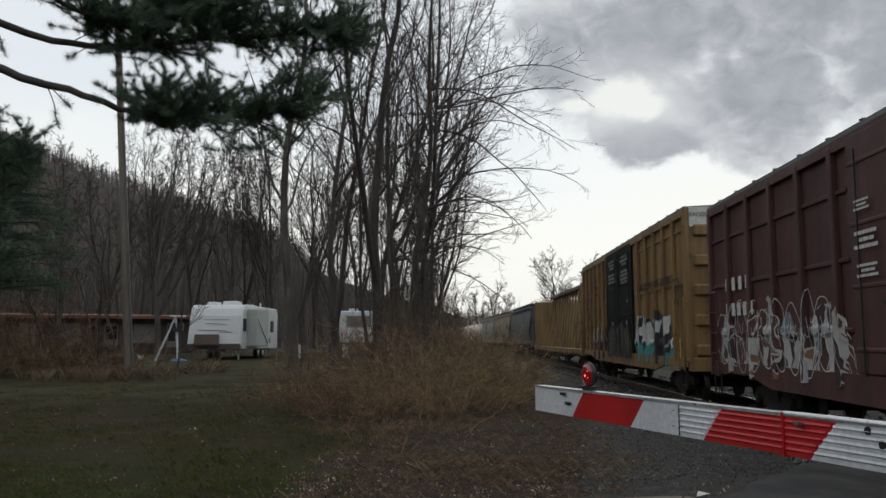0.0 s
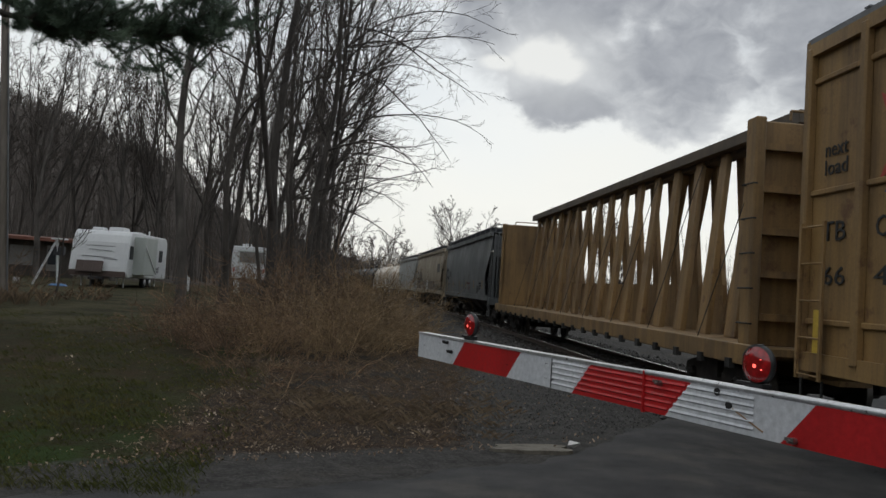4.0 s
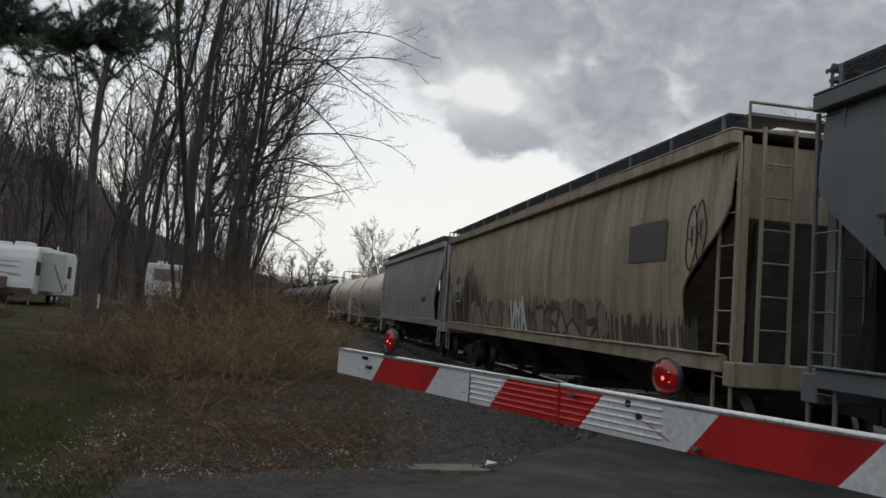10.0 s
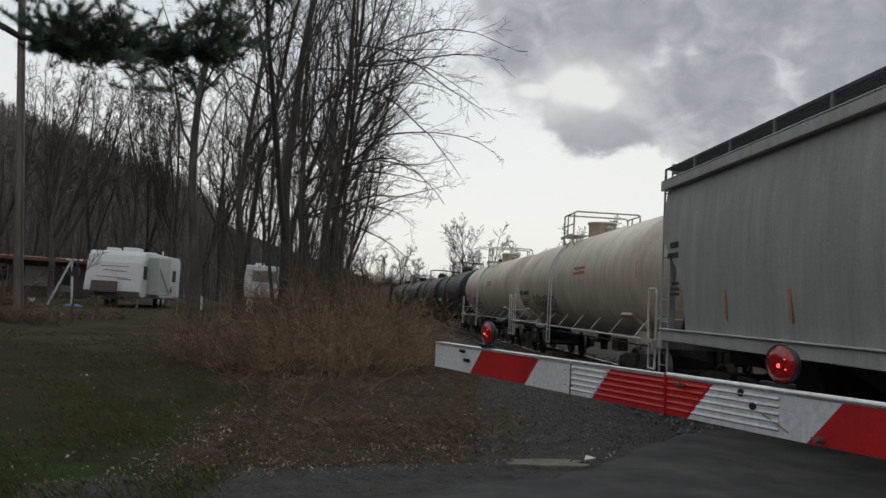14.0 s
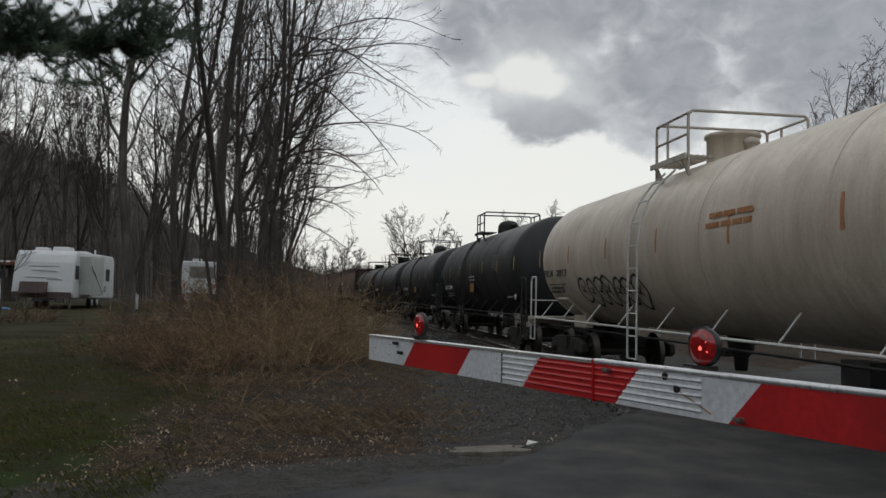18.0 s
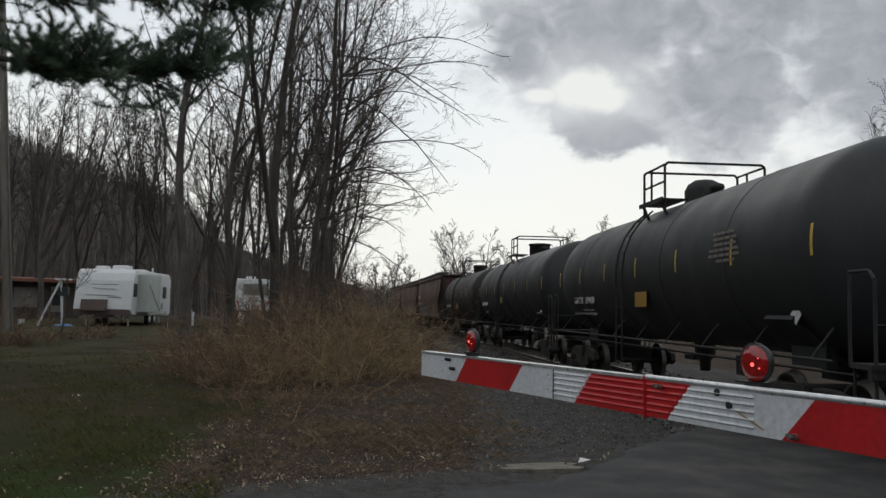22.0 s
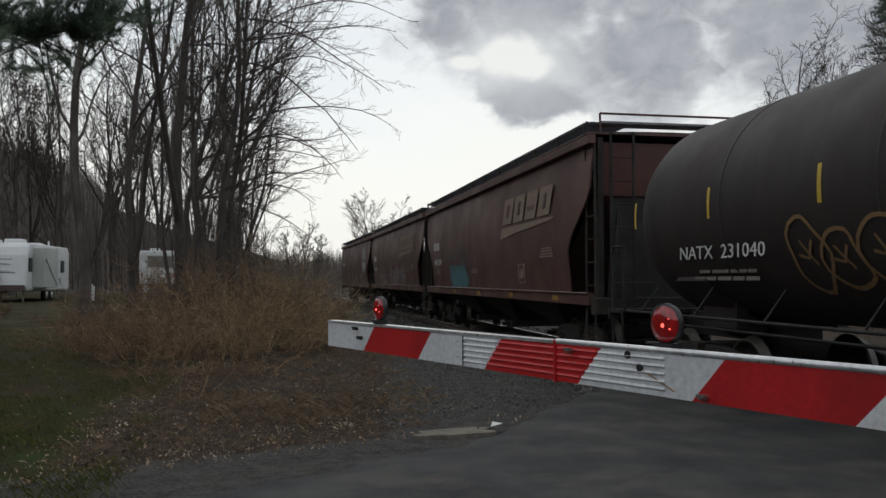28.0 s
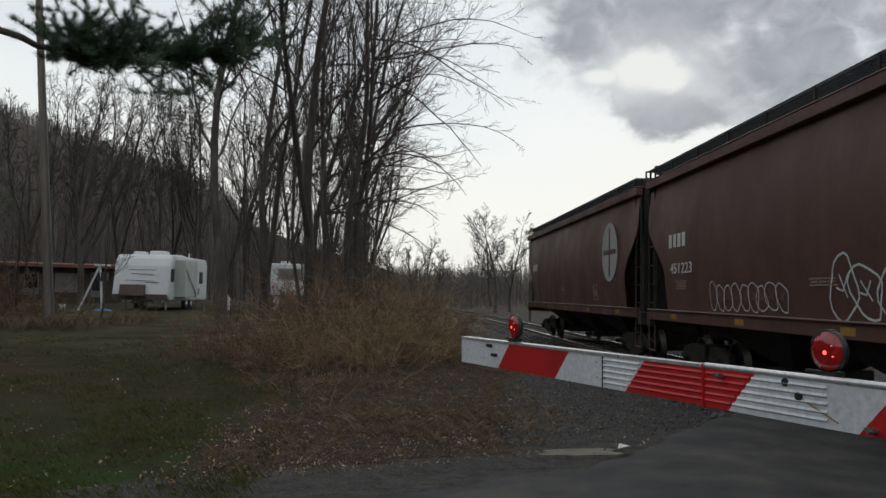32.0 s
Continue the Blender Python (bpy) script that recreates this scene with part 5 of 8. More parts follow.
def centre_beam(name, c0, c1, label):
    root, L = car(name, c0, c1, label, "flat car")
    hl = L / 2
    paint = beam_yellow
    deck = Build().box((0, 0, 1.02), (2.85, L - 0.2, 0.1))
    for k in range(24):
        y = -hl + 0.5 + k * (L - 1.0) / 23
        deck.box((0, y, 0.95), (2.7, 0.1, 0.12))
    part("deck", deck, paint, root)
    for s in (-1, 1):
        part("side_sill", Build().box((s * 1.45, 0, 0.95), (0.1, L - 0.1, 0.3)), paint, root, bevel=0.012)
        for k in range(22):
            y = -hl + 0.9 + k * (L - 1.8) / 21
            part("tie_down", Build().box((s * 1.5, y, 0.8), (0.09, 0.16, 0.14)), black_steel, root)
    part("centre_sill", Build().box((0, 0, 0.8), (0.5, L - 0.3, 0.4)), paint, root)
    top = 4.76
    part("top_chord", Build().box((0, 0, top - 0.11), (0.72, L - 2.6, 0.2)).box((0, 0, top - 0.24), (0.3, L - 2.6, 0.1)), beam_grime, root, "grimy dark yellow top beam")
    n = 17
    ys = [-hl + 1.9 + k * (L - 3.8) / (n - 1) for k in range(n)]
    for k, y in enumerate(ys):
        for s in (-1, 1):
            z0, z1, x0, x1 = 1.07, top - 0.22, s * 0.52, s * 0.2
            b = Build()
            w0, w1 = 0.21, 0.16
            vs = [(x0, y - w0, z0), (x0, y + w0, z0), (x1, y + w1, z1), (x1, y - w1, z1), (x0 - s * 0.12, y - w0, z0), (x0 - s * 0.12, y + w0, z0), (x1 - s * 0.1, y + w1, z1), (x1 - s * 0.1, y - w1, z1)]
            b.add(vs, [(0, 1, 2, 3), (7, 6, 5, 4), (0, 4, 5, 1), (1, 5, 6, 2), (2, 6, 7, 3), (3, 7, 4, 0)])
            part("post", b, paint, root, bevel=0.012)
    for k in range(n - 1):
        if k in (0, 1, 3, 4, 11, 12, 14, 15):
            up_ = k < n // 2
            a, c = (ys[k], ys[k + 1])
            b = Build().bar((0, a if up_ else c, top - 0.3), (0, c if up_ else a, 1.3), 0.14, 0.14)
            part("brace", b, paint, root)
    for k in range(n - 1):
        part("web_panel", Build().box((0, (ys[k] + ys[k + 1]) / 2, 1.55), (0.06, ys[k + 1] - ys[k] - 0.3, 0.95)), paint, root, "lower web plate between the posts")
    for e in (-1, 1):
        y = e * (hl - 0.75)
        b = Build().box((0, y, 2.73), (2.8, 0.12, 3.3))
        bh = part("bulkhead", b, paint, root, "tall ribbed end bulkhead", bevel=0.02)
        for s in (-1, 1):
            part("bulkhead_post", Build().box((s * 1.36, y + e * 0.1, 2.73), (0.16, 0.32, 3.34)), paint, bh, bevel=0.02)
            part("bulkhead_gusset", Build().plate([(y, 4.2), (y - e * 0.0, 1.1), (y + e * 0.7, 1.1), (y + e * 0.35, 2.0), (y + e * 0.3, 4.2)], s * 0.5 - 0.03, 0.06), paint, bh)
        for k in range(5):
            part("bulkhead_rib", Build().box((0, y + e * 0.12, 1.5 + k * 0.62), (2.6, 0.14, 0.1)), paint, bh)
            part("grab_iron", Build().pipe([(-1.46, y + e * 0.05, 1.4 + k * 0.5), (-1.52, y + e * 0.05, 1.4 + k * 0.5), (-1.52, y + e * 0.4, 1.4 + k * 0.5), (-1.46, y + e * 0.4, 1.4 + k * 0.5)], 0.013, 5), black_steel, bh)
        part("end_rail", Build().pipe([(-0.9, y + e * 0.2, 4.38), (-0.9, y + e * 0.2, 4.52), (0.9, y + e * 0.2, 4.52), (0.9, y + e * 0.2, 4.38)], 0.02), paint, bh)
    # winches' cables drawn over the posts
    for k in range(n - 1):
        if k % 2 == 0:
            part("cable", Build().tube((-0.62, ys[k], top - 0.5), (-1.38, ys[k] + 0.5, 1.1), 0.009, n=4), black_steel, root)
    trucks(root, L, 2.3)
    couplers(root, L)
    return root, L

# the cars in order, from the one that leaves first to the last
b1, bl, bx = boxcar("brown_boxcar", 0.6, 18.6, box_brown, "weathered dark brown boxcar with spray-painted side", ribs=14, high=4.62)
b2, yl, yx = boxcar("yellow_boxcar", 20.9, 39.2, box_yellow, "weathered yellow boxcar with black plug doors and graffiti", door=door_black, ribs=16)
cb, cl = centre_beam("centre_beam_flatcar", 40.4, 63.7, "empty yellow centre-beam lumber flat car")
h1, hl1, sx1 = hopper("grey_hopper", 64.75, 81.6, hop_grey, "dark grey covered hopper car with smooth sides", seed=1)
h2, hl2, sx2 = hopper("beige_hopper", 83.0, 101.2, hop_beige, "rust-streaked beige covered hopper car with tags", seed=2)
h3, hl3, sx3 = hopper("light_grey_hopper", 102.3, 118.9, hop_light, "light grey covered hopper car", seed=3, trim=trim_pale)
t1, tl1, tx1, th1 = tank("cream_tank_car", 119.6, 136.9, tank_cream, "dirty cream tank car with white ladders", r=1.48, trim=pipe_cream, mid=0.75)
t2, tl2, tx2, th2 = tank("cream_tank_car", 137.4, 154.3, tank_cream, "dirty cream tank car with scribbled tags", r=1.48, trim=pipe_cream, mid=0.3)
t3, tl3, tx3, th3 = tank("black_tank_car", 154.9, 170.7, tank_black, "plain black tank car with yellow reflectors", dome="dome", mid=0.2)
t4, tl4, tx4, th4 = tank("black_tank_car", 171.2, 187.25, tank_black, "plain black tank car with yellow reflectors", dome="dome")
t5, tl5, tx5, th5 = tank("black_tank_car", 187.6, 204.25, tank_black, "plain black tank car with yellow reflectors")
t6, tl6, tx6, th6 = tank("black_tank_car", 204.6, 220.2, tank_sooty, "sooty brown-black tank car with brown tags")
h4, hl4, sx4 = hopper("brown_hopper", 220.6, 237.4, hop_brown, "faded red-brown covered hopper car with slanted emblem", seed=4, bays=3)
h5, hl5, sx5 = hopper("brown_hopper", 238.0, 254.7, hop_brown, "faded red-brown covered hopper car with slanted emblem", seed=5, bays=3)
h6, hl6, sx6 = hopper("brown_hopper", 255.3, 271.9, hop_brown, "last red-brown covered hopper car with round emblem", seed=6, bays=3)


def mark(root, text, y0, y1, z, size, mat, x=-1.62, lean=0.0, name="lettering"):
    """Lettering on the near side from y0 to y1."""
    return words(name, text, size, mat, root, pose(x, y0, z, 90, lean, -90), width=abs(y0 - y1))


def side_plate(root, name, outline, mat, x, label=""):
    return part(name, Build().plate(outline, x - 0.006, 0.006), mat, root, label)


def sprayed(name, fills, line, low=None, split=0.0, edge=0.05, freq=(1.9, 1.0), bend=0.5):
    """Sprayed letters: upright cells of a few colours with a painted line between them."""
    m = bpy.data.materials.new(name)
    m.use_nodes = True
    t = m.node_tree
    b = t.nodes["Principled BSDF"]
    at = N(t, "ShaderNodeTexCoord").outputs["Object"]
    wob = N(t, "ShaderNodeTexNoise", Vector=at, Scale=1.6, Detail=2.0).outputs["Color"]
    off = N(t, "ShaderNodeVectorMath", i0=wob, i1=(0.5, 0.5, 0.5))
    off.operation = "SUBTRACT"
    big = N(t, "ShaderNodeVectorMath", i0=off.outputs[0], i1=(bend, bend, bend))
    big.operation = "MULTIPLY"
    bent = N(t, "ShaderNodeVectorMath", i0=at, i1=big.outputs[0])
    flat = N(t, "ShaderNodeMapping", Vector=bent.outputs[0], Scale=(0.0, freq[0], freq[1])).outputs[0]
    cell = N(t, "ShaderNodeTexVoronoi", Vector=flat, Scale=1.0, Randomness=0.9)
    rim = N(t, "ShaderNodeTexVoronoi", Vector=flat, Scale=1.0, Randomness=0.9)
    rim.feature = "DISTANCE_TO_EDGE"
    pick = N(t, "ShaderNodeSeparateColor", Color=cell.outputs["Color"]).outputs[0]

    def choose(cols):
        sock = ramp(t, pick, *[(k / len(cols), c) for k, c in enumerate(cols)])
        sock.node.color_ramp.interpolation = "CONSTANT"
        return sock
    c = choose(fills)
    if low:
        z = N(t, "ShaderNodeSeparateXYZ", Vector=bent.outputs[0]).outputs[2]
        c = mixc(t, ramp(t, M(t, "ADD", M(t, "SUBTRACT", z, split), 0.5), (0.48, 1.0), (0.52, 0.0)), c, choose(low))
    c = mixc(t, ramp(t, rim.outputs["Distance"], (edge * 0.75, 1.0), (edge * 1.15, 0.0)), c, line)
    wear = N(t, "ShaderNodeTexNoise", Vector=at, Scale=5.0, Detail=8.0, Roughness=0.7).outputs[0]
    c = mixc(t, 0.5, c, ramp(t, wear, (0.3, 0.45), (0.7, 1.15)), "MULTIPLY")
    t.links.new(c, b.inputs["Base Color"])
    b.inputs["Roughness"].default_value = 0.6
    return m


def mural(root, seed, y0, y1, z0, z1, side, mat, label, rag=0.35):
    """A painted skin that follows the side's posts and rails, ragged along its upper edge."""
    n = int((y1 - y0) / 0.04)
    rows = 22
    vs = []
    for k in range(n + 1):
        y = y0 + (y1 - y0) * k / n
        end = min(1.0, 10.0 * min(k, n - k) / n + 0.35)
        top_ = z0 + (z1 - z0) * end * (1 - rag * (0.5 + 0.9 * noise.noise((y * 1.9, seed, 0.5))))
        foot = z0 + 0.08 * noise.noise((y * 2.3, seed, 4.5))
        for j in range(rows + 1):
            z = foot + (top_ - foot) * j / rows
            vs.append((side(y, z), y, z))
    w = rows + 1
    b = Build().add(vs, [(k * w + j, k * w + j + 1, (k + 1) * w + j + 1, (k + 1) * w + j) for k in range(n) for j in range(rows)])
    return part("graffiti", b, mat, root, label)


W_, K_ = (0.62, 0.62, 0.60), (0.016, 0.016, 0.018)
spray_big = sprayed("sprayed_white_teal", [W_, (0.55, 0.56, 0.56), W_, (0.45, 0.47, 0.48), K_], K_, [(0.05, 0.24, 0.27), (0.08, 0.32, 0.34), (0.3, 0.42, 0.43), (0.04, 0.2, 0.24), K_], 1.46, 0.06, (1.35, 0.75))
spray_purple = sprayed("sprayed_purple", [W_, (0.5, 0.5, 0.5), W_, K_], K_, [(0.12, 0.07, 0.16), (0.16, 0.10, 0.2), (0.09, 0.05, 0.12), K_], 1.5, 0.07, (2.1, 0.9))
spray_camo = sprayed("worn_door_paint", [K_, (0.05, 0.042, 0.022), K_, (0.13, 0.10, 0.05), K_, (0.06, 0.045, 0.03), K_, (0.09, 0.085, 0.06)], K_, None, 0, 0.06, (4.2, 2.0), 1.4)
spray_small = sprayed("sprayed_jumble", [(0.10, 0.045, 0.035), (0.40, 0.41, 0.42), (0.09, 0.04, 0.03), (0.5, 0.49, 0.47), (0.24, 0.13, 0.07), (0.16, 0.21, 0.26), (0.08, 0.035, 0.03), (0.09, 0.04, 0.03), (0.42, 0.41, 0.40), (0.05, 0.03, 0.03)], (0.50, 0.48, 0.46), None, 0, 0.05, (4.6, 2.4), 0.9)
spray_grey = sprayed("sprayed_grey", [(0.24, 0.19, 0.15), (0.30, 0.25, 0.19), (0.16, 0.125, 0.10), (0.26, 0.21, 0.16)], (0.06, 0.05, 0.042), None, 0, 0.05, (1.9, 1.0))
letter_dull = plain("faded_stencil_white", (0.36, 0.36, 0.35), rough=0.7)

# brown boxcar
X = -1.57
for k, z in enumerate((2.74, 2.22)):
    for j in range(5 if k else 4):
        part("number_block", Build().box((X, 7.75 - j * (0.36 if k else 0.42), z), (0.006, 0.2, 0.26)), letter_white, b1, "white painted number, too worn to read")
for y, z, w, h in ((1.4, 2.9, 0.62, 0.3), (1.4, 2.5, 0.55, 0.22), (1.5, 3.4, 0.45, 0.18)):
    stencil(b1, X - 0.06, y, z + h / 2, 3, w, h / 6, letter_white)


def brown_side(y, z):
    if -1.7 < y < 2.1:
        return -1.612
    gap = (18.0 - 0.12) / 14
    k = round((y + 8.94) / gap)
    if abs(y - (-8.94 + gap * k)) < 0.115:
        return -1.606
    return -1.548 if min(abs(z - q) for q in (1.75, 2.75, 3.75)) < 0.075 else -1.507


mural(b1, 11, 2.1, 8.75, 0.92, 2.3, lambda y, z: brown_side(y, z), spray_small, "jumble of white, blue and gold letters spray-painted over brown", 0.5)
scrawl(b1, "graffiti", 14, X - 0.046, 2.6, 8.3, 1.0, 2.4, (paint_white, paint_white), "thin white spray-painted outlines", 9, 0.009, style="loop")

# yellow boxcar
X = -1.605
mark(b2, "next", 8.78, 8.32, 3.46, 0.26, letter_black, -1.512)
mark(b2, "load", 8.78, 8.32, 3.24, 0.26, letter_black, -1.512)
mark(b2, "TB", 8.78, 8.30, 2.46, 0.33, letter_black, -1.512)
mark(b2, "OX", 7.75, 7.25, 2.46, 0.33, letter_black, -1.512)
mark(b2, "66", 8.74, 8.30, 1.95, 0.30, letter_black, -1.512)
mark(b2, "41", 7.75, 7.30, 1.95, 0.30, letter_black, -1.512)
mark(b2, "67", 6.75, 6.3, 1.95, 0.30, letter_black, -1.512)
mark(b2, "any", 5.6, 5.1, 3.72, 0.27, letter_black, -1.512)
mark(b2, "road", 5.65, 5.0, 3.44, 0.27, letter_black, -1.512)
side_plate(b2, "reflector", [(8.72, 1.15), (8.58, 1.15), (8.58, 1.65), (8.72, 1.65)], reflect_yellow, X, "yellow reflective strip")
# crossed emblem: blue bars over broken red ones, painted over the post between two panels
for n_, (o, mat_, lab) in enumerate((
        ([(7.72, 4.0), (7.55, 3.62), (7.12, 3.5), (7.30, 3.78)], logo_red, "faded red emblem stroke"), ([(7.72, 3.05), (7.50, 3.36), (7.12, 3.5), (7.34, 3.22)], logo_red, "faded red emblem stroke"),
        ([(6.20, 4.0), (6.42, 3.62), (6.74, 3.5), (6.52, 3.8)], logo_red, "faded red emblem stroke"), ([(6.20, 3.05), (6.40, 3.38), (6.74, 3.5), (6.55, 3.2)], logo_red, "faded red emblem stroke"),
        ([(7.60, 4.1), (7.36, 4.1), (6.98, 3.55), (7.08, 3.35)], logo_blue, "faded blue emblem stroke"), ([(7.60, 2.92), (7.36, 2.92), (6.98, 3.42), (7.1, 3.6)], logo_blue, "faded blue emblem stroke"),
        ([(6.26, 4.1), (6.5, 4.1), (6.9, 3.55), (6.8, 3.4)], logo_blue, "faded blue emblem stroke"), ([(6.26, 2.92), (6.5, 2.92), (6.9, 3.42), (6.8, 3.58)], logo_blue, "faded blue emblem stroke"))):
    side_plate(b2, "emblem", o, mat_, -1.510 - 0.003 * (n_ // 4), lab)
side_plate(b2, "emblem", [(7.0, 3.25), (6.86, 3.25), (6.86, 3.75), (7.0, 3.75)], logo_blue, -1.603, "faded blue emblem heart")
for y0_, z_, lines in ((1.95, 4.46, ("CLOSE THIS DOOR", "BEFORE CLOSING", "MAIN DOOR", "", "CIERRE ESTA PUERTA", "ANTES DE CERRAR", "LA PUERTA PRINCIPAL")), (-0.45, 4.44, ("CLOSE AND LOCK", "BOTH DOORS BEFORE", "MOVING CAR", "", "CIERRE Y PONGA", "EL SEGURO EN AMBAS", "PUERTAS ANTES DE", "MOVER EL CARRO"))):
    for j, line in enumerate(lines):
        if line:
            w_ = 0.082 * len(line)
            mark(b2, line, y0_ - 0.80 + w_ / 2, y0_ - 0.80 - w_ / 2, z_ - 0.128 * j, 0.135, letter_dull, -1.600)
for y_ in (1.3, -1.5):
    side_plate(b2, "placard", [(y_, 2.02), (y_ - 0.16, 2.02), (y_ - 0.16, 2.24), (y_, 2.24)], letter_dull, -1.600, "small white paper notice")
stencil(b2, -1.606, -1.9, 2.95, 2, 0.5, 0.03, letter_dull)
post_gap = (18.6 - 0.12) / 16


def box_side(half, gap, rails):
    """Where the near side's outer skin lies: out on the posts and rails, in between them."""
    def at(y, z):
        k = round((y + half - 0.06) / gap)
        if abs(y - (-half + 0.06 + gap * k)) < 0.115:
            return -1.606
        return -1.548 if min(abs(z - q) for q in rails) < 0.075 else -1.507
    return at


yellow_side = box_side(9.3, post_gap, (1.51, 3.05, 4.42))
mural(b2, 22, -7.58, -2.5, 0.90, 2.45, yellow_side, spray_big, "big white and teal letters spray-painted over the posts", 0.14)
mural(b2, 23, 2.55, 6.35, 0.80, 2.2, yellow_side, spray_purple, "purple letters with white tops, spray-painted", 0.2)
mural(b2, 25, -2.4, 2.45, 0.98, 2.25, lambda y, z: -1.612, spray_camo, "worn olive, brown and black paint on the lower doors", 0.25)
scrawl(b2, "graffiti", 26, X - 0.06, -8.9, -8.3, 2.5, 3.3, (paint_dark, paint_dark), "thin dark tag by the end", 2, 0.022, style="loop")
mark(b2, "RAILCAR", -3.63, -5.0, 3.12, 0.30, letter_black, X)
mark(b2, "POOLING", -5.15, -6.45, 3.12, 0.30, letter_black, X)
mark(b2, "EXPERTS", -6.6, -8.03, 3.12, 0.30, letter_black, X)
side_plate(b2, "reflector", [(-8.52, 1.15), (-8.66, 1.15), (-8.66, 1.65), (-8.52, 1.65)], reflect_yellow, X, "yellow reflective strip")

# grey hopper
X = -1.62


def hx(z):
    return sx1(z) - 0.012


mark(h1, "TILX", 7.32, 6.49, 2.60, 0.30, letter_black, -1.637)
mark(h1, "64441", 6.98, 6.11, 2.12, 0.28, letter_black, -1.628)
stencil(h1, hx(1.75), 6.67, 1.95, 4, 0.7, 0.03, letter_black)
for y in (4.2, 1.5, -1.2, -3.9, -6.45):
    side_plate(h1, "reflector", [(y + 0.03, 2.05), (y - 0.05, 2.05), (y - 0.14, 1.66), (y - 0.06, 1.66)], faded_yellow, hx(1.95), "slanted yellow reflective strip")
mark(h1, "WARNING", -1.68, -2.53, 1.86, 0.13, stencil_red, hx(1.9) - 0.006)
stencil(h1, hx(1.65), -2.13, 1.76, 5, 0.8, 0.022, stencil_red)
stencil(h1, hx(1.8), 0.42, 1.85, 4, 0.3, 0.022, sign_yellow, "placard")
stencil(h1, hx(1.8), 3.37, 1.85, 3, 0.4, 0.02, letter_black)
part("consolidated_stencil", Build().box((hx(2.46), 5.47, 2.62), (0.005, 0.3, 0.02)).box((hx(2.46), 5.47, 2.30), (0.005, 0.3, 0.02)).box((hx(2.46), 5.61, 2.46), (0.005, 0.02, 0.3)).box((hx(2.46), 5.33, 2.46), (0.005, 0.02, 0.3)).box((hx(2.46), 5.47, 2.5), (0.005, 0.12, 0.03)).box((hx(2.46), 5.47, 2.41), (0.005, 0.1, 0.03)), letter_black, h1)

pl = side_plate(h1, "data_plate", [(-4.78, 1.47), (-5.24, 1.47), (-5.24, 1.80), (-4.78, 1.80)], letter_black, hx(1.62) - 0.008, "black data plate with worn white lines")
for y_ in (-4.93, -5.1):
    side_plate(pl, "plate_line", [(y_, 1.5), (y_ - 0.012, 1.5), (y_ - 0.012, 1.77), (y_, 1.77)], letter_dull, hx(1.62) - 0.012)
for j, line in enumerate(("EXW 10-8   H  9-8", "EW   8-6   H 15-6", "CU FT 5461")):
    mark(h1, line, -5.48, -5.48 - (0.66 if j < 2 else 0.38), 1.88 - 0.125 * j, 0.10, letter_black, hx(1.9 - 0.12 * j) - 0.004)

# beige hopper
side_plate(h2, "patch", [(-6.0, 2.62), (-7.3, 2.62), (-7.3, 3.2), (-6.0, 3.2)], rv_patch, -1.629, "dark grey repainted panel")
for k, (y0, y1) in enumerate(((-5.2, -0.5), (1.05, 5.7))):
    mural(h2, 31 + k, y0, y1, 1.40, 2.1, lambda y, z: sx2(z) - 0.011, spray_grey, "big grey-brown outlined letters along the lower side", 0.2)
scrawl(h2, "graffiti", 35, X - 0.03, -0.35, 0.85, 1.25, 2.15, (paint_white, paint_dark), "white spray-painted tag reaching over the sill", 3, 0.075, side=lambda z: sx2(z) - 0.012)
scrawl(h2, "graffiti", 36, X, -8.4, -7.9, 2.5, 3.3, (paint_dark, paint_dark), "thin dark tags by the end", 2, 0.015, side=lambda z: sx2(z) - 0.006, style="loop")
for text, z_ in (("AEX", 2.54), ("15831", 2.06)):
    px_ = min(sx2(z_ - 0.06), sx2(z_ + 0.38)) - 0.012
    pl = part("number_plate", Build().box((px_, 7.2, z_ + 0.16), (0.008, 0.78, 0.40)), letter_dull, h2, "white painted panel with a dark number")
    words("lettering", text, 0.40, letter_black, pl, pose(px_ - 0.009, 7.2 + (0.36 if len(text) > 3 else 0.30), z_ + 0.02, 90, 0, -90), width=0.64 if len(text) > 3 else 0.56)
tar = streaked("tar_runs", (0.045, 0.034, 0.026), (0.10, 0.075, 0.052), 0.6, rough=0.7)


def drips(root, seed, y0, y1, z0, z1, side, mat, label):
    """Dark runs that end raggedly above, close set below."""
    rnd = random.Random(seed)
    b = Build()
    y = y0
    while y < y1:
        w = rnd.uniform(0.02, 0.075)
        end = min(1.0, 2.2 * min(y - y0, y1 - y) / (y1 - y0) + 0.6)
        top_ = z0 + (z1 - z0) * end * rnd.uniform(0.55, 1.0) * (0.8 + 0.35 * noise.noise((y * 0.8, seed, 0.5)))
        vs = [(side(z) - 0.004, yy, z) for z in np.linspace(z0, top_, 9) for yy in (y, y + w * (1 if z < top_ - 0.05 else 0.3))]
        b.add([tuple(map(float, v)) for v in vs], [(2 * j, 2 * j + 1, 2 * j + 3, 2 * j + 2) for j in range(8)])
        y += w + (rnd.uniform(0.0, 0.02) if rnd.random() < 0.88 else rnd.uniform(0.04, 0.14))
    tagged(part("tar_run", b, mat, root, label), kind="stuff")


drips(h2, 5, 3.4, 8.25, 1.42, 3.4, sx2, tar, "black tarry runs down the side")
drips(h2, 6, -8.2, 5.4, 1.40, 2.25, sx2, tar, "dark sooty runs low on the side")

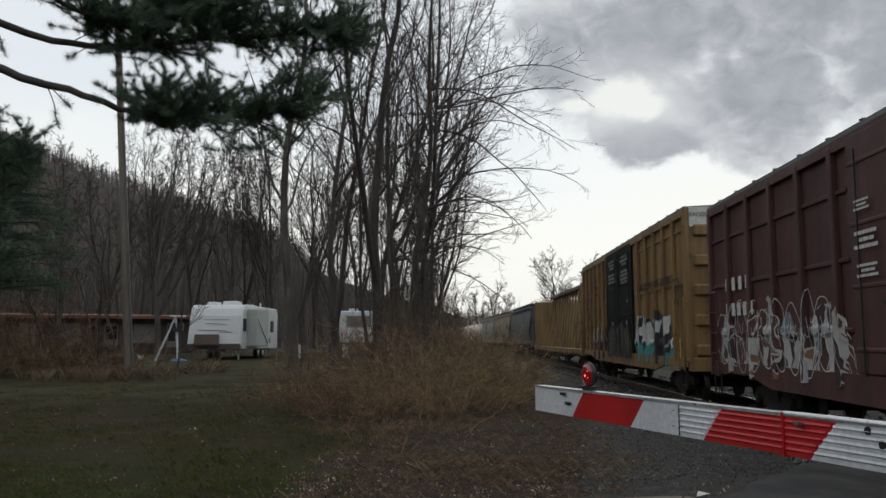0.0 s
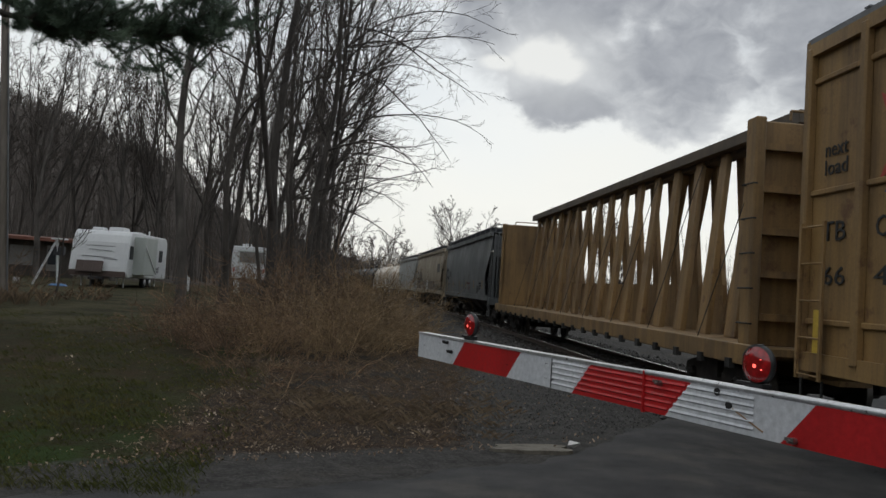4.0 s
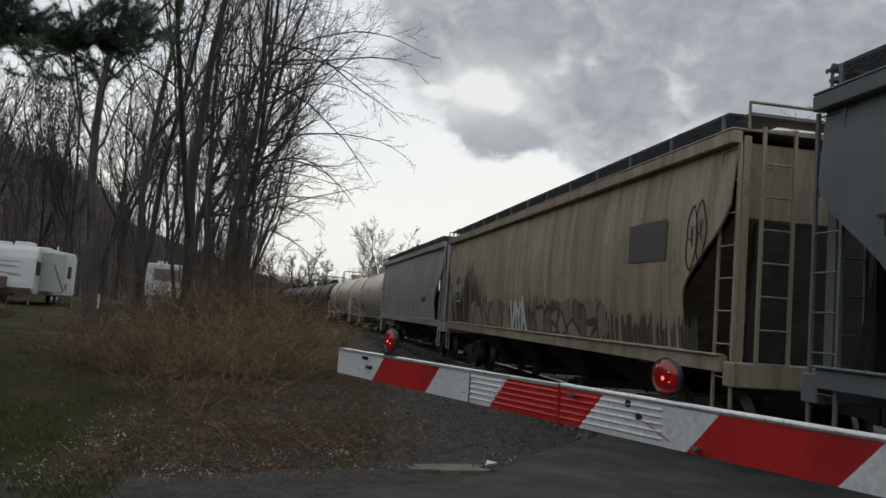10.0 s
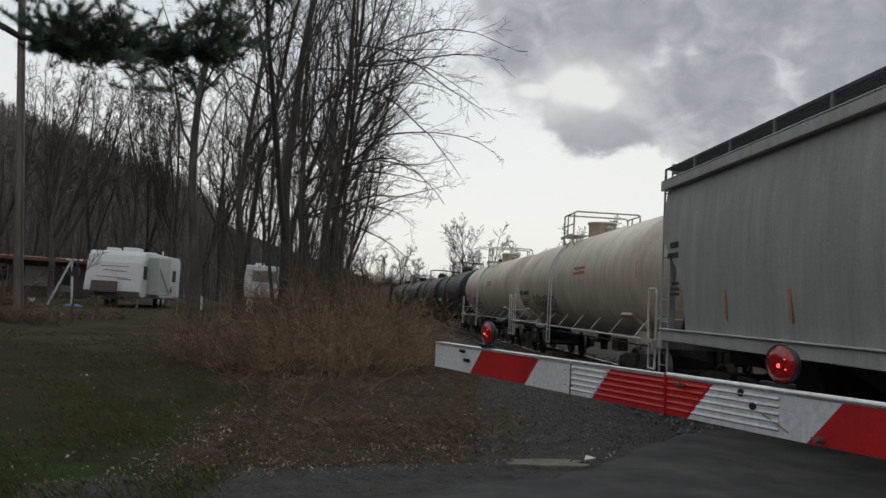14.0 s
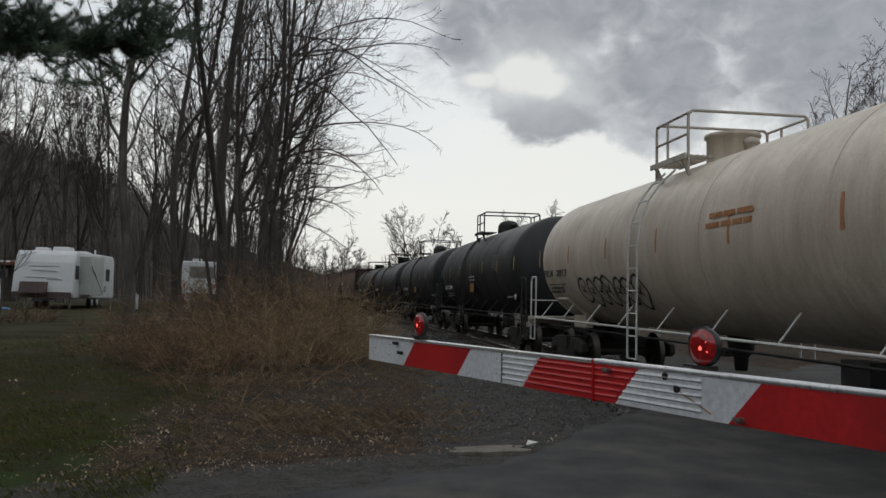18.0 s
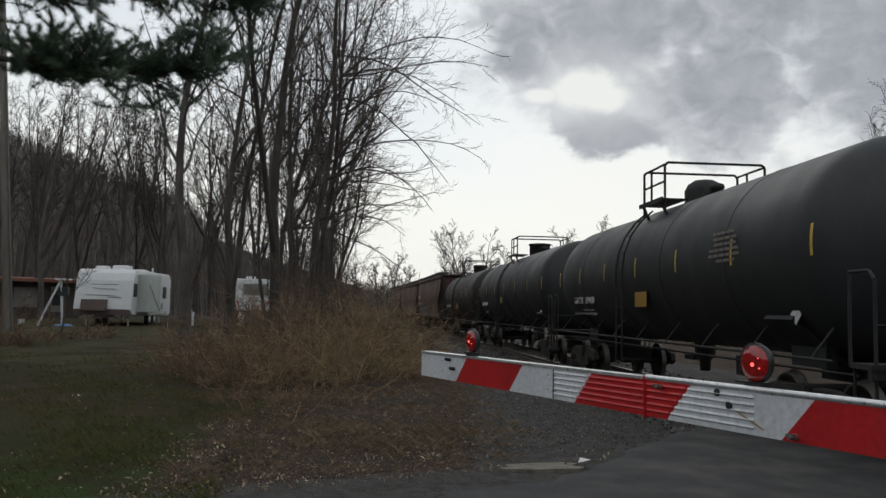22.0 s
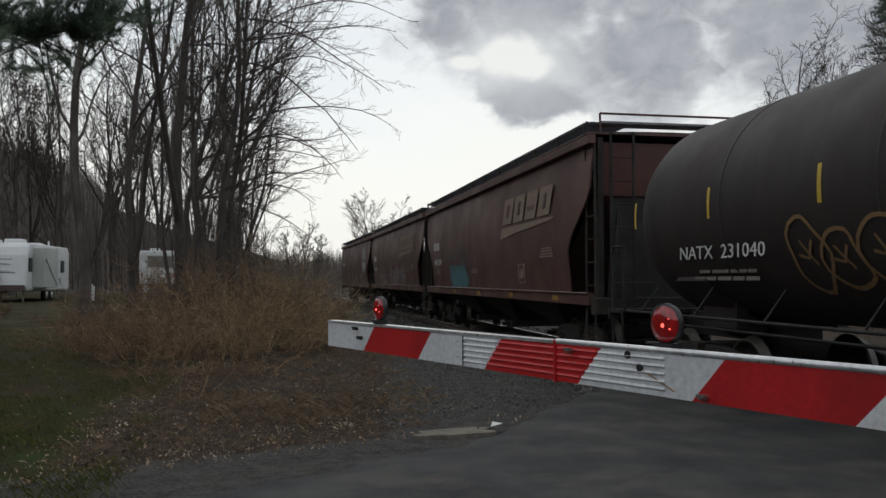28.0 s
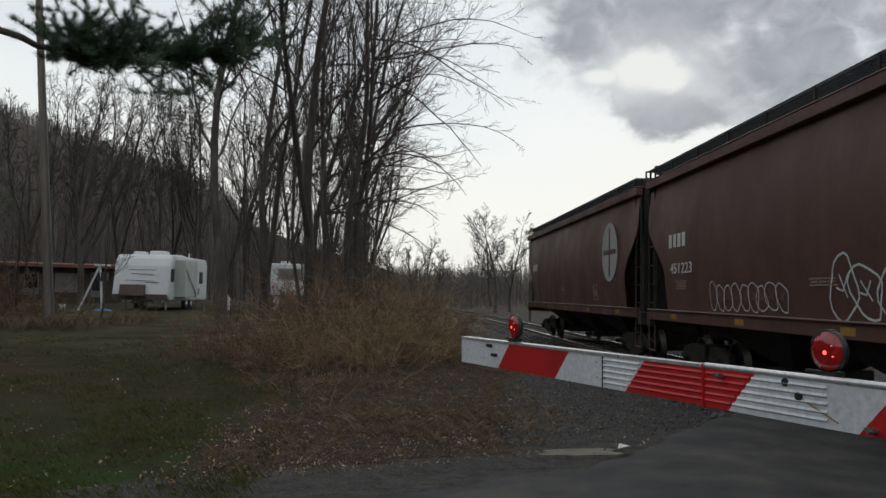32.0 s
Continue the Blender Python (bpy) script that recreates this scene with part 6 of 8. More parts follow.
# light grey hopper
stencil(h3, hx(2.8), 7.4, 2.9, 2, 0.5, 0.10, letter_black)
stencil(h3, hx(2.2), 7.3, 2.2, 3, 0.5, 0.05, letter_black)
for y in (5.2, 3.2, 1.1, -1.2, -3.4):
    side_plate(h3, "reflector", [(y + 0.03, 2.05), (y - 0.04, 2.05), (y - 0.1, 1.6), (y - 0.03, 1.6)], rust_orange, hx(1.85), "slanted rust-coloured strip")
stencil(h3, hx(2.1), -4.9, 2.2, 4, 0.7, 0.03, letter_black)

# cream tanks
for root, fx, num in ((t1, tx1, "TILX  400784"), (t2, tx2, "TILX  2013")):
    mark(root, num, 7.0, 5.1, 2.12, 0.22, letter_black, fx(2.2) - 0.012)
    stencil(root, fx(1.9) - 0.012, 6.0, 1.95, 3, 1.2, 0.05, letter_black)
    scrawl(root, "graffiti", 41 + int(root is t2), 0, 0.9, 4.4, 1.5, 2.1, (paint_dark, paint_dark), "dark scribbled tags", 7, 0.024, side=lambda z: tx1(z) - 0.008, style="loop")
    stencil(root, tx1(2.75) - 0.012, -2.5, 2.8, 2, 1.6, 0.07, rust_orange)

# black tanks
for root, fx, num, y0, y1 in ((t3, tx3, "GATX  28894", 6.25, 4.4), (t4, tx4, "GATX  59408", 5.5, 3.5), (t6, tx6, "NATX  231040", 5.4, 3.35)):
    mark(root, num, y0, y1, 1.88, 0.25, letter_white, fx(1.98) - 0.014)
    stencil(root, fx(1.7) - 0.012, (y0 + y1) / 2, 1.72, 2, 1.6, 0.05, paint_grey)
    side_plate(root, "placard", [(0.1, 1.78), (-0.62, 1.78), (-0.62, 2.08), (0.1, 2.08)], faded_yellow, fx(2.1) - 0.02, "yellow emergency placard")
    stencil(root, fx(2.7) - 0.012, -4.4, 2.9, 6, 1.0, 0.045, paint_grey)
mark(t3, "FIBER GLASS INSULATION", 0.25, -0.8, 2.28, 0.10, letter_dull, tx3(2.32) - 0.014)
mark(t3, "DO NOT EXCEED 400 F", 0.25, -0.8, 2.16, 0.10, letter_dull, tx3(2.2) - 0.014)
stencil(t5, tx5(2.0) - 0.012, 5.6, 2.0, 1, 1.6, 0.17, letter_white)
side_plate(t5, "placard", [(1.1, 2.0), (0.55, 2.0), (0.55, 2.35), (1.1, 2.35)], sign_yellow, tx5(2.1) - 0.02, "small yellow placard")
scrawl(t6, "graffiti", 51, 0, -0.4, 2.9, 1.45, 2.25, (paint_gold, paint_gold), "brown outlined spray-painted letters", 6, 0.022, side=lambda z: tx6(z) - 0.008, style="loop")
for root, fx in ((t3, tx3), (t4, tx4), (t5, tx5)):
    side_plate(root, "hazard_diamond", [(-6.0, 1.52), (-5.86, 1.66), (-6.0, 1.80), (-6.14, 1.66)], letter_white, fx(1.62) - 0.05, "white diamond placard holder")


def slanted_emblem(root, fx):
    """Four slanted blocks over a pointed swoosh, where the maker's lettering stands."""
    y = -2.55
    for k in range(4):
        a, c = y - 0.92 * k, y - 0.92 * k - 0.78
        o = [(a, 2.92), (c, 2.92), (c - 0.28, 3.5), (a - 0.28, 3.5)]
        side_plate(root, "emblem_block", o, logo_pale, -1.630, "faded cream emblem block")
        side_plate(root, "emblem_gap", [(a - 0.36, 3.06), (c + 0.22, 3.06), (c + 0.08, 3.36), (a - 0.5, 3.36)] if k != 2 else [(a - 0.2, 3.1), (c + 0.1, 3.1), (c + 0.05, 3.2), (a - 0.25, 3.2)], hop_brown, -1.637)
    side_plate(root, "emblem_swoosh", [(-2.35, 2.58), (-3.4, 2.66), (-6.2, 2.80), (-6.4, 2.86), (-2.5, 2.84)], logo_pale, -1.630, "faded cream pointed stripe")


for root, fx, num in ((h4, sx4, "451334"), (h5, sx5, "451223"), (h6, sx6, "")):
    b = Build()
    for j in range(4):
        b.box((hx(2.74), 6.55 - j * 0.26, 2.74), (0.006, 0.17, 0.26))
    part("owner_block", b, letter_white, root, "white owner's mark as plain blocks")
    if num:
        mark(root, num, 6.6, 5.35, 2.1, 0.29, letter_white, hx(2.25))
    stencil(root, hx(1.8), 6.0, 1.95, 4, 0.6, 0.025, logo_pale)
    stencil(root, hx(2.15), -5.9, 2.25, 4, 0.8, 0.03, logo_pale)
    stencil(root, hx(1.8), 0.6, 1.9, 3, 0.8, 0.022, logo_pale)
    part("data_panel", Build().box((-1.606, -4.0, 1.95), (0.02, 0.46, 0.03)).box((-1.568, -4.0, 1.55), (0.02, 0.46, 0.03)).bar((-1.566, -3.78, 1.54), (-1.605, -3.78, 1.96), 0.03, 0.02).bar((-1.566, -4.22, 1.54), (-1.605, -4.22, 1.96), 0.03, 0.02).box((-1.590, -4.05, 1.74), (0.02, 0.2, 0.2)), logo_pale, root)
    L = 16.6
    for k in range(5):
        y = -6.4 + k * 3.2
        part("sill_reflector", Build().box((-1.613, y, 1.26), (0.006, 0.34, 0.10)), faded_yellow, root, "small yellow sill reflector")
slanted_emblem(h4, sx4)
slanted_emblem(h5, sx5)
ring = [(-5.72 + 0.78 * math.cos(k * math.pi / 16), 2.78 + 0.76 * math.sin(k * math.pi / 16)) for k in range(32)]
em = side_plate(h6, "round_emblem", ring, letter_dull, -1.632, "faded cream round emblem with a cross")
side_plate(em, "cross", [(-5.66, 2.15), (-5.78, 2.15), (-5.78, 3.42), (-5.66, 3.42)], hop_brown, -1.638)
side_plate(em, "cross", [(-5.1, 2.72), (-6.34, 2.72), (-6.34, 2.84), (-5.1, 2.84)], hop_brown, -1.640)
scrawl(h4, "graffiti", 61, 0, 1.6, 3.9, 1.42, 1.85, (paint_teal, paint_teal), "pale teal fill of a spray-painted tag", 3, 0.2, side=lambda z: sx4(z) - 0.006)
scrawl(h4, "graffiti", 62, 0, 1.3, 4.1, 1.42, 2.5, (paint_teal, paint_teal), "teal outlined spray-painted tag", 3, 0.017, side=lambda z: sx4(z) - 0.010, style="loop")
scrawl(h5, "graffiti", 63, 0, -3.6, 0.5, 1.38, 2.15, (paint_white, paint_white), "white outlined bubble letters", 7, 0.015, side=lambda z: sx5(z) - 0.006, style="loop")
scrawl(h5, "graffiti", 64, 0, 1.6, 4.6, 1.42, 1.9, (paint_grey, paint_white), "thin pale tags", 9, 0.009, side=lambda z: sx5(z) - 0.006, style="loop")
scrawl(h6, "graffiti", 65, 0, -3.0, 1.0, 1.42, 1.8, (paint_grey, paint_grey), "thin pale tags", 6, 0.008, side=lambda z: sx6(z) - 0.006, style="loop")

# ---- trees and brush ----
def branch_path(rnd, p, d, length, n, wander, lift):
    pts = [p.copy()]
    d = d.normalized()
    for k in range(n):
        d = (d + Vector((rnd.gauss(0, wander), rnd.gauss(0, wander), rnd.gauss(0, wander) + lift))).normalized()
        p = p + d * (length / n)
        pts.append(p.copy())
    return pts


def sweep(b, pts, r0, r1, n):
    """A tapering limb through the points, its rings shared between the pieces."""
    m = len(pts)
    vs = []
    for k, p in enumerate(pts):
        d = (pts[min(k + 1, m - 1)] - pts[max(k - 1, 0)]).normalized()
        a = d.orthogonal().normalized() if k == 0 else (a - d * a.dot(d)).normalized()
        c = d.cross(a)
        r = r0[k] if isinstance(r0, list) else r0 + (r1 - r0) * k / (m - 1)
        for j in range(n):
            w = 2 * math.pi * j / n
            q = p + (a * math.cos(w) + c * math.sin(w)) * r
            vs.append((q.x, q.y, q.z))
    b.add(vs, [(k * n + j, k * n + (j + 1) % n, (k + 1) * n + (j + 1) % n, (k + 1) * n + j) for k in range(m - 1) for j in range(n)], 0, n > 3)


def bare_tree(seed, x, y, h, r, lean=(0.0, 0.0), reach=0.36, bias=(0.0, 0.0), dense=1.0, label="bare leafless deciduous tree", first=0.25, name="bare_tree", group="bare trees by the track", tip=0.003, arms=0, rise=(0.4, 0.95), forks=0):
    """Trunk, boughs that leave it steeply and bend up to the light, fine twigs; arms are long boughs that arch out over the track."""
    rnd = random.Random(seed)
    z = ground_at(x, y) - 0.1
    tip = max(tip, (0.00015 if math.hypot(x, y) < 80 else 0.00016) * math.hypot(x, y))
    root = thing(name, pose(x, y, z), label, "tree", group)
    stem, limbs, twigs = Build(), Build(), Build()
    trunk = branch_path(rnd, Vector((0, 0, 0)), Vector((lean[0], lean[1], 1)), h, 12, 0.075, 0.05)
    flare = [Vector((0, 0, -0.15)), Vector((0, 0, 0.12)), *trunk[1:]]
    m = len(flare)
    sweep(stem, flare, [r * 1.45, r * 1.12] + [r * (0.92 - 0.78 * k / (m - 3)) for k in range(m - 2)], 0, 8)

    def split(pts, r0, r1, length, level):
        count = {1: int(15 * dense), 2: 8, 3: 6}[level]
        for k in range(count):
            u = (first if level == 1 else 0.22) + (0.98 - (first if level == 1 else 0.22)) * (k + rnd.random() * 0.9) / count
            f = u * (len(pts) - 1)
            i = min(int(f), len(pts) - 2)
            p = pts[i].lerp(pts[i + 1], f - i)
            d = (pts[i + 1] - pts[i]).normalized()
            az = rnd.uniform(0, 2 * math.pi)
            side = Vector((math.cos(az) + bias[0], math.sin(az) + bias[1], 0))
            side = (side - d * side.dot(d)).normalized()
            tilt = rnd.uniform(*rise) if level == 1 else rnd.uniform(0.4, 1.1)
            way_ = d * math.cos(tilt) + side * math.sin(tilt)
            ln = length * rnd.uniform(0.6, 1.15) * (1.1 - 0.62 * u if level == 1 else 1 - 0.45 * u)
            if level == 1 and side.x * bias[0] + side.y * bias[1] > 0.15:
                ln *= 1.15
            rr = max(tip * 1.2, (r0 + (r1 - r0) * u) * (0.42 if level == 1 else 0.5))
            q = branch_path(rnd, p, way_, ln, 7 if level == 1 else 5 if level == 2 else 3, 0.13 if level == 1 else 0.17, 0.085 if level == 1 else 0.05 if level == 2 else 0.0)
            grow(q, rr, ln, level)

    def grow(q, rr, ln, level):
        if level == 1:
            sweep(limbs, q, rr, max(tip * 1.6, rr * 0.22), 5)
        else:
            sweep(twigs, q, rr, max(tip, rr * 0.35), 3)
        if level < 3:
            split(q, rr, rr * 0.25, ln * (0.46 if level == 1 else 0.5), level + 1)

    # a second leader from low down, where the tree forks
    for k in range(forks):
        i = rnd.randint(2, 4)
        az = rnd.uniform(0, 6.28)
        q = branch_path(rnd, trunk[i], Vector((0.45 * math.cos(az), 0.45 * math.sin(az), 1)), h * (1 - i / 12) * 0.92, 9, 0.07, 0.07)
        sweep(limbs, q, r * 0.6, r * 0.1, 6)
        split(q, r * 0.6, r * 0.1, h * reach * 0.7, 1)
    split(trunk, r, r * 0.16, h * reach, 1)
    for k in range(arms):
        i = rnd.randint(3, 7)
        ln = rnd.uniform(3.4, 6.2)
        q = branch_path(rnd, trunk[i], Vector((1.0, rnd.gauss(-0.15, 0.3), rnd.uniform(0.3, 0.8))), ln, 9, 0.12, -0.075)
        grow(q, r * 0.3, ln * 0.75, 1)
    part("trunk", stem, bark, root)
    tagged(part("bough", limbs, bark, root, "dark spreading boughs"), kind="stuff")
    tagged(part("crown", twigs, twig, root, "fine bare twigs"), kind="stuff")
    return root


trees = random.Random(17)
# along the left of the track: the thick stems that stand out, then the thinner ones behind
for k, (x, y, h, r, lean, bias) in enumerate([
        (-5.9, 26.0, 19, 0.17, (-0.07, 0), (0, 0)), (-5.0, 28.5, 18, 0.13, (0.02, 0), (0.1, 0)), (-5.6, 31.0, 18, 0.13, (0.0, 0), (0, 0)),
        (-3.5, 27.5, 19, 0.20, (0.0, 0), (0.1, 0)), (-2.6, 28.8, 18, 0.14, (0.0, 0), (0.1, -0.1)), (-3.2, 33.0, 18, 0.15, (0.0, 0), (0.15, 0)),
        (-2.0, 30.5, 17, 0.12, (0.0, 0), (0.1, 0)), (-2.8, 37.5, 18, 0.16, (0.0, 0), (0.1, 0)), (-4.4, 35.0, 18, 0.15, (0, 0), (0.2, 0)),
        (-2.6, 43.0, 18, 0.18, (0.01, 0), (0.2, 0)), (-3.6, 47.0, 19, 0.2, (0, 0), (0.2, 0)), (-3.0, 52.0, 18, 0.17, (0.0, 0), (0.2, 0)),
        (-3.0, 62.0, 18, 0.2, (0.0, 0), (0.2, 0)), (-4.2, 74.0, 18, 0.2, (0, 0), (0.2, 0)), (-4.2, 90.0, 18, 0.22, (0, 0), (0.4, 0))]):
    bare_tree(100 + k, x, y, h, r, lean, 0.37 if y < 40 else 0.34, bias, 1.0 if y < 40 else 0.9, arms=7 if x > -3.3 and y < 34 else 2 if x > -3.3 and y < 40 else 0, forks=k % 2)
for k in range(10):
    y = trees.uniform(28, 64)
    x = trees.uniform(-9.0, -2.6) - 0.02 * y
    x += 1.6 if -1.3 < x + 0.15 * y < 0.8 and y < 54 else 0.0
    bare_tree(200 + k, x, y, trees.uniform(12, 17), trees.uniform(0.06, 0.10), (trees.uniform(-0.12, 0.14), 0), 0.38, (0.3, 0), 0.8, "slender bare young tree", 0.35)
# low growth round their feet
for k in range(22):
    y = trees.uniform(22, 46)
    x = trees.uniform(-6.5, -0.6) - 0.01 * y
    x += 2.4 if -1.4 < x + 0.15 * y < 0.9 else 0.0
    bare_tree(250 + k, x, y, trees.uniform(3.0, 7.0), trees.uniform(0.022, 0.04), (trees.uniform(-0.3, 0.3), trees.uniform(-0.2, 0.2)), 0.5, (0, 0), 0.5, "thin leafless undergrowth stem", 0.12, "sapling", "undergrowth below the trees")
# behind the trailers
for k, (x, y, h, r) in enumerate([(-20.5, 52, 15, 0.2), (-17.5, 57, 15, 0.2), (-16.0, 60, 14, 0.17), (-13.5, 58, 16, 0.18), (-11.0, 61, 15, 0.16), (-23.5, 58, 15, 0.2), (-26, 50, 13, 0.17), (-9.0, 63, 16, 0.18), (-28.5, 60, 15, 0.2), (-19, 66, 17, 0.18), (-14, 70, 18, 0.2), (-7, 72, 17, 0.2), (-22, 63, 17, 0.16), (-25.5, 66, 17, 0.16), (-16.5, 65, 18, 0.16), (-11.5, 67, 18, 0.16)]):
    bare_tree(300 + k, x, y, h, r, (trees.uniform(-0.06, 0.06), 0), 0.40, (0, 0), 0.9, "bare forked tree behind the parked trailers", 0.2, rise=(0.25, 0.6), forks=2)
# thin saplings near the pole
for k, (x, y, h) in enumerate([(-13.6, 29, 6.5), (-14.6, 31, 7), (-16.0, 30, 6), (-15.2, 34, 8), (-17.5, 33, 7), (-12.6, 34, 6)]):
    bare_tree(400 + k, x, y, h, 0.05, (trees.uniform(-0.15, 0.15), 0), 0.42, (0, 0), 0.6, "thin pale sapling with tangled twigs", 0.15, "sapling", "saplings by the pole")
# far side of the track
for k, (x, y, h, r) in enumerate([(17.8, 26.5, 6.6, 0.09), (18.8, 26.0, 7.6, 0.11), (19.8, 25.2, 9.4, 0.12), (17.9, 29.0, 7.0, 0.08), (21.4, 30, 12.5, 0.11), (21.0, 24.0, 12.5, 0.12), (20.4, 31, 9.8, 0.1), (20.4, 27.5, 10.0, 0.1), (19.2, 27.2, 8.2, 0.1), (26, 30, 13, 0.14)]):
    bare_tree(500 + k, x, y, h * 0.86, r, (trees.uniform(-0.1, 0.1), 0), 0.46, (0, 0), 1.5, "bare tree beyond the railway", 0.25, group="bare trees beyond the track", forks=1)
# where the line bends away
for k, (x, y, h, r) in enumerate([(9.5, 92, 10.5, 0.2), (11.5, 95, 10, 0.17), (13.6, 139, 15, 0.24), (2.5, 150, 11, 0.2), (5.0, 158, 10, 0.2), (0.0, 160, 10, 0.2), (20.5, 135, 11, 0.2), (-3.5, 165, 10, 0.2), (22, 110, 9, 0.16), (27, 120, 10, 0.17), (16, 70, 8, 0.14), (20, 62, 8.5, 0.14), (24, 80, 9, 0.15)]):
    bare_tree(600 + k, x, y, h, r, (0, 0), 0.5, (0, 0), 1.1, "distant bare tree at the bend of the line", 0.2, group="distant bare trees")


def conifer(seed, x, y, h, wide, label, bare=0.12, power=0.8):
    """A dark evergreen: whorls of drooping boughs set with needle sprays."""
    rnd = random.Random(seed)
    z = ground_at(x, y) - 0.1
    root = thing("evergreen_tree", pose(x, y, z), label, "tree", "evergreen trees")
    limbs, leaf = Build(), Build()
    sweep(limbs, branch_path(rnd, Vector((0, 0, 0)), Vector((0, 0, 1)), h, 8, 0.02, 0.05), 0.018 * h, 0.02, 7)
    levels = int(h * 2.6)
    for k in range(levels):
        u = k / levels
        zz = h * (bare + (0.98 - bare) * u)
        ln = wide * (1 - u) ** power + 0.25
        for j in range(6):
            a = rnd.uniform(0, 6.28)
            q = branch_path(rnd, Vector((0, 0, zz)), Vector((math.cos(a), math.sin(a), 0.25)), ln * rnd.uniform(0.65, 1.1), 4, 0.08, -0.09)
            sweep(limbs, q, 0.025, 0.006, 3)
            for i in range(len(q) - 1):
                for w in range(5):
                    p = q[i].lerp(q[i + 1], rnd.random())
                    spray(leaf, rnd, p, (q[i + 1] - q[i]).normalized(), rnd.uniform(0.25, 0.42), 14)
    part("trunk", limbs, bark, root)
    part("crown", leaf, needles, root, "dense dark green needles")


def spray(b, rnd, p, d, size, count, thin=0.0):
    vs, fs = [], []
    for k in range(count):
        w = (d * rnd.uniform(0.1, 1.0) + Vector((rnd.gauss(0, 1), rnd.gauss(0, 1), rnd.gauss(0, 0.8)))).normalized() * size * rnd.uniform(0.6, 1.1)
        s = w.orthogonal().normalized() * (thin or size * 0.022)
        n = len(vs)
        vs += [tuple(p - s), tuple(p + s), tuple(p + w)]
        fs.append((n, n + 1, n + 2))
    b.add(vs, fs)


conifer(1, -16.3, 27.0, 8.7, 3.0, "dense dark evergreen at the wood's edge", 0.36, 0.42)
conifer(4, -19.4, 28.5, 9.8, 3.2, "dense dark evergreen at the wood's edge", 0.3, 0.5)
conifer(2, 21.7, 26.0, 12.6, 3.4, "dark evergreen beyond the railway")
conifer(3, 25.0, 23.0, 14.0, 2.8, "dark evergreen beyond the railway")


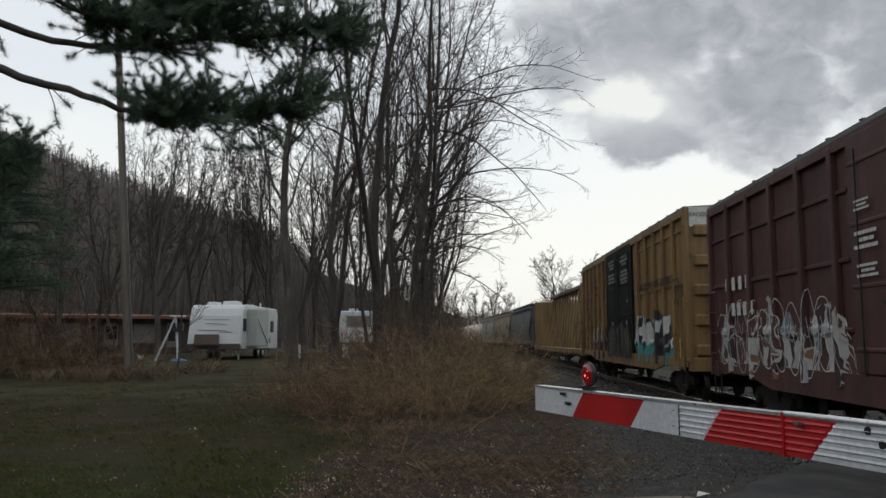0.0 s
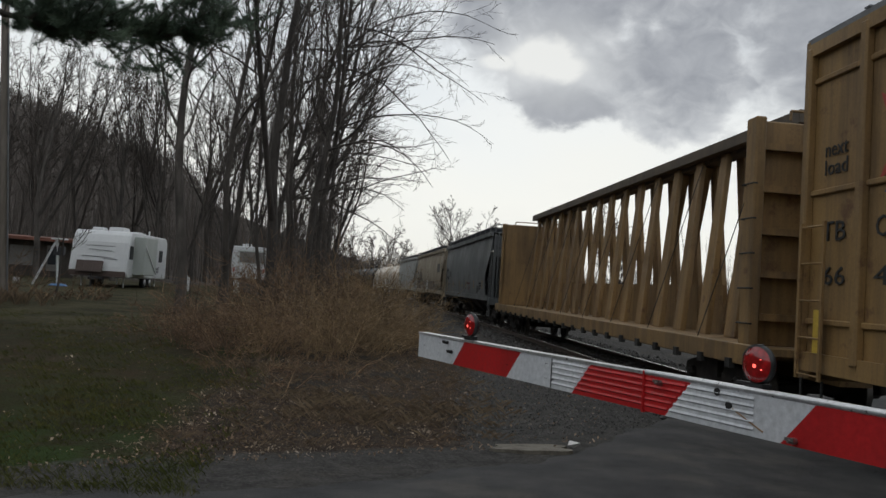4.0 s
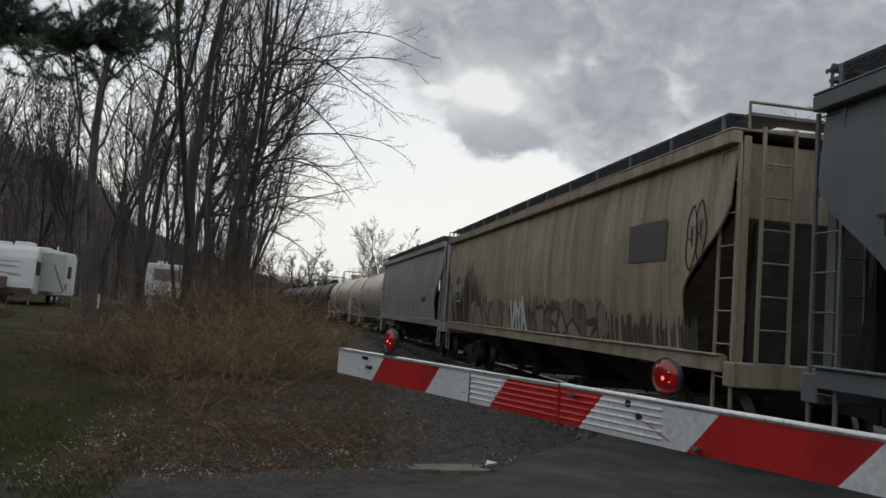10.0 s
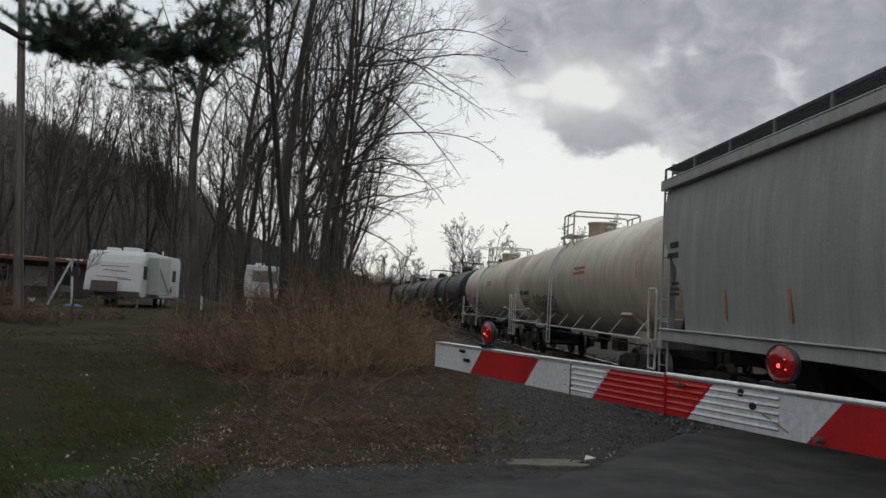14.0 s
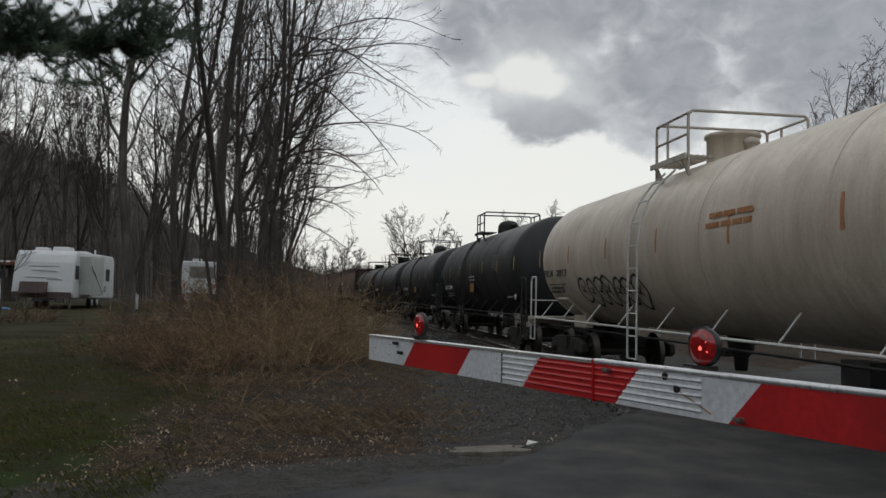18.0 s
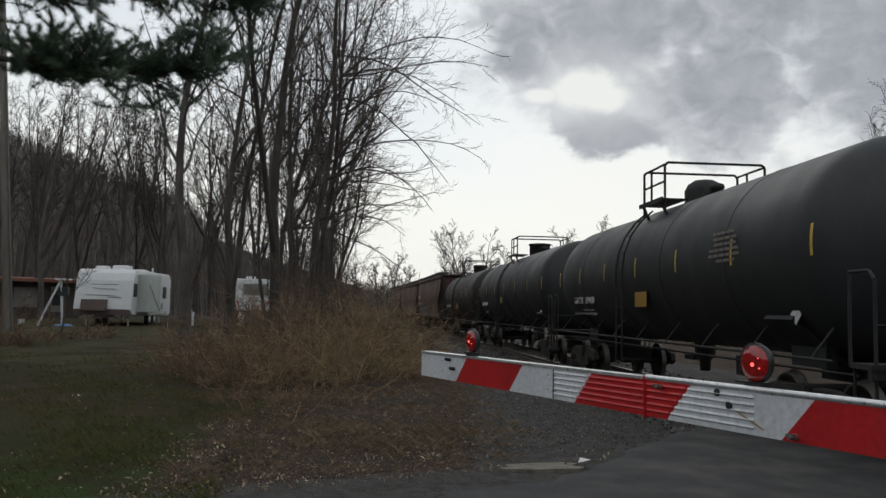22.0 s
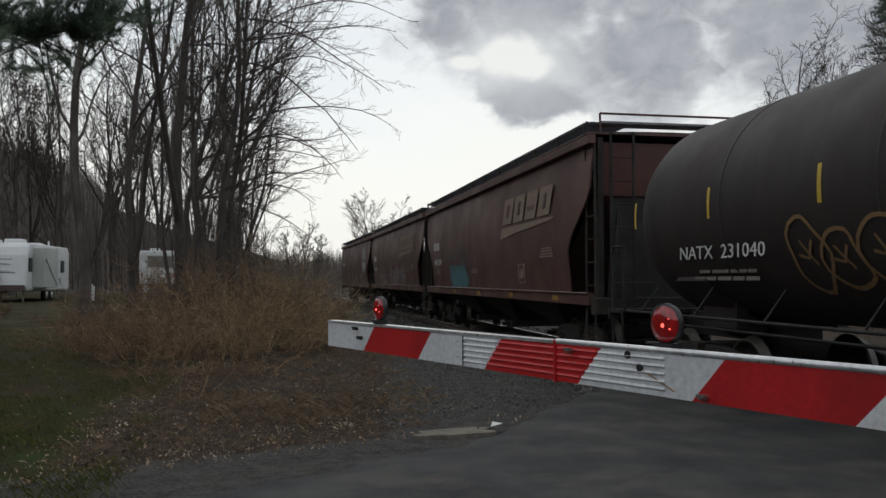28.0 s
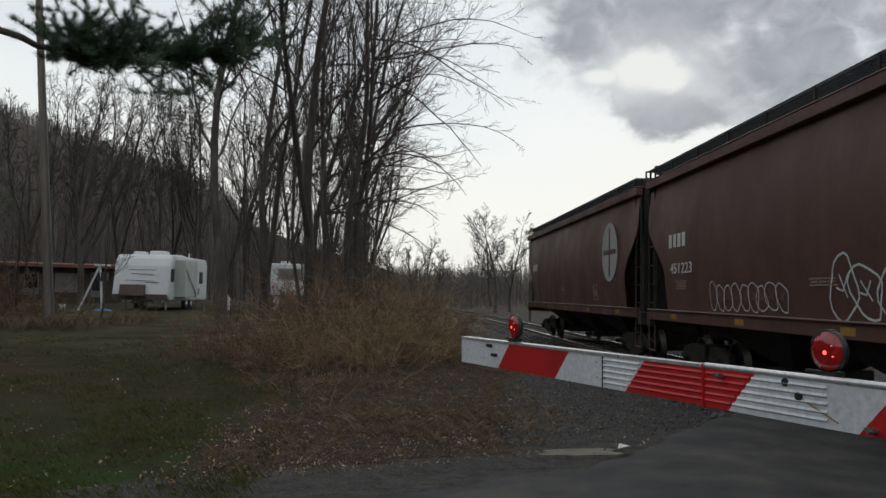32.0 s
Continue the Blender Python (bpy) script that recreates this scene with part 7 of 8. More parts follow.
def pine():
    """A big pine whose long limbs hang over the grass; its trunk stands off to the side."""
    rnd = random.Random(8)
    base = Vector((-12.8, 11.5, ground_at(-12.8, 11.5) - 0.1))
    root = thing("pine_tree", pose(*base), "tall pine with long limbs and dark needle clumps", "tree")
    limbs, leaf = Build(), Build()
    trunk = branch_path(rnd, Vector((0, 0, 0)), Vector((0.02, 0.0, 1)), 15, 10, 0.02, 0.05)
    sweep(limbs, trunk, 0.3, 0.06, 10)

    def clump(q, dens, size):
        for i in range(len(q) - 1):
            for w in range(dens):
                p = q[i].lerp(q[i + 1], rnd.random())
                spray(leaf, rnd, p, (q[i + 1] - q[i]).normalized() + Vector((0, 0, 0.45)), size * rnd.uniform(0.8, 1.2), 24, 0.0026)

    limb_lines = [
        ([(-12.7, 11.6, 6.9), (-10.4, 12.3, 6.6), (-8.15, 13.2, 6.2), (-7.23, 13.72, 5.96), (-6.47, 14.09, 5.75), (-5.68, 14.75, 5.69), (-4.42, 15.59, 5.95), (-2.95, 16.2, 6.55)], 0.10, 0.63, 1.3),
        ([(-12.7, 11.6, 8.0), (-10.5, 12.7, 7.5), (-8.45, 13.6, 7.12), (-7.41, 14.19, 6.98), (-6.54, 14.61, 7.05), (-5.04, 15.61, 7.6), (-3.38, 16.46, 8.0), (-2.6, 16.8, 7.95)], 0.09, 0.56, 1.25),
        ([(-12.7, 11.5, 8.9), (-10.0, 12.2, 8.3), (-7.68, 12.9, 7.67), (-7.2, 13.51, 7.42), (-6.66, 14.12, 7.36), (-5.62, 14.99, 7.85), (-4.41, 15.38, 8.3)], 0.07, 0.56, 1.2),
        ([(-12.7, 11.5, 10.2), (-10.0, 13.0, 9.6), (-7.5, 14.6, 9.2), (-5.0, 15.8, 9.1), (-3.2, 16.8, 9.0)], 0.07, 0.42, 1.2),
        ([(-12.8, 11.5, 6.0), (-11.6, 13.4, 5.4), (-10.6, 15.6, 5.2), (-9.8, 17.2, 5.4)], 0.06, 0.4, 0.9)]
    for line, r, start, thick in limb_lines:
        pts = [Vector(p) - base for p in line]
        fine = []
        for i in range(len(pts) - 1):
            for k in range(3):
                fine.append(pts[i].lerp(pts[i + 1], k / 3) + Vector((rnd.gauss(0, 0.03), rnd.gauss(0, 0.03), rnd.gauss(0, 0.03))))
        fine.append(pts[-1])
        sweep(limbs, fine, r, 0.02, 7)
        m = len(fine)
        for k in range(int(78 * thick)):
            u = start + (1 - start) * rnd.random()
            i = min(int(u * (m - 1)), m - 2)
            p = fine[i]
            d = (fine[i + 1] - fine[i]).normalized()
            side = Vector((rnd.gauss(0, 0.5), rnd.gauss(0, 1), rnd.gauss(0.12, 0.42)))
            ln = rnd.uniform(0.5, 1.45) * (1.15 - 0.5 * abs(u - 0.8))
            q = branch_path(rnd, p, d * 0.6 + side, ln, 4, 0.15, 0.06)
            sweep(limbs, q, 0.016, 0.005, 3)
            clump(q[1:], 7, 0.15)
            for j in range(3):
                p2 = q[rnd.randint(1, 3)]
                q2 = branch_path(rnd, p2, Vector((rnd.gauss(0, 1), rnd.gauss(0, 1), rnd.gauss(0.25, 0.5))), ln * 0.45, 3, 0.15, 0.08)
                sweep(limbs, q2, 0.008, 0.004, 3)
                clump(q2, 6, 0.15)
        for k in range(5):
            u = rnd.uniform(0.25, start)
            p = fine[min(int(u * (m - 1)), m - 2)]
            q = branch_path(rnd, p, Vector((rnd.gauss(0, 0.6), rnd.gauss(0, 0.5), rnd.choice((-0.6, 0.9)))), rnd.uniform(0.5, 1.1), 4, 0.2, 0.05)
            sweep(limbs, q, 0.014, 0.004, 3)
            clump(q[2:], 5, 0.15)
    part("trunk", limbs, bark, root)
    part("crown", leaf, needles, root, "clumps of long dark green needles")


pine()


def shrub(seed, x, y, wide, high, count, mat=None, label="tangled brown leafless shrub", name="shrub", group="shrubs beside the track", curl=0.22):
    rnd = random.Random(seed)
    z = ground_at(x, y) - 0.03
    b, fine = Build(), Build()
    fat = max(0.8, math.hypot(x, y) / 22)
    root = thing(name, pose(x, y, z), label, "shrub", group)
    for k in range(int(count * 0.17)):
        a, rr = rnd.uniform(0, 6.283), wide * math.sqrt(rnd.random())
        p = Vector((math.cos(a) * rr * 0.8, math.sin(a) * rr * 0.8, 0))
        up_ = high * rnd.uniform(0.3, 1.45) * (1.0 - 0.35 * (rr / wide) ** 2)
        q = branch_path(rnd, p, Vector((math.cos(a) * 0.5 * rr / wide + rnd.gauss(0, 0.42), math.sin(a) * 0.5 * rr / wide + rnd.gauss(0, 0.42), 1)), up_, 5, curl, -0.07)
        sweep(b, q, rnd.uniform(0.005, 0.011) * fat, 0.003 * fat, 3)
        for j in range(11):
            i = rnd.randint(1, 4)
            q2 = branch_path(rnd, q[i], (q[i + 1] - q[i]).normalized() + Vector((rnd.gauss(0, 0.9), rnd.gauss(0, 0.9), rnd.gauss(0.1, 0.5))), up_ * rnd.uniform(0.16, 0.46), 3, 0.3, -0.02)
            sweep(fine, q2, 0.0048 * fat, 0.0026 * fat, 3)
    tagged(part("stem", b, mat or brush_mat, root), kind="stuff")
    tagged(part("twig", fine, mat or brush_mat, root), kind="stuff")
    return root


for k, (x, y, w, h, n) in enumerate([
        (-3.4, 16.8, 1.0, 1.2, 300), (-2.4, 16.2, 1.2, 1.45, 420), (-1.3, 16.2, 1.1, 1.75, 480), (-0.5, 17.6, 1.1, 1.7, 520), (0.25, 19.3, 1.0, 1.5, 480),
        (0.5, 21.8, 1.1, 1.7, 480), (-1.8, 18.6, 1.4, 2.2, 520), (-3.2, 19.0, 1.5, 1.35, 420), (-4.5, 18.8, 1.2, 1.1, 260), (-1.2, 11.6, 0.45, 1.0, 70), (-2.0, 12.8, 0.6, 1.1, 80), (-0.4, 13.6, 0.5, 1.0, 70),
        (-0.6, 21.0, 1.4, 2.4, 520), (0.6, 25.0, 1.3, 2.0, 460), (-2.2, 23.0, 1.6, 2.6, 460), (-4.4, 23.0, 1.6, 1.35, 380), (-0.2, 29.0, 1.5, 2.0, 420), (-0.9, 35.0, 1.6, 2.0, 380), (-1.6, 43.0, 1.8, 2.2, 340), (-2.8, 55.0, 2.2, 2.6, 320)]):
    shrub(700 + k, x, y, w, h, n, brush_gold if x > -1.5 and y > 15 else None)
for k, (x, y, w, h, n) in enumerate([(-12.2, 29.0, 1.4, 1.3, 260), (-14.6, 30.0, 1.6, 1.5, 280), (-17.0, 29.0, 1.8, 1.8, 300), (-19.5, 32.0, 2.2, 2.4, 320), (-21, 37, 2.4, 2.6, 300), (-10.8, 31.5, 1.2, 1.0, 220), (-7.0, 47.0, 1.8, 2.4, 260), (-5.0, 50.0, 1.8, 2.4, 260), (-23, 42, 2.4, 2.2, 260), (-15.4, 28.6, 1.6, 3.2, 420), (-17.6, 30.0, 1.8, 3.6, 420), (-13.9, 30.6, 1.3, 2.2, 320), (-19.6, 27.6, 1.8, 3.4, 420)]):
    shrub(760 + k, x, y, w, h, n, label="dry tangled brush at the edge of the grass", group="brush along the grass")
for k in range(22):
    y = trees.uniform(14, 110)
    x = float(centre_x(y)) + trees.uniform(7.5, 14) + 0.03 * y
    shrub(800 + k, x, y, trees.uniform(1.5, 2.6), trees.uniform(1.6, 3.0), 190, label="grey-brown brush beyond the railway", group="brush beyond the track")


def sticks(name, spots, seed, height_range, label, mat, spread=0.16, forks=7):
    """A wood of far bare trees, each a thin stem with a few forks, as one mass."""
    rnd = random.Random(seed)
    b = Build()
    for x, y in spots:
        z = ground_at(x, y) - 0.3
        h = rnd.uniform(*height_range)
        p = Vector((x, y, z))
        q = branch_path(rnd, p, Vector((rnd.gauss(0, 0.05), rnd.gauss(0, 0.05), 1)), h, 3, 0.05, 0.0)
        far = math.hypot(x, y)
        sweep(b, q, max(0.006 * h, far * 0.00022), far * 0.00008, 3)
        for j in range(forks):
            u = rnd.uniform(0.25, 0.95)
            i = min(int(u * 3), 2)
            s = q[i].lerp(q[i + 1], u * 3 - i)
            a = rnd.uniform(0, 6.283)
            e = s + Vector((math.cos(a) * spread * h * (1.1 - u), math.sin(a) * spread * h * (1.1 - u), h * rnd.uniform(0.10, 0.24)))
            w = Vector((-math.sin(a), math.cos(a), 0)) * far * 0.00011
            b.add([tuple(s - w), tuple(s + w), tuple(e)], [(0, 1, 2)])
            f = s.lerp(e, 0.55)
            e2 = f + Vector((rnd.gauss(0, 0.06) * h, rnd.gauss(0, 0.06) * h, h * rnd.uniform(0.05, 0.15)))
            b.add([tuple(f - w * 0.7), tuple(f + w * 0.7), tuple(e2)], [(0, 1, 2)])
    solo(name, b, mat, label, "woodland", kind="stuff")


def scatter(n, seed, x0, x1, y0, y1, keep=None):
    rnd = random.Random(seed)
    out = []
    while len(out) < n:
        x, y = rnd.uniform(x0, x1), rnd.uniform(y0, y1)
        if keep is None or keep(x, y):
            out.append((x, y))
    return out


sticks("hillside_wood", scatter(11000, 31, -290, 10, 95, 300, lambda x, y: abs(x - float(centre_x(y))) > 12 and x > -1.15 * y + 20), 32, (3.2, 5.6), "bare brown woodland covering the hillside", haze_twig, 0.24, 11)
sticks("wood_edge", scatter(1000, 33, -75, -3, 64, 125, lambda x, y: x > -0.75 * y and x < -0.03 * y - 1), 34, (7, 13), "bare trees at the foot of the hill", twig, 0.2, 14)
sticks("far_wood", scatter(2200, 35, 8, 160, 60, 330, lambda x, y: x - float(centre_x(y)) > 14 + 0.05 * y and y > 50 + 0.3 * x), 36, (5, 9), "low bare woodland beyond the railway", haze_twig, 0.22, 10)
sticks("bend_wood", scatter(2600, 37, -25, 34, 120, 300, lambda x, y: abs(x - float(centre_x(y))) > 6), 38, (5, 9), "bare woodland where the line bends away", haze_twig, 0.22, 10)

# ---- utility pole ----
def utility_pole():
    foot, head = Vector((-11.84, 27.57, ground_at(-11.84, 27.57) - 0.2)), Vector((-12.72, 27.15, 14.4))
    root = thing("utility_pole", pose(*foot), "weathered grey wooden utility pole, leaning slightly", "utility pole")
    b = Build()
    sweep(b, [(head - foot) * u for u in (0, 0.25, 0.5, 0.75, 1.0)], 0.15, 0.10, 14)
    part("pole", b, pole_wood, root)
    d = head - foot
    part("conduit", Build().tube(Vector((0.17, -0.08, 0.2)), d * 0.62 + Vector((0.14, -0.08, 0)), 0.028, n=8), grate_steel, root, "grey cable conduit up the pole")
    part("crossarm", Build().bar(d * 0.95 + Vector((-1.2, -0.16, 0)), d * 0.95 + Vector((1.2, -0.16, 0)), 0.1, 0.12), pole_wood, root)
    for x in (-1.1, -0.5, 0.5, 1.1):
        part("insulator", Build().lathe([(0.0, 0.02), (0.06, 0.045), (0.1, 0.035), (0.14, 0.0)], axis="z", n=12, origin=tuple(d * 0.95 + Vector((x, -0.16, 0.06)))), letter_white, root)


utility_pole()

# ---- parked trailers ----
rv_white = surface("trailer_white", [(0.60, 0.61, 0.62), (0.70, 0.71, 0.71)], scale=1.0, grain=30.0, rough=0.45, bump=0.05, stain=(0.40, 0.40, 0.37), stain_scale=0.9, stain_stops=(0.55, 0.8))
rv_grey = surface("trailer_grey_green", [(0.40, 0.43, 0.40), (0.48, 0.51, 0.48)], scale=1.0, grain=30.0, rough=0.5, bump=0.05)
rv_dark = plain("trailer_dark_trim", (0.03, 0.03, 0.035), rough=0.5)
glass_dark = plain("tinted_window", (0.015, 0.017, 0.02), rough=0.08)
rv_brown = plain("front_cover_brown", (0.10, 0.07, 0.06), rough=0.7)
tyre = surface("tyre_rubber", [(0.015, 0.015, 0.015), (0.03, 0.03, 0.03)], rough=0.9)
red_roof = surface("rusty_red_roof", [(0.16, 0.06, 0.04), (0.24, 0.10, 0.07)], scale=1.5, rough=0.75, stain=(0.10, 0.06, 0.045))
shed_wall = surface("shed_boards", [(0.05, 0.042, 0.036), (0.095, 0.08, 0.07)], scale=1.5, stretch=(6, 6, 0.5), rough=0.9)
shed_pale = surface("pale_siding", [(0.15, 0.14, 0.13), (0.23, 0.22, 0.205)], scale=1.5, rough=0.8)
blue_tarp = plain("blue_tarp", (0.10, 0.20, 0.38), rough=0.6)


def road_wheel(root, x, y, r=0.34):
    w = part("wheel", Build().lathe([(-0.11, 0.0), (-0.11, r * 0.9), (-0.08, r), (0.08, r), (0.11, r * 0.9), (0.11, 0.0)], axis="x", n=20, origin=(x, y, r)), tyre, root)
    part("rim", Build().lathe([(0.115, 0.0), (0.115, r * 0.55), (-0.115, r * 0.55), (-0.115, 0.0)], axis="x", n=16, origin=(x, y, r)), alu, w)


def travel_trailer():
    x, y = -14.45, 44.4
    root = thing("travel_trailer", pose(x, y, ground_at(x, y), 0, 0, -2), "white travel trailer with a slide-out, parked on grass", "trailer")
    W, L, z0, z1 = 1.5, 7.2, 0.55, 3.02
    prof = [(0.28, z0), (0.0, z0 + 0.25), (0.05, 1.1), (0.18, 1.7), (0.32, 2.4), (0.5, 2.8), (0.72, z1), (L - 0.3, z1), (L, z1 - 0.3), (L, z0 + 0.1), (L - 0.2, z0)]
    b = Build()
    n = len(prof)
    vs = [(-W, yy, zz) for yy, zz in prof] + [(W, yy, zz) for yy, zz in prof]
    b.add(vs, [tuple(range(n)), tuple(range(2 * n - 1, n - 1, -1))] + [(k, k + n, (k + 1) % n + n, (k + 1) % n) for k in range(n)])
    part("body", b, rv_white, root, bevel=0.06)
    part("lower_front", Build().box((0, 0.02, z0 + 0.17), (2 * W - 0.1, 0.1, 0.3)), rv_brown, root, "muddy brown lower front panel")
    cov = part("front_cover", Build().box((-0.35, -0.18, z0 + 0.52), (1.35, 0.1, 0.62), Euler((radians(-16), 0, 0)).to_matrix()), rv_brown, root, "dark brown cover over the gas bottles")
    for k in range(3):
        part("cover_panel", Build().box((-0.8 + k * 0.45, -0.24, z0 + 0.52), (0.4, 0.02, 0.5), Euler((radians(-16), 0, 0)).to_matrix()), rv_brown, cov)
    for k, (xa, xb, z) in enumerate([(-0.75, 0.75, 2.18), (-0.6, 0.6, 1.98), (-0.2, 0.75, 1.9), (-0.9, 0.7, 1.62), (0.2, 0.95, 1.5)]):
        yy = 0.05 + (z - 1.1) * 0.225
        part("stripe", Build().bar((xa, yy - 0.02, z), (xb, yy - 0.02, z - 0.05 * (k % 2)), 0.02, 0.025), rv_dark if k != 2 else rv_grey, root)
    sl = part("slide_out", Build().box((W + 0.28, 2.1, 1.76), (0.62, 2.2, 2.05)), rv_grey, root, "grey-green slide-out room", bevel=0.03)
    part("strut", Build().bar((W + 0.62, 1.0, 2.3), (W + 0.62, 3.1, 0.85), 0.05, 0.06), rv_white, sl)
    for yy, w, h in ((0.62, 0.45, 0.62), (3.9, 0.7, 0.62), (5.9, 0.55, 0.6)):
        wf = part("window", Build().box((W + 0.012, yy, 1.9), (0.04, w + 0.1, h + 0.1)), rv_dark, root, bevel=0.02)
        part("pane", Build().box((W + 0.036, yy, 1.9), (0.012, w, h)), glass_dark, wf)
    dr = part("door", Build().box((W + 0.015, 4.9, 1.55), (0.03, 0.7, 1.85)), rv_white, root, bevel=0.01)
    part("door_handle", Build().box((W + 0.05, 4.65, 1.4), (0.03, 0.05, 0.12)), rv_dark, dr)
    for k in range(4):
        part("stripe", Build().bar((W + 0.02, 3.4 + 0.3 * k, 0.8 + 0.05 * k), (W + 0.02, 5.6, 1.25 - 0.1 * k), 0.02, 0.05), rv_dark, root, "dark curved stripe")
    for xx, yy, w, l, h in ((-0.55, 1.5, 0.62, 0.75, 0.2), (0.35, 1.9, 0.85, 1.0, 0.26), (0.55, 4.4, 0.5, 0.6, 0.18), (0.3, 6.0, 0.35, 0.35, 0.2)):
        part("roof_vent", Build().box((xx, yy, z1 + h / 2 - 0.01), (w, l, h), taper=0.9), rv_white, root, bevel=0.03)
    part("vent_pipe", Build().tube((0.9, 5.4, z1 - 0.02), (0.9, 5.4, z1 + 0.32), 0.05, n=10), rv_white, root)
    part("hitch", Build().bar((0.5, 0.3, 0.5), (0, -1.1, 0.45), 0.1, 0.12).bar((-0.5, 0.3, 0.5), (0, -1.1, 0.45), 0.1, 0.12).tube((0, -0.8, 0.0), (0, -0.8, 0.7), 0.04), rv_dark, root)
    for s in (-1, 1):
        for yy in (3.4, 4.3):
            road_wheel(root, s * (W - 0.15), yy)
    for xx, yy in ((-1.1, 0.9), (1.1, 0.9), (-1.1, 6.4), (1.1, 6.4)):
        part("jack", Build().bar((xx, yy, 0.0), (xx, yy, 0.6), 0.07, 0.07), rv_white, root)


def fifth_wheel():
    x, y = -8.1, 54.3
    root = thing("fifth_wheel_trailer", pose(x, y, ground_at(x, y), 0, 0, 8), "white box-shaped camper trailer seen from its end", "trailer")
    W, z0, z1, L = 1.12, 0.75, 2.85, 7.0
    part("body", Build().box((0, L / 2, (z0 + z1) / 2), (2 * W, L, z1 - z0)), rv_white, root, bevel=0.06)
    wf = part("window", Build().box((0.15, -0.015, 2.15), (1.7, 0.05, 0.85)), rv_grey, root, bevel=0.02)
    part("pane", Build().box((0.15, -0.045, 2.15), (1.55, 0.012, 0.7)), shed_pale, wf, "pale curtained pane")
    part("lower_box", Build().box((0.35, -0.1, 1.05), (0.8, 0.2, 0.5)), rv_white, root, bevel=0.03)
    part("bumper", Build().box((0, -0.1, 0.7), (2 * W, 0.12, 0.12)), rv_dark, root)
    part("roof_vent", Build().box((-0.2, 1.2, z1 + 0.09), (0.6, 0.7, 0.2)), rv_white, root, bevel=0.03)
    for s in (-1, 1):
        part("tail_light", Build().box((s * 0.95, -0.02, 1.3), (0.12, 0.04, 0.25)), logo_red, root)
        for yy in (3.2, 4.1):
            road_wheel(root, s * (W - 0.15), yy)


travel_trailer()
fifth_wheel()


def swing_frame():
    x, y = -16.55, 43.0
    root = thing("pole_frame", pose(x, y, ground_at(x, y)), "white pole frame leaning beside the trailer", "frame")
    part("leaning_pole", Build().bar((-0.55, 0, 0.0), (0.45, 0.1, 2.35), 0.08, 0.09), rv_white, root)
    part("post", Build().bar((0.55, 0.3, 0.0), (0.45, 0.1, 2.35), 0.08, 0.09), rv_white, root)
    part("top_shelf", Build().box((0.55, 0.15, 2.36), (0.7, 0.4, 0.08)), rv_white, root)
    part("hanging_box", Build().box((0.55, 0.25, 1.75), (0.5, 0.3, 0.45)), rv_dark, root, "dark box hung in the frame", bevel=0.02)


def shed():
    x, y = -25.6, 54.2
    root = thing("shed", pose(x, y, ground_at(x, y) - 0.05, 0, 0, 25), "long low shed with a rusty red roof edge", "shed")
    part("wall", Build().box((0, 0.5, 1.25), (12.4, 0.2, 2.5)), shed_wall, root)
    part("end_wall", Build().box((-6.1, 2.6, 1.25), (0.2, 4.0, 2.5)), shed_wall, root)
    part("end_wall", Build().box((6.1, 2.6, 1.25), (0.2, 4.0, 2.5)), shed_wall, root)
    part("back_wall", Build().box((0, 4.6, 1.25), (12.4, 0.2, 2.5)), shed_wall, root)
    rf = part("roof", Build().box((0, 2.2, 2.66), (13.0, 5.6, 0.12), Euler((radians(3), 0, 0)).to_matrix()), red_roof, root)
    part("fascia", Build().box((0, -0.6, 2.5), (13.0, 0.06, 0.2)), red_roof, rf, "red-brown roof edge board")
    for k in range(7):
        part("post", Build().box((-6.0 + 2 * k, -0.4, 1.2), (0.12, 0.12, 2.5)), shed_wall, root)
    for k, (xx, w, z, h) in enumerate([(-1.6, 1.1, 1.35, 1.5), (0.9, 0.9, 1.35, 1.5), (3.0, 1.4, 1.4, 1.3), (4.9, 0.8, 1.3, 1.7), (-4.2, 0.9, 1.3, 1.5)]):
        pn = part("window", Build().box((xx, 0.37, z), (w, 0.06, h)), shed_pale, root, "pale boarded window", bevel=0.01)
        part("pane", Build().box((xx, 0.33, z + 0.1), (w * 0.8, 0.02, h * 0.6)), glass_dark if k % 2 else shed_pale, pn)


swing_frame()
shed()


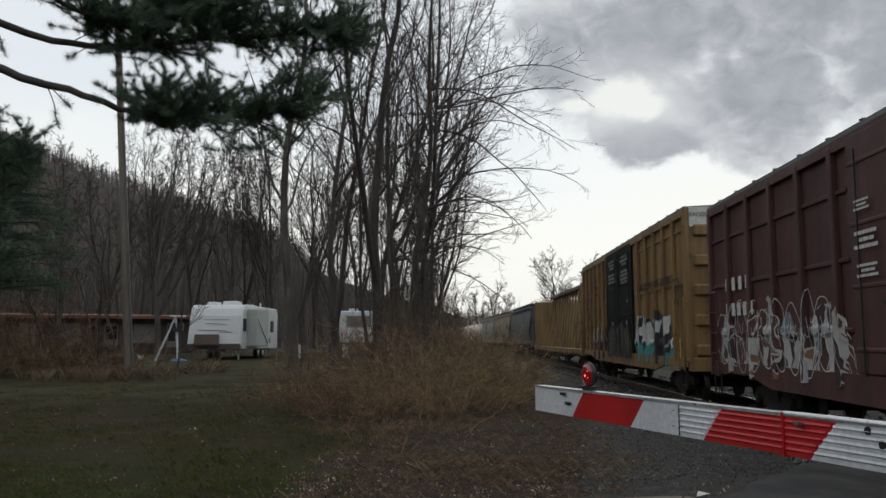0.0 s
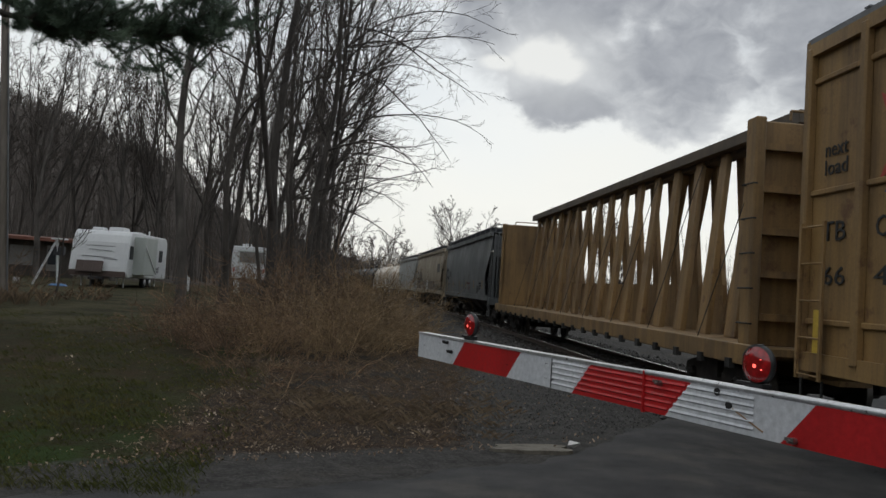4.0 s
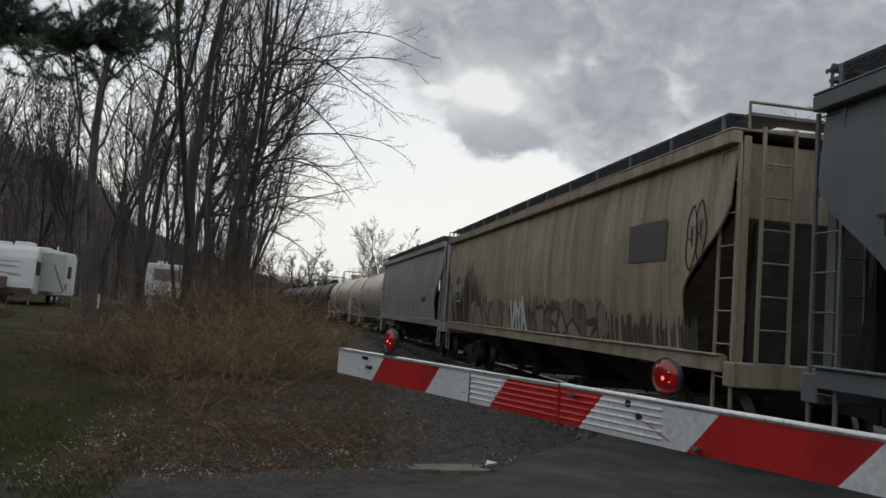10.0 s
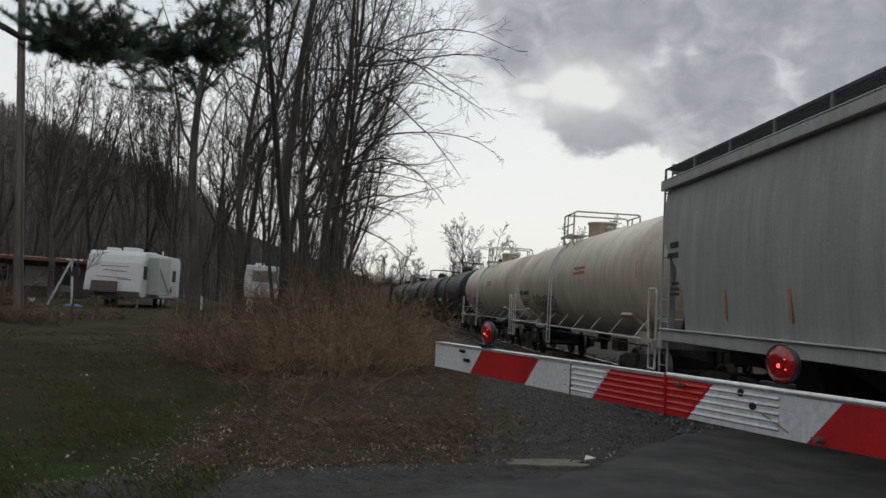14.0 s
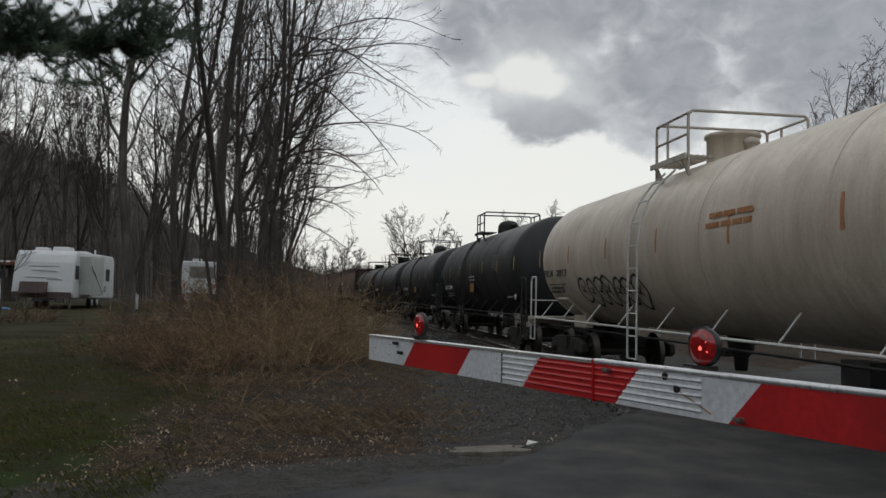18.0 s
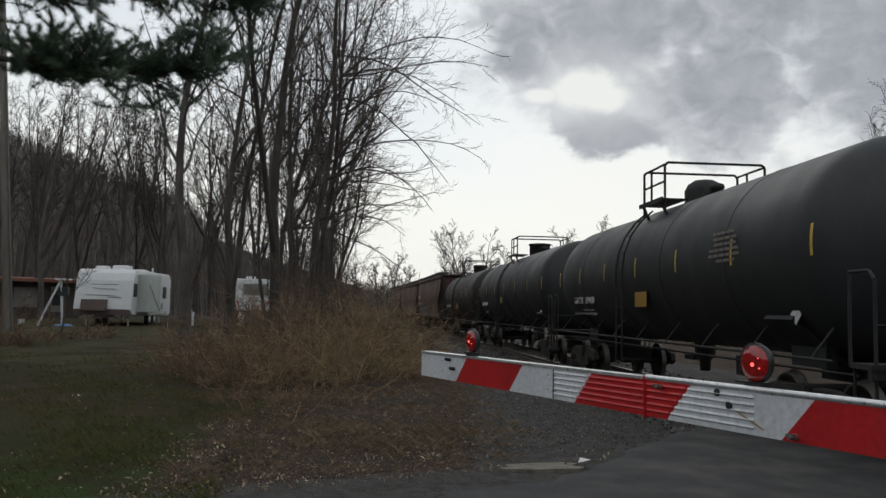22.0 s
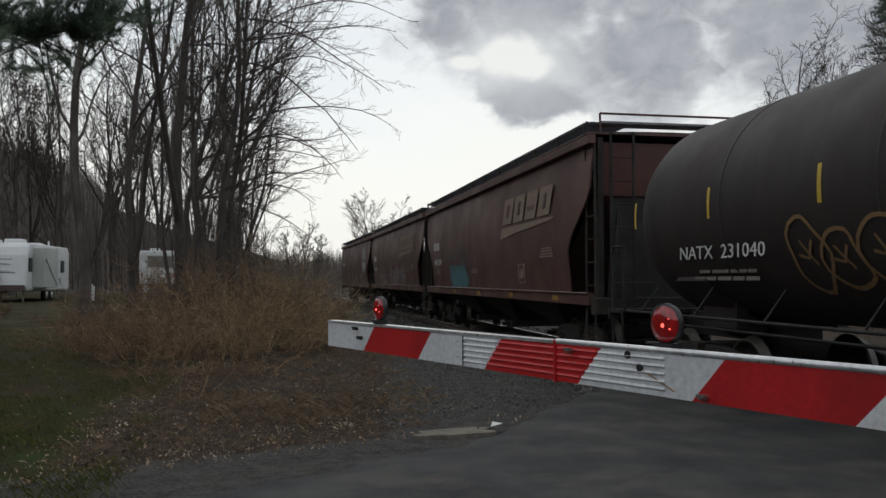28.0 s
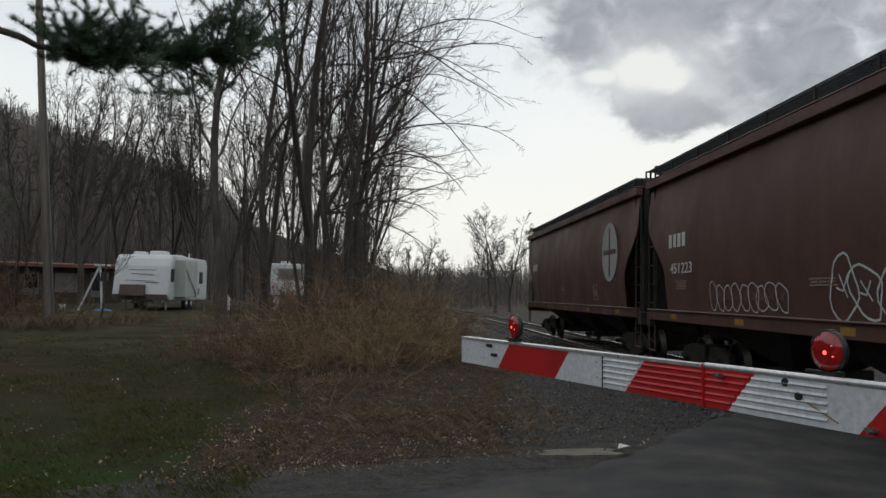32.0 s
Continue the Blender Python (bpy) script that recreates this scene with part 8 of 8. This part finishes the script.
def small_things():
    def drop(name, b, mat, x, y, label, cat, bevel=0.02):
        solo(name, b, mat, label, cat, m=pose(x, y, ground_at(x, y), 0, 0, 12), bevel=bevel)
    drop("water_tank", Build().box((0, 0, 0.38), (0.36, 0.4, 0.76)).tube((0, 0, 0.76), (0, 0, 0.88), 0.08), rv_white, -10.3, 46.5, "small white plastic tank on the grass", "tank", 0.05)
    drop("gas_bottle", Build().lathe([(0, 0.0), (0, 0.2), (0.6, 0.2), (0.75, 0.12), (0.8, 0.06), (0.9, 0.06), (0.9, 0)], axis="z", n=16), rv_white, -7.7, 47.5, "white upright gas bottle", "gas bottle", 0)
    drop("blue_tarp", Build().box((0, 0, 0.06), (0.9, 0.6, 0.12), taper=0.6), blue_tarp, -15.7, 42.6, "crumpled blue tarpaulin on the grass", "tarpaulin", 0.03)
    drop("white_bucket", Build().lathe([(0, 0), (0, 0.14), (0.3, 0.17), (0.3, 0.0)], axis="z", n=14), rv_white, -18.0, 43.2, "white bucket lying by the frame", "bucket", 0)
    drop("stone_block", Build().box((0, 0, 0.25), (1.9, 0.5, 0.5), Euler((0, radians(14), 0)).to_matrix()).box((0.5, 0.4, 0.2), (0.8, 0.6, 0.4)), stone_mat, -6.3, 45.5, "pile of tilted pale stone slabs", "stone", 0.04)
    b = Build()
    sweep(b, [Vector((0.6, 19.0, 0.22)), Vector((0.85, 19.9, 0.1)), Vector((1.1, 20.9, 0.06)), Vector((1.35, 21.4, 0.12))], 0.025, 0.012, 5)
    solo("fallen_stick", b, straw, "pale fallen stick on the gravel", "stick")


small_things()


def verge():
    """A broken pale slab and a scrap of litter where gravel meets the road."""
    rnd = random.Random(91)

    def patch(name, x, y, rx, ry, turn, mat, label, cat, thick, rough=0.25, n=26):
        ring = []
        for k in range(n):
            a = 2 * math.pi * k / n
            q = 1 + rough * noise.noise((math.cos(a) * 1.6, math.sin(a) * 1.6, x * 3 + y))
            u, v = rx * q * math.cos(a), ry * q * math.sin(a)
            ring.append((x + u * math.cos(turn) - v * math.sin(turn), y + u * math.sin(turn) + v * math.cos(turn)))
        top_ = [(px, py, max(ground_at(px, py), 0.0) + thick) for px, py in ring]
        b = Build().add(top_ + [(px, py, pz - thick - 0.06) for px, py, pz in top_], [tuple(range(n))] + [(k, k + n, (k + 1) % n + n, (k + 1) % n) for k in range(n)])
        solo(name, b, mat, label, cat, kind="structure")
    slab = surface("worn_concrete", [(0.11, 0.096, 0.076), (0.21, 0.19, 0.155)], scale=5.0, grain=50.0, rough=0.9, bump=0.5, stain=(0.06, 0.05, 0.04), stain_scale=4.0)
    patch("concrete_slab", 1.68, 8.15, 0.44, 0.17, 0.12, slab, "broken pale concrete slab set in the gravel", "slab", 0.02, 0.5)
    z = ground_at(2.12, 8.22) + 0.045
    solo("litter_scrap", Build().add([(2.06, 8.20, z), (2.16, 8.16, z + 0.03), (2.2, 8.24, z + 0.02), (2.1, 8.29, z + 0.035), (2.13, 8.22, z - 0.03)], [(0, 1, 2, 3), (0, 4, 1), (1, 4, 2), (2, 4, 3), (3, 4, 0)]), letter_white, "crumpled white scrap of litter", "litter")


verge()


# ---- litter and tufts on the ground ----
def litter():
    rnd = random.Random(55)
    b = Build()
    for k in range(17000):
        y = 6.4 + 15 * rnd.random() ** 1.4
        x = rnd.uniform(-0.62 * y - 1, 0.24 * y + 0.6)
        if x > -2.2:
            if y < 7.4 + 0.42 * x:
                continue
        elif rnd.random() < 0.86:
            continue
        if x > 1.2 + 0.12 * (y - 8) and rnd.random() < 0.8:
            continue
        z = ground_at(x, y) + 0.012
        s = rnd.uniform(0.008, 0.023) * (1.0 if rnd.random() < 0.9 else 1.6)
        m = Euler((rnd.gauss(0, 0.6), rnd.gauss(0, 0.6), rnd.uniform(0, 6.28))).to_matrix()
        pts = [m @ Vector(p) * s + Vector((x, y, z + s * 0.3)) for p in ((-1, 0, 0), (-0.2, -0.5, 0.22), (1, 0, 0.05), (-0.1, 0.5, 0.18))]
        b.add([tuple(p) for p in pts], [(0, 1, 2), (0, 2, 3)])
    solo("leaf_litter", b, leaf_litter, "scattered dry brown and whitish leaves", "leaves", kind="stuff")
    b = Build()

    def tuft(x, y, n, h, lean):
        z = ground_at(x, y)
        for j in range(n):
            a = rnd.uniform(0, 6.28)
            px, py = x + rnd.gauss(0, 0.05), y + rnd.gauss(0, 0.05)
            hh = h * rnd.uniform(0.5, 1.2)
            dx, dy = math.cos(a) * lean * hh, math.sin(a) * lean * hh
            w = 0.0018 + 0.0016 * rnd.random()
            b.add([(px - w, py, z), (px + w, py, z), (px + dx * 0.5 + w * 0.6, py + dy * 0.5, z + hh * 0.6), (px + dx, py + dy, z + hh * 0.85)], [(0, 1, 2), (0, 2, 3)])
    for k in range(12000):
        y = 5.9 + 18 * rnd.random() ** 1.5
        x = rnd.uniform(-0.65 * y - 1, -1.3 - 0.05 * (y - 8))
        if noise.noise((x * 0.8, y * 0.5, 2.0)) < rnd.uniform(-0.35, 0.25):
            continue
        tuft(x, y, 6, rnd.uniform(0.022, 0.07), 0.9)
    solo("grass_tufts", b, grass_mat, "short uneven lawn grass", "grass", kind="stuff")
    b = Build()
    for k in range(420):
        y = rnd.uniform(7.6, 20)
        x = rnd.uniform(-1.9 - 0.04 * (y - 8), 1.6 + 0.1 * (y - 8))
        if y < 8.0 + 0.42 * x:
            continue
        tuft(x, y, 7, rnd.uniform(0.04, 0.13), 1.8)
    for cx, cy, n in ((0.15, 9.4, 60), (-0.4, 10.6, 40), (1.0, 10.4, 30), (-1.5, 13.8, 40)):
        for j in range(n):
            tuft(cx + rnd.gauss(0, 0.45), cy + rnd.gauss(0, 0.25), 7, 0.12, 1.4)
    for j in range(60):
        tuft(-12.5 + rnd.gauss(0, 1.2), 26.5 + rnd.gauss(0, 0.7), 14, 0.5, 0.5)
    solo("dry_grass", b, straw, "bleached dry grass clumps", "grass", kind="stuff")
    b = Build()
    for k in range(4200):
        y = 7.6 + 11 * rnd.random() ** 1.3
        x = 0.9 + 0.1 * (y - 8) + 3.0 * rnd.random()
        if y < 7.9 + 0.55 * x:
            continue
        r = rnd.uniform(0.006, 0.019)
        z = ground_at(x, y) + r * 0.3
        m = Euler((rnd.random() * 6, rnd.random() * 6, 0)).to_matrix()
        pts = [tuple(m @ Vector(q) * r * rnd.uniform(0.7, 1.3) + Vector((x, y, z))) for q in ((1, 0, 0), (-1, 0, 0), (0, 1, 0), (0, -1, 0), (0, 0, 1), (0, 0, -1))]
        b.add(pts, [(0, 2, 4), (2, 1, 4), (1, 3, 4), (3, 0, 4), (2, 0, 5), (1, 2, 5), (3, 1, 5), (0, 3, 5)])
    solo("gravel_stones", b, stone_mat, "loose grey gravel beside the road", "gravel", kind="stuff")


litter()


def motions():
    """The train rolls by at a steady pace along the bend, and the clouds drift slowly over it."""
    walk(CLOUDS, [(t, pose(0, 0, 1.5, max(0.0, 1.0 - t / 16), 0, -0.187 * (t - 19))) for t in range(0, 33, 4)])
    for root, mid in CARS:
        walk(root, [(t, track_pose(mid - SPEED * t)) for t in range(0, 33)])


motions()
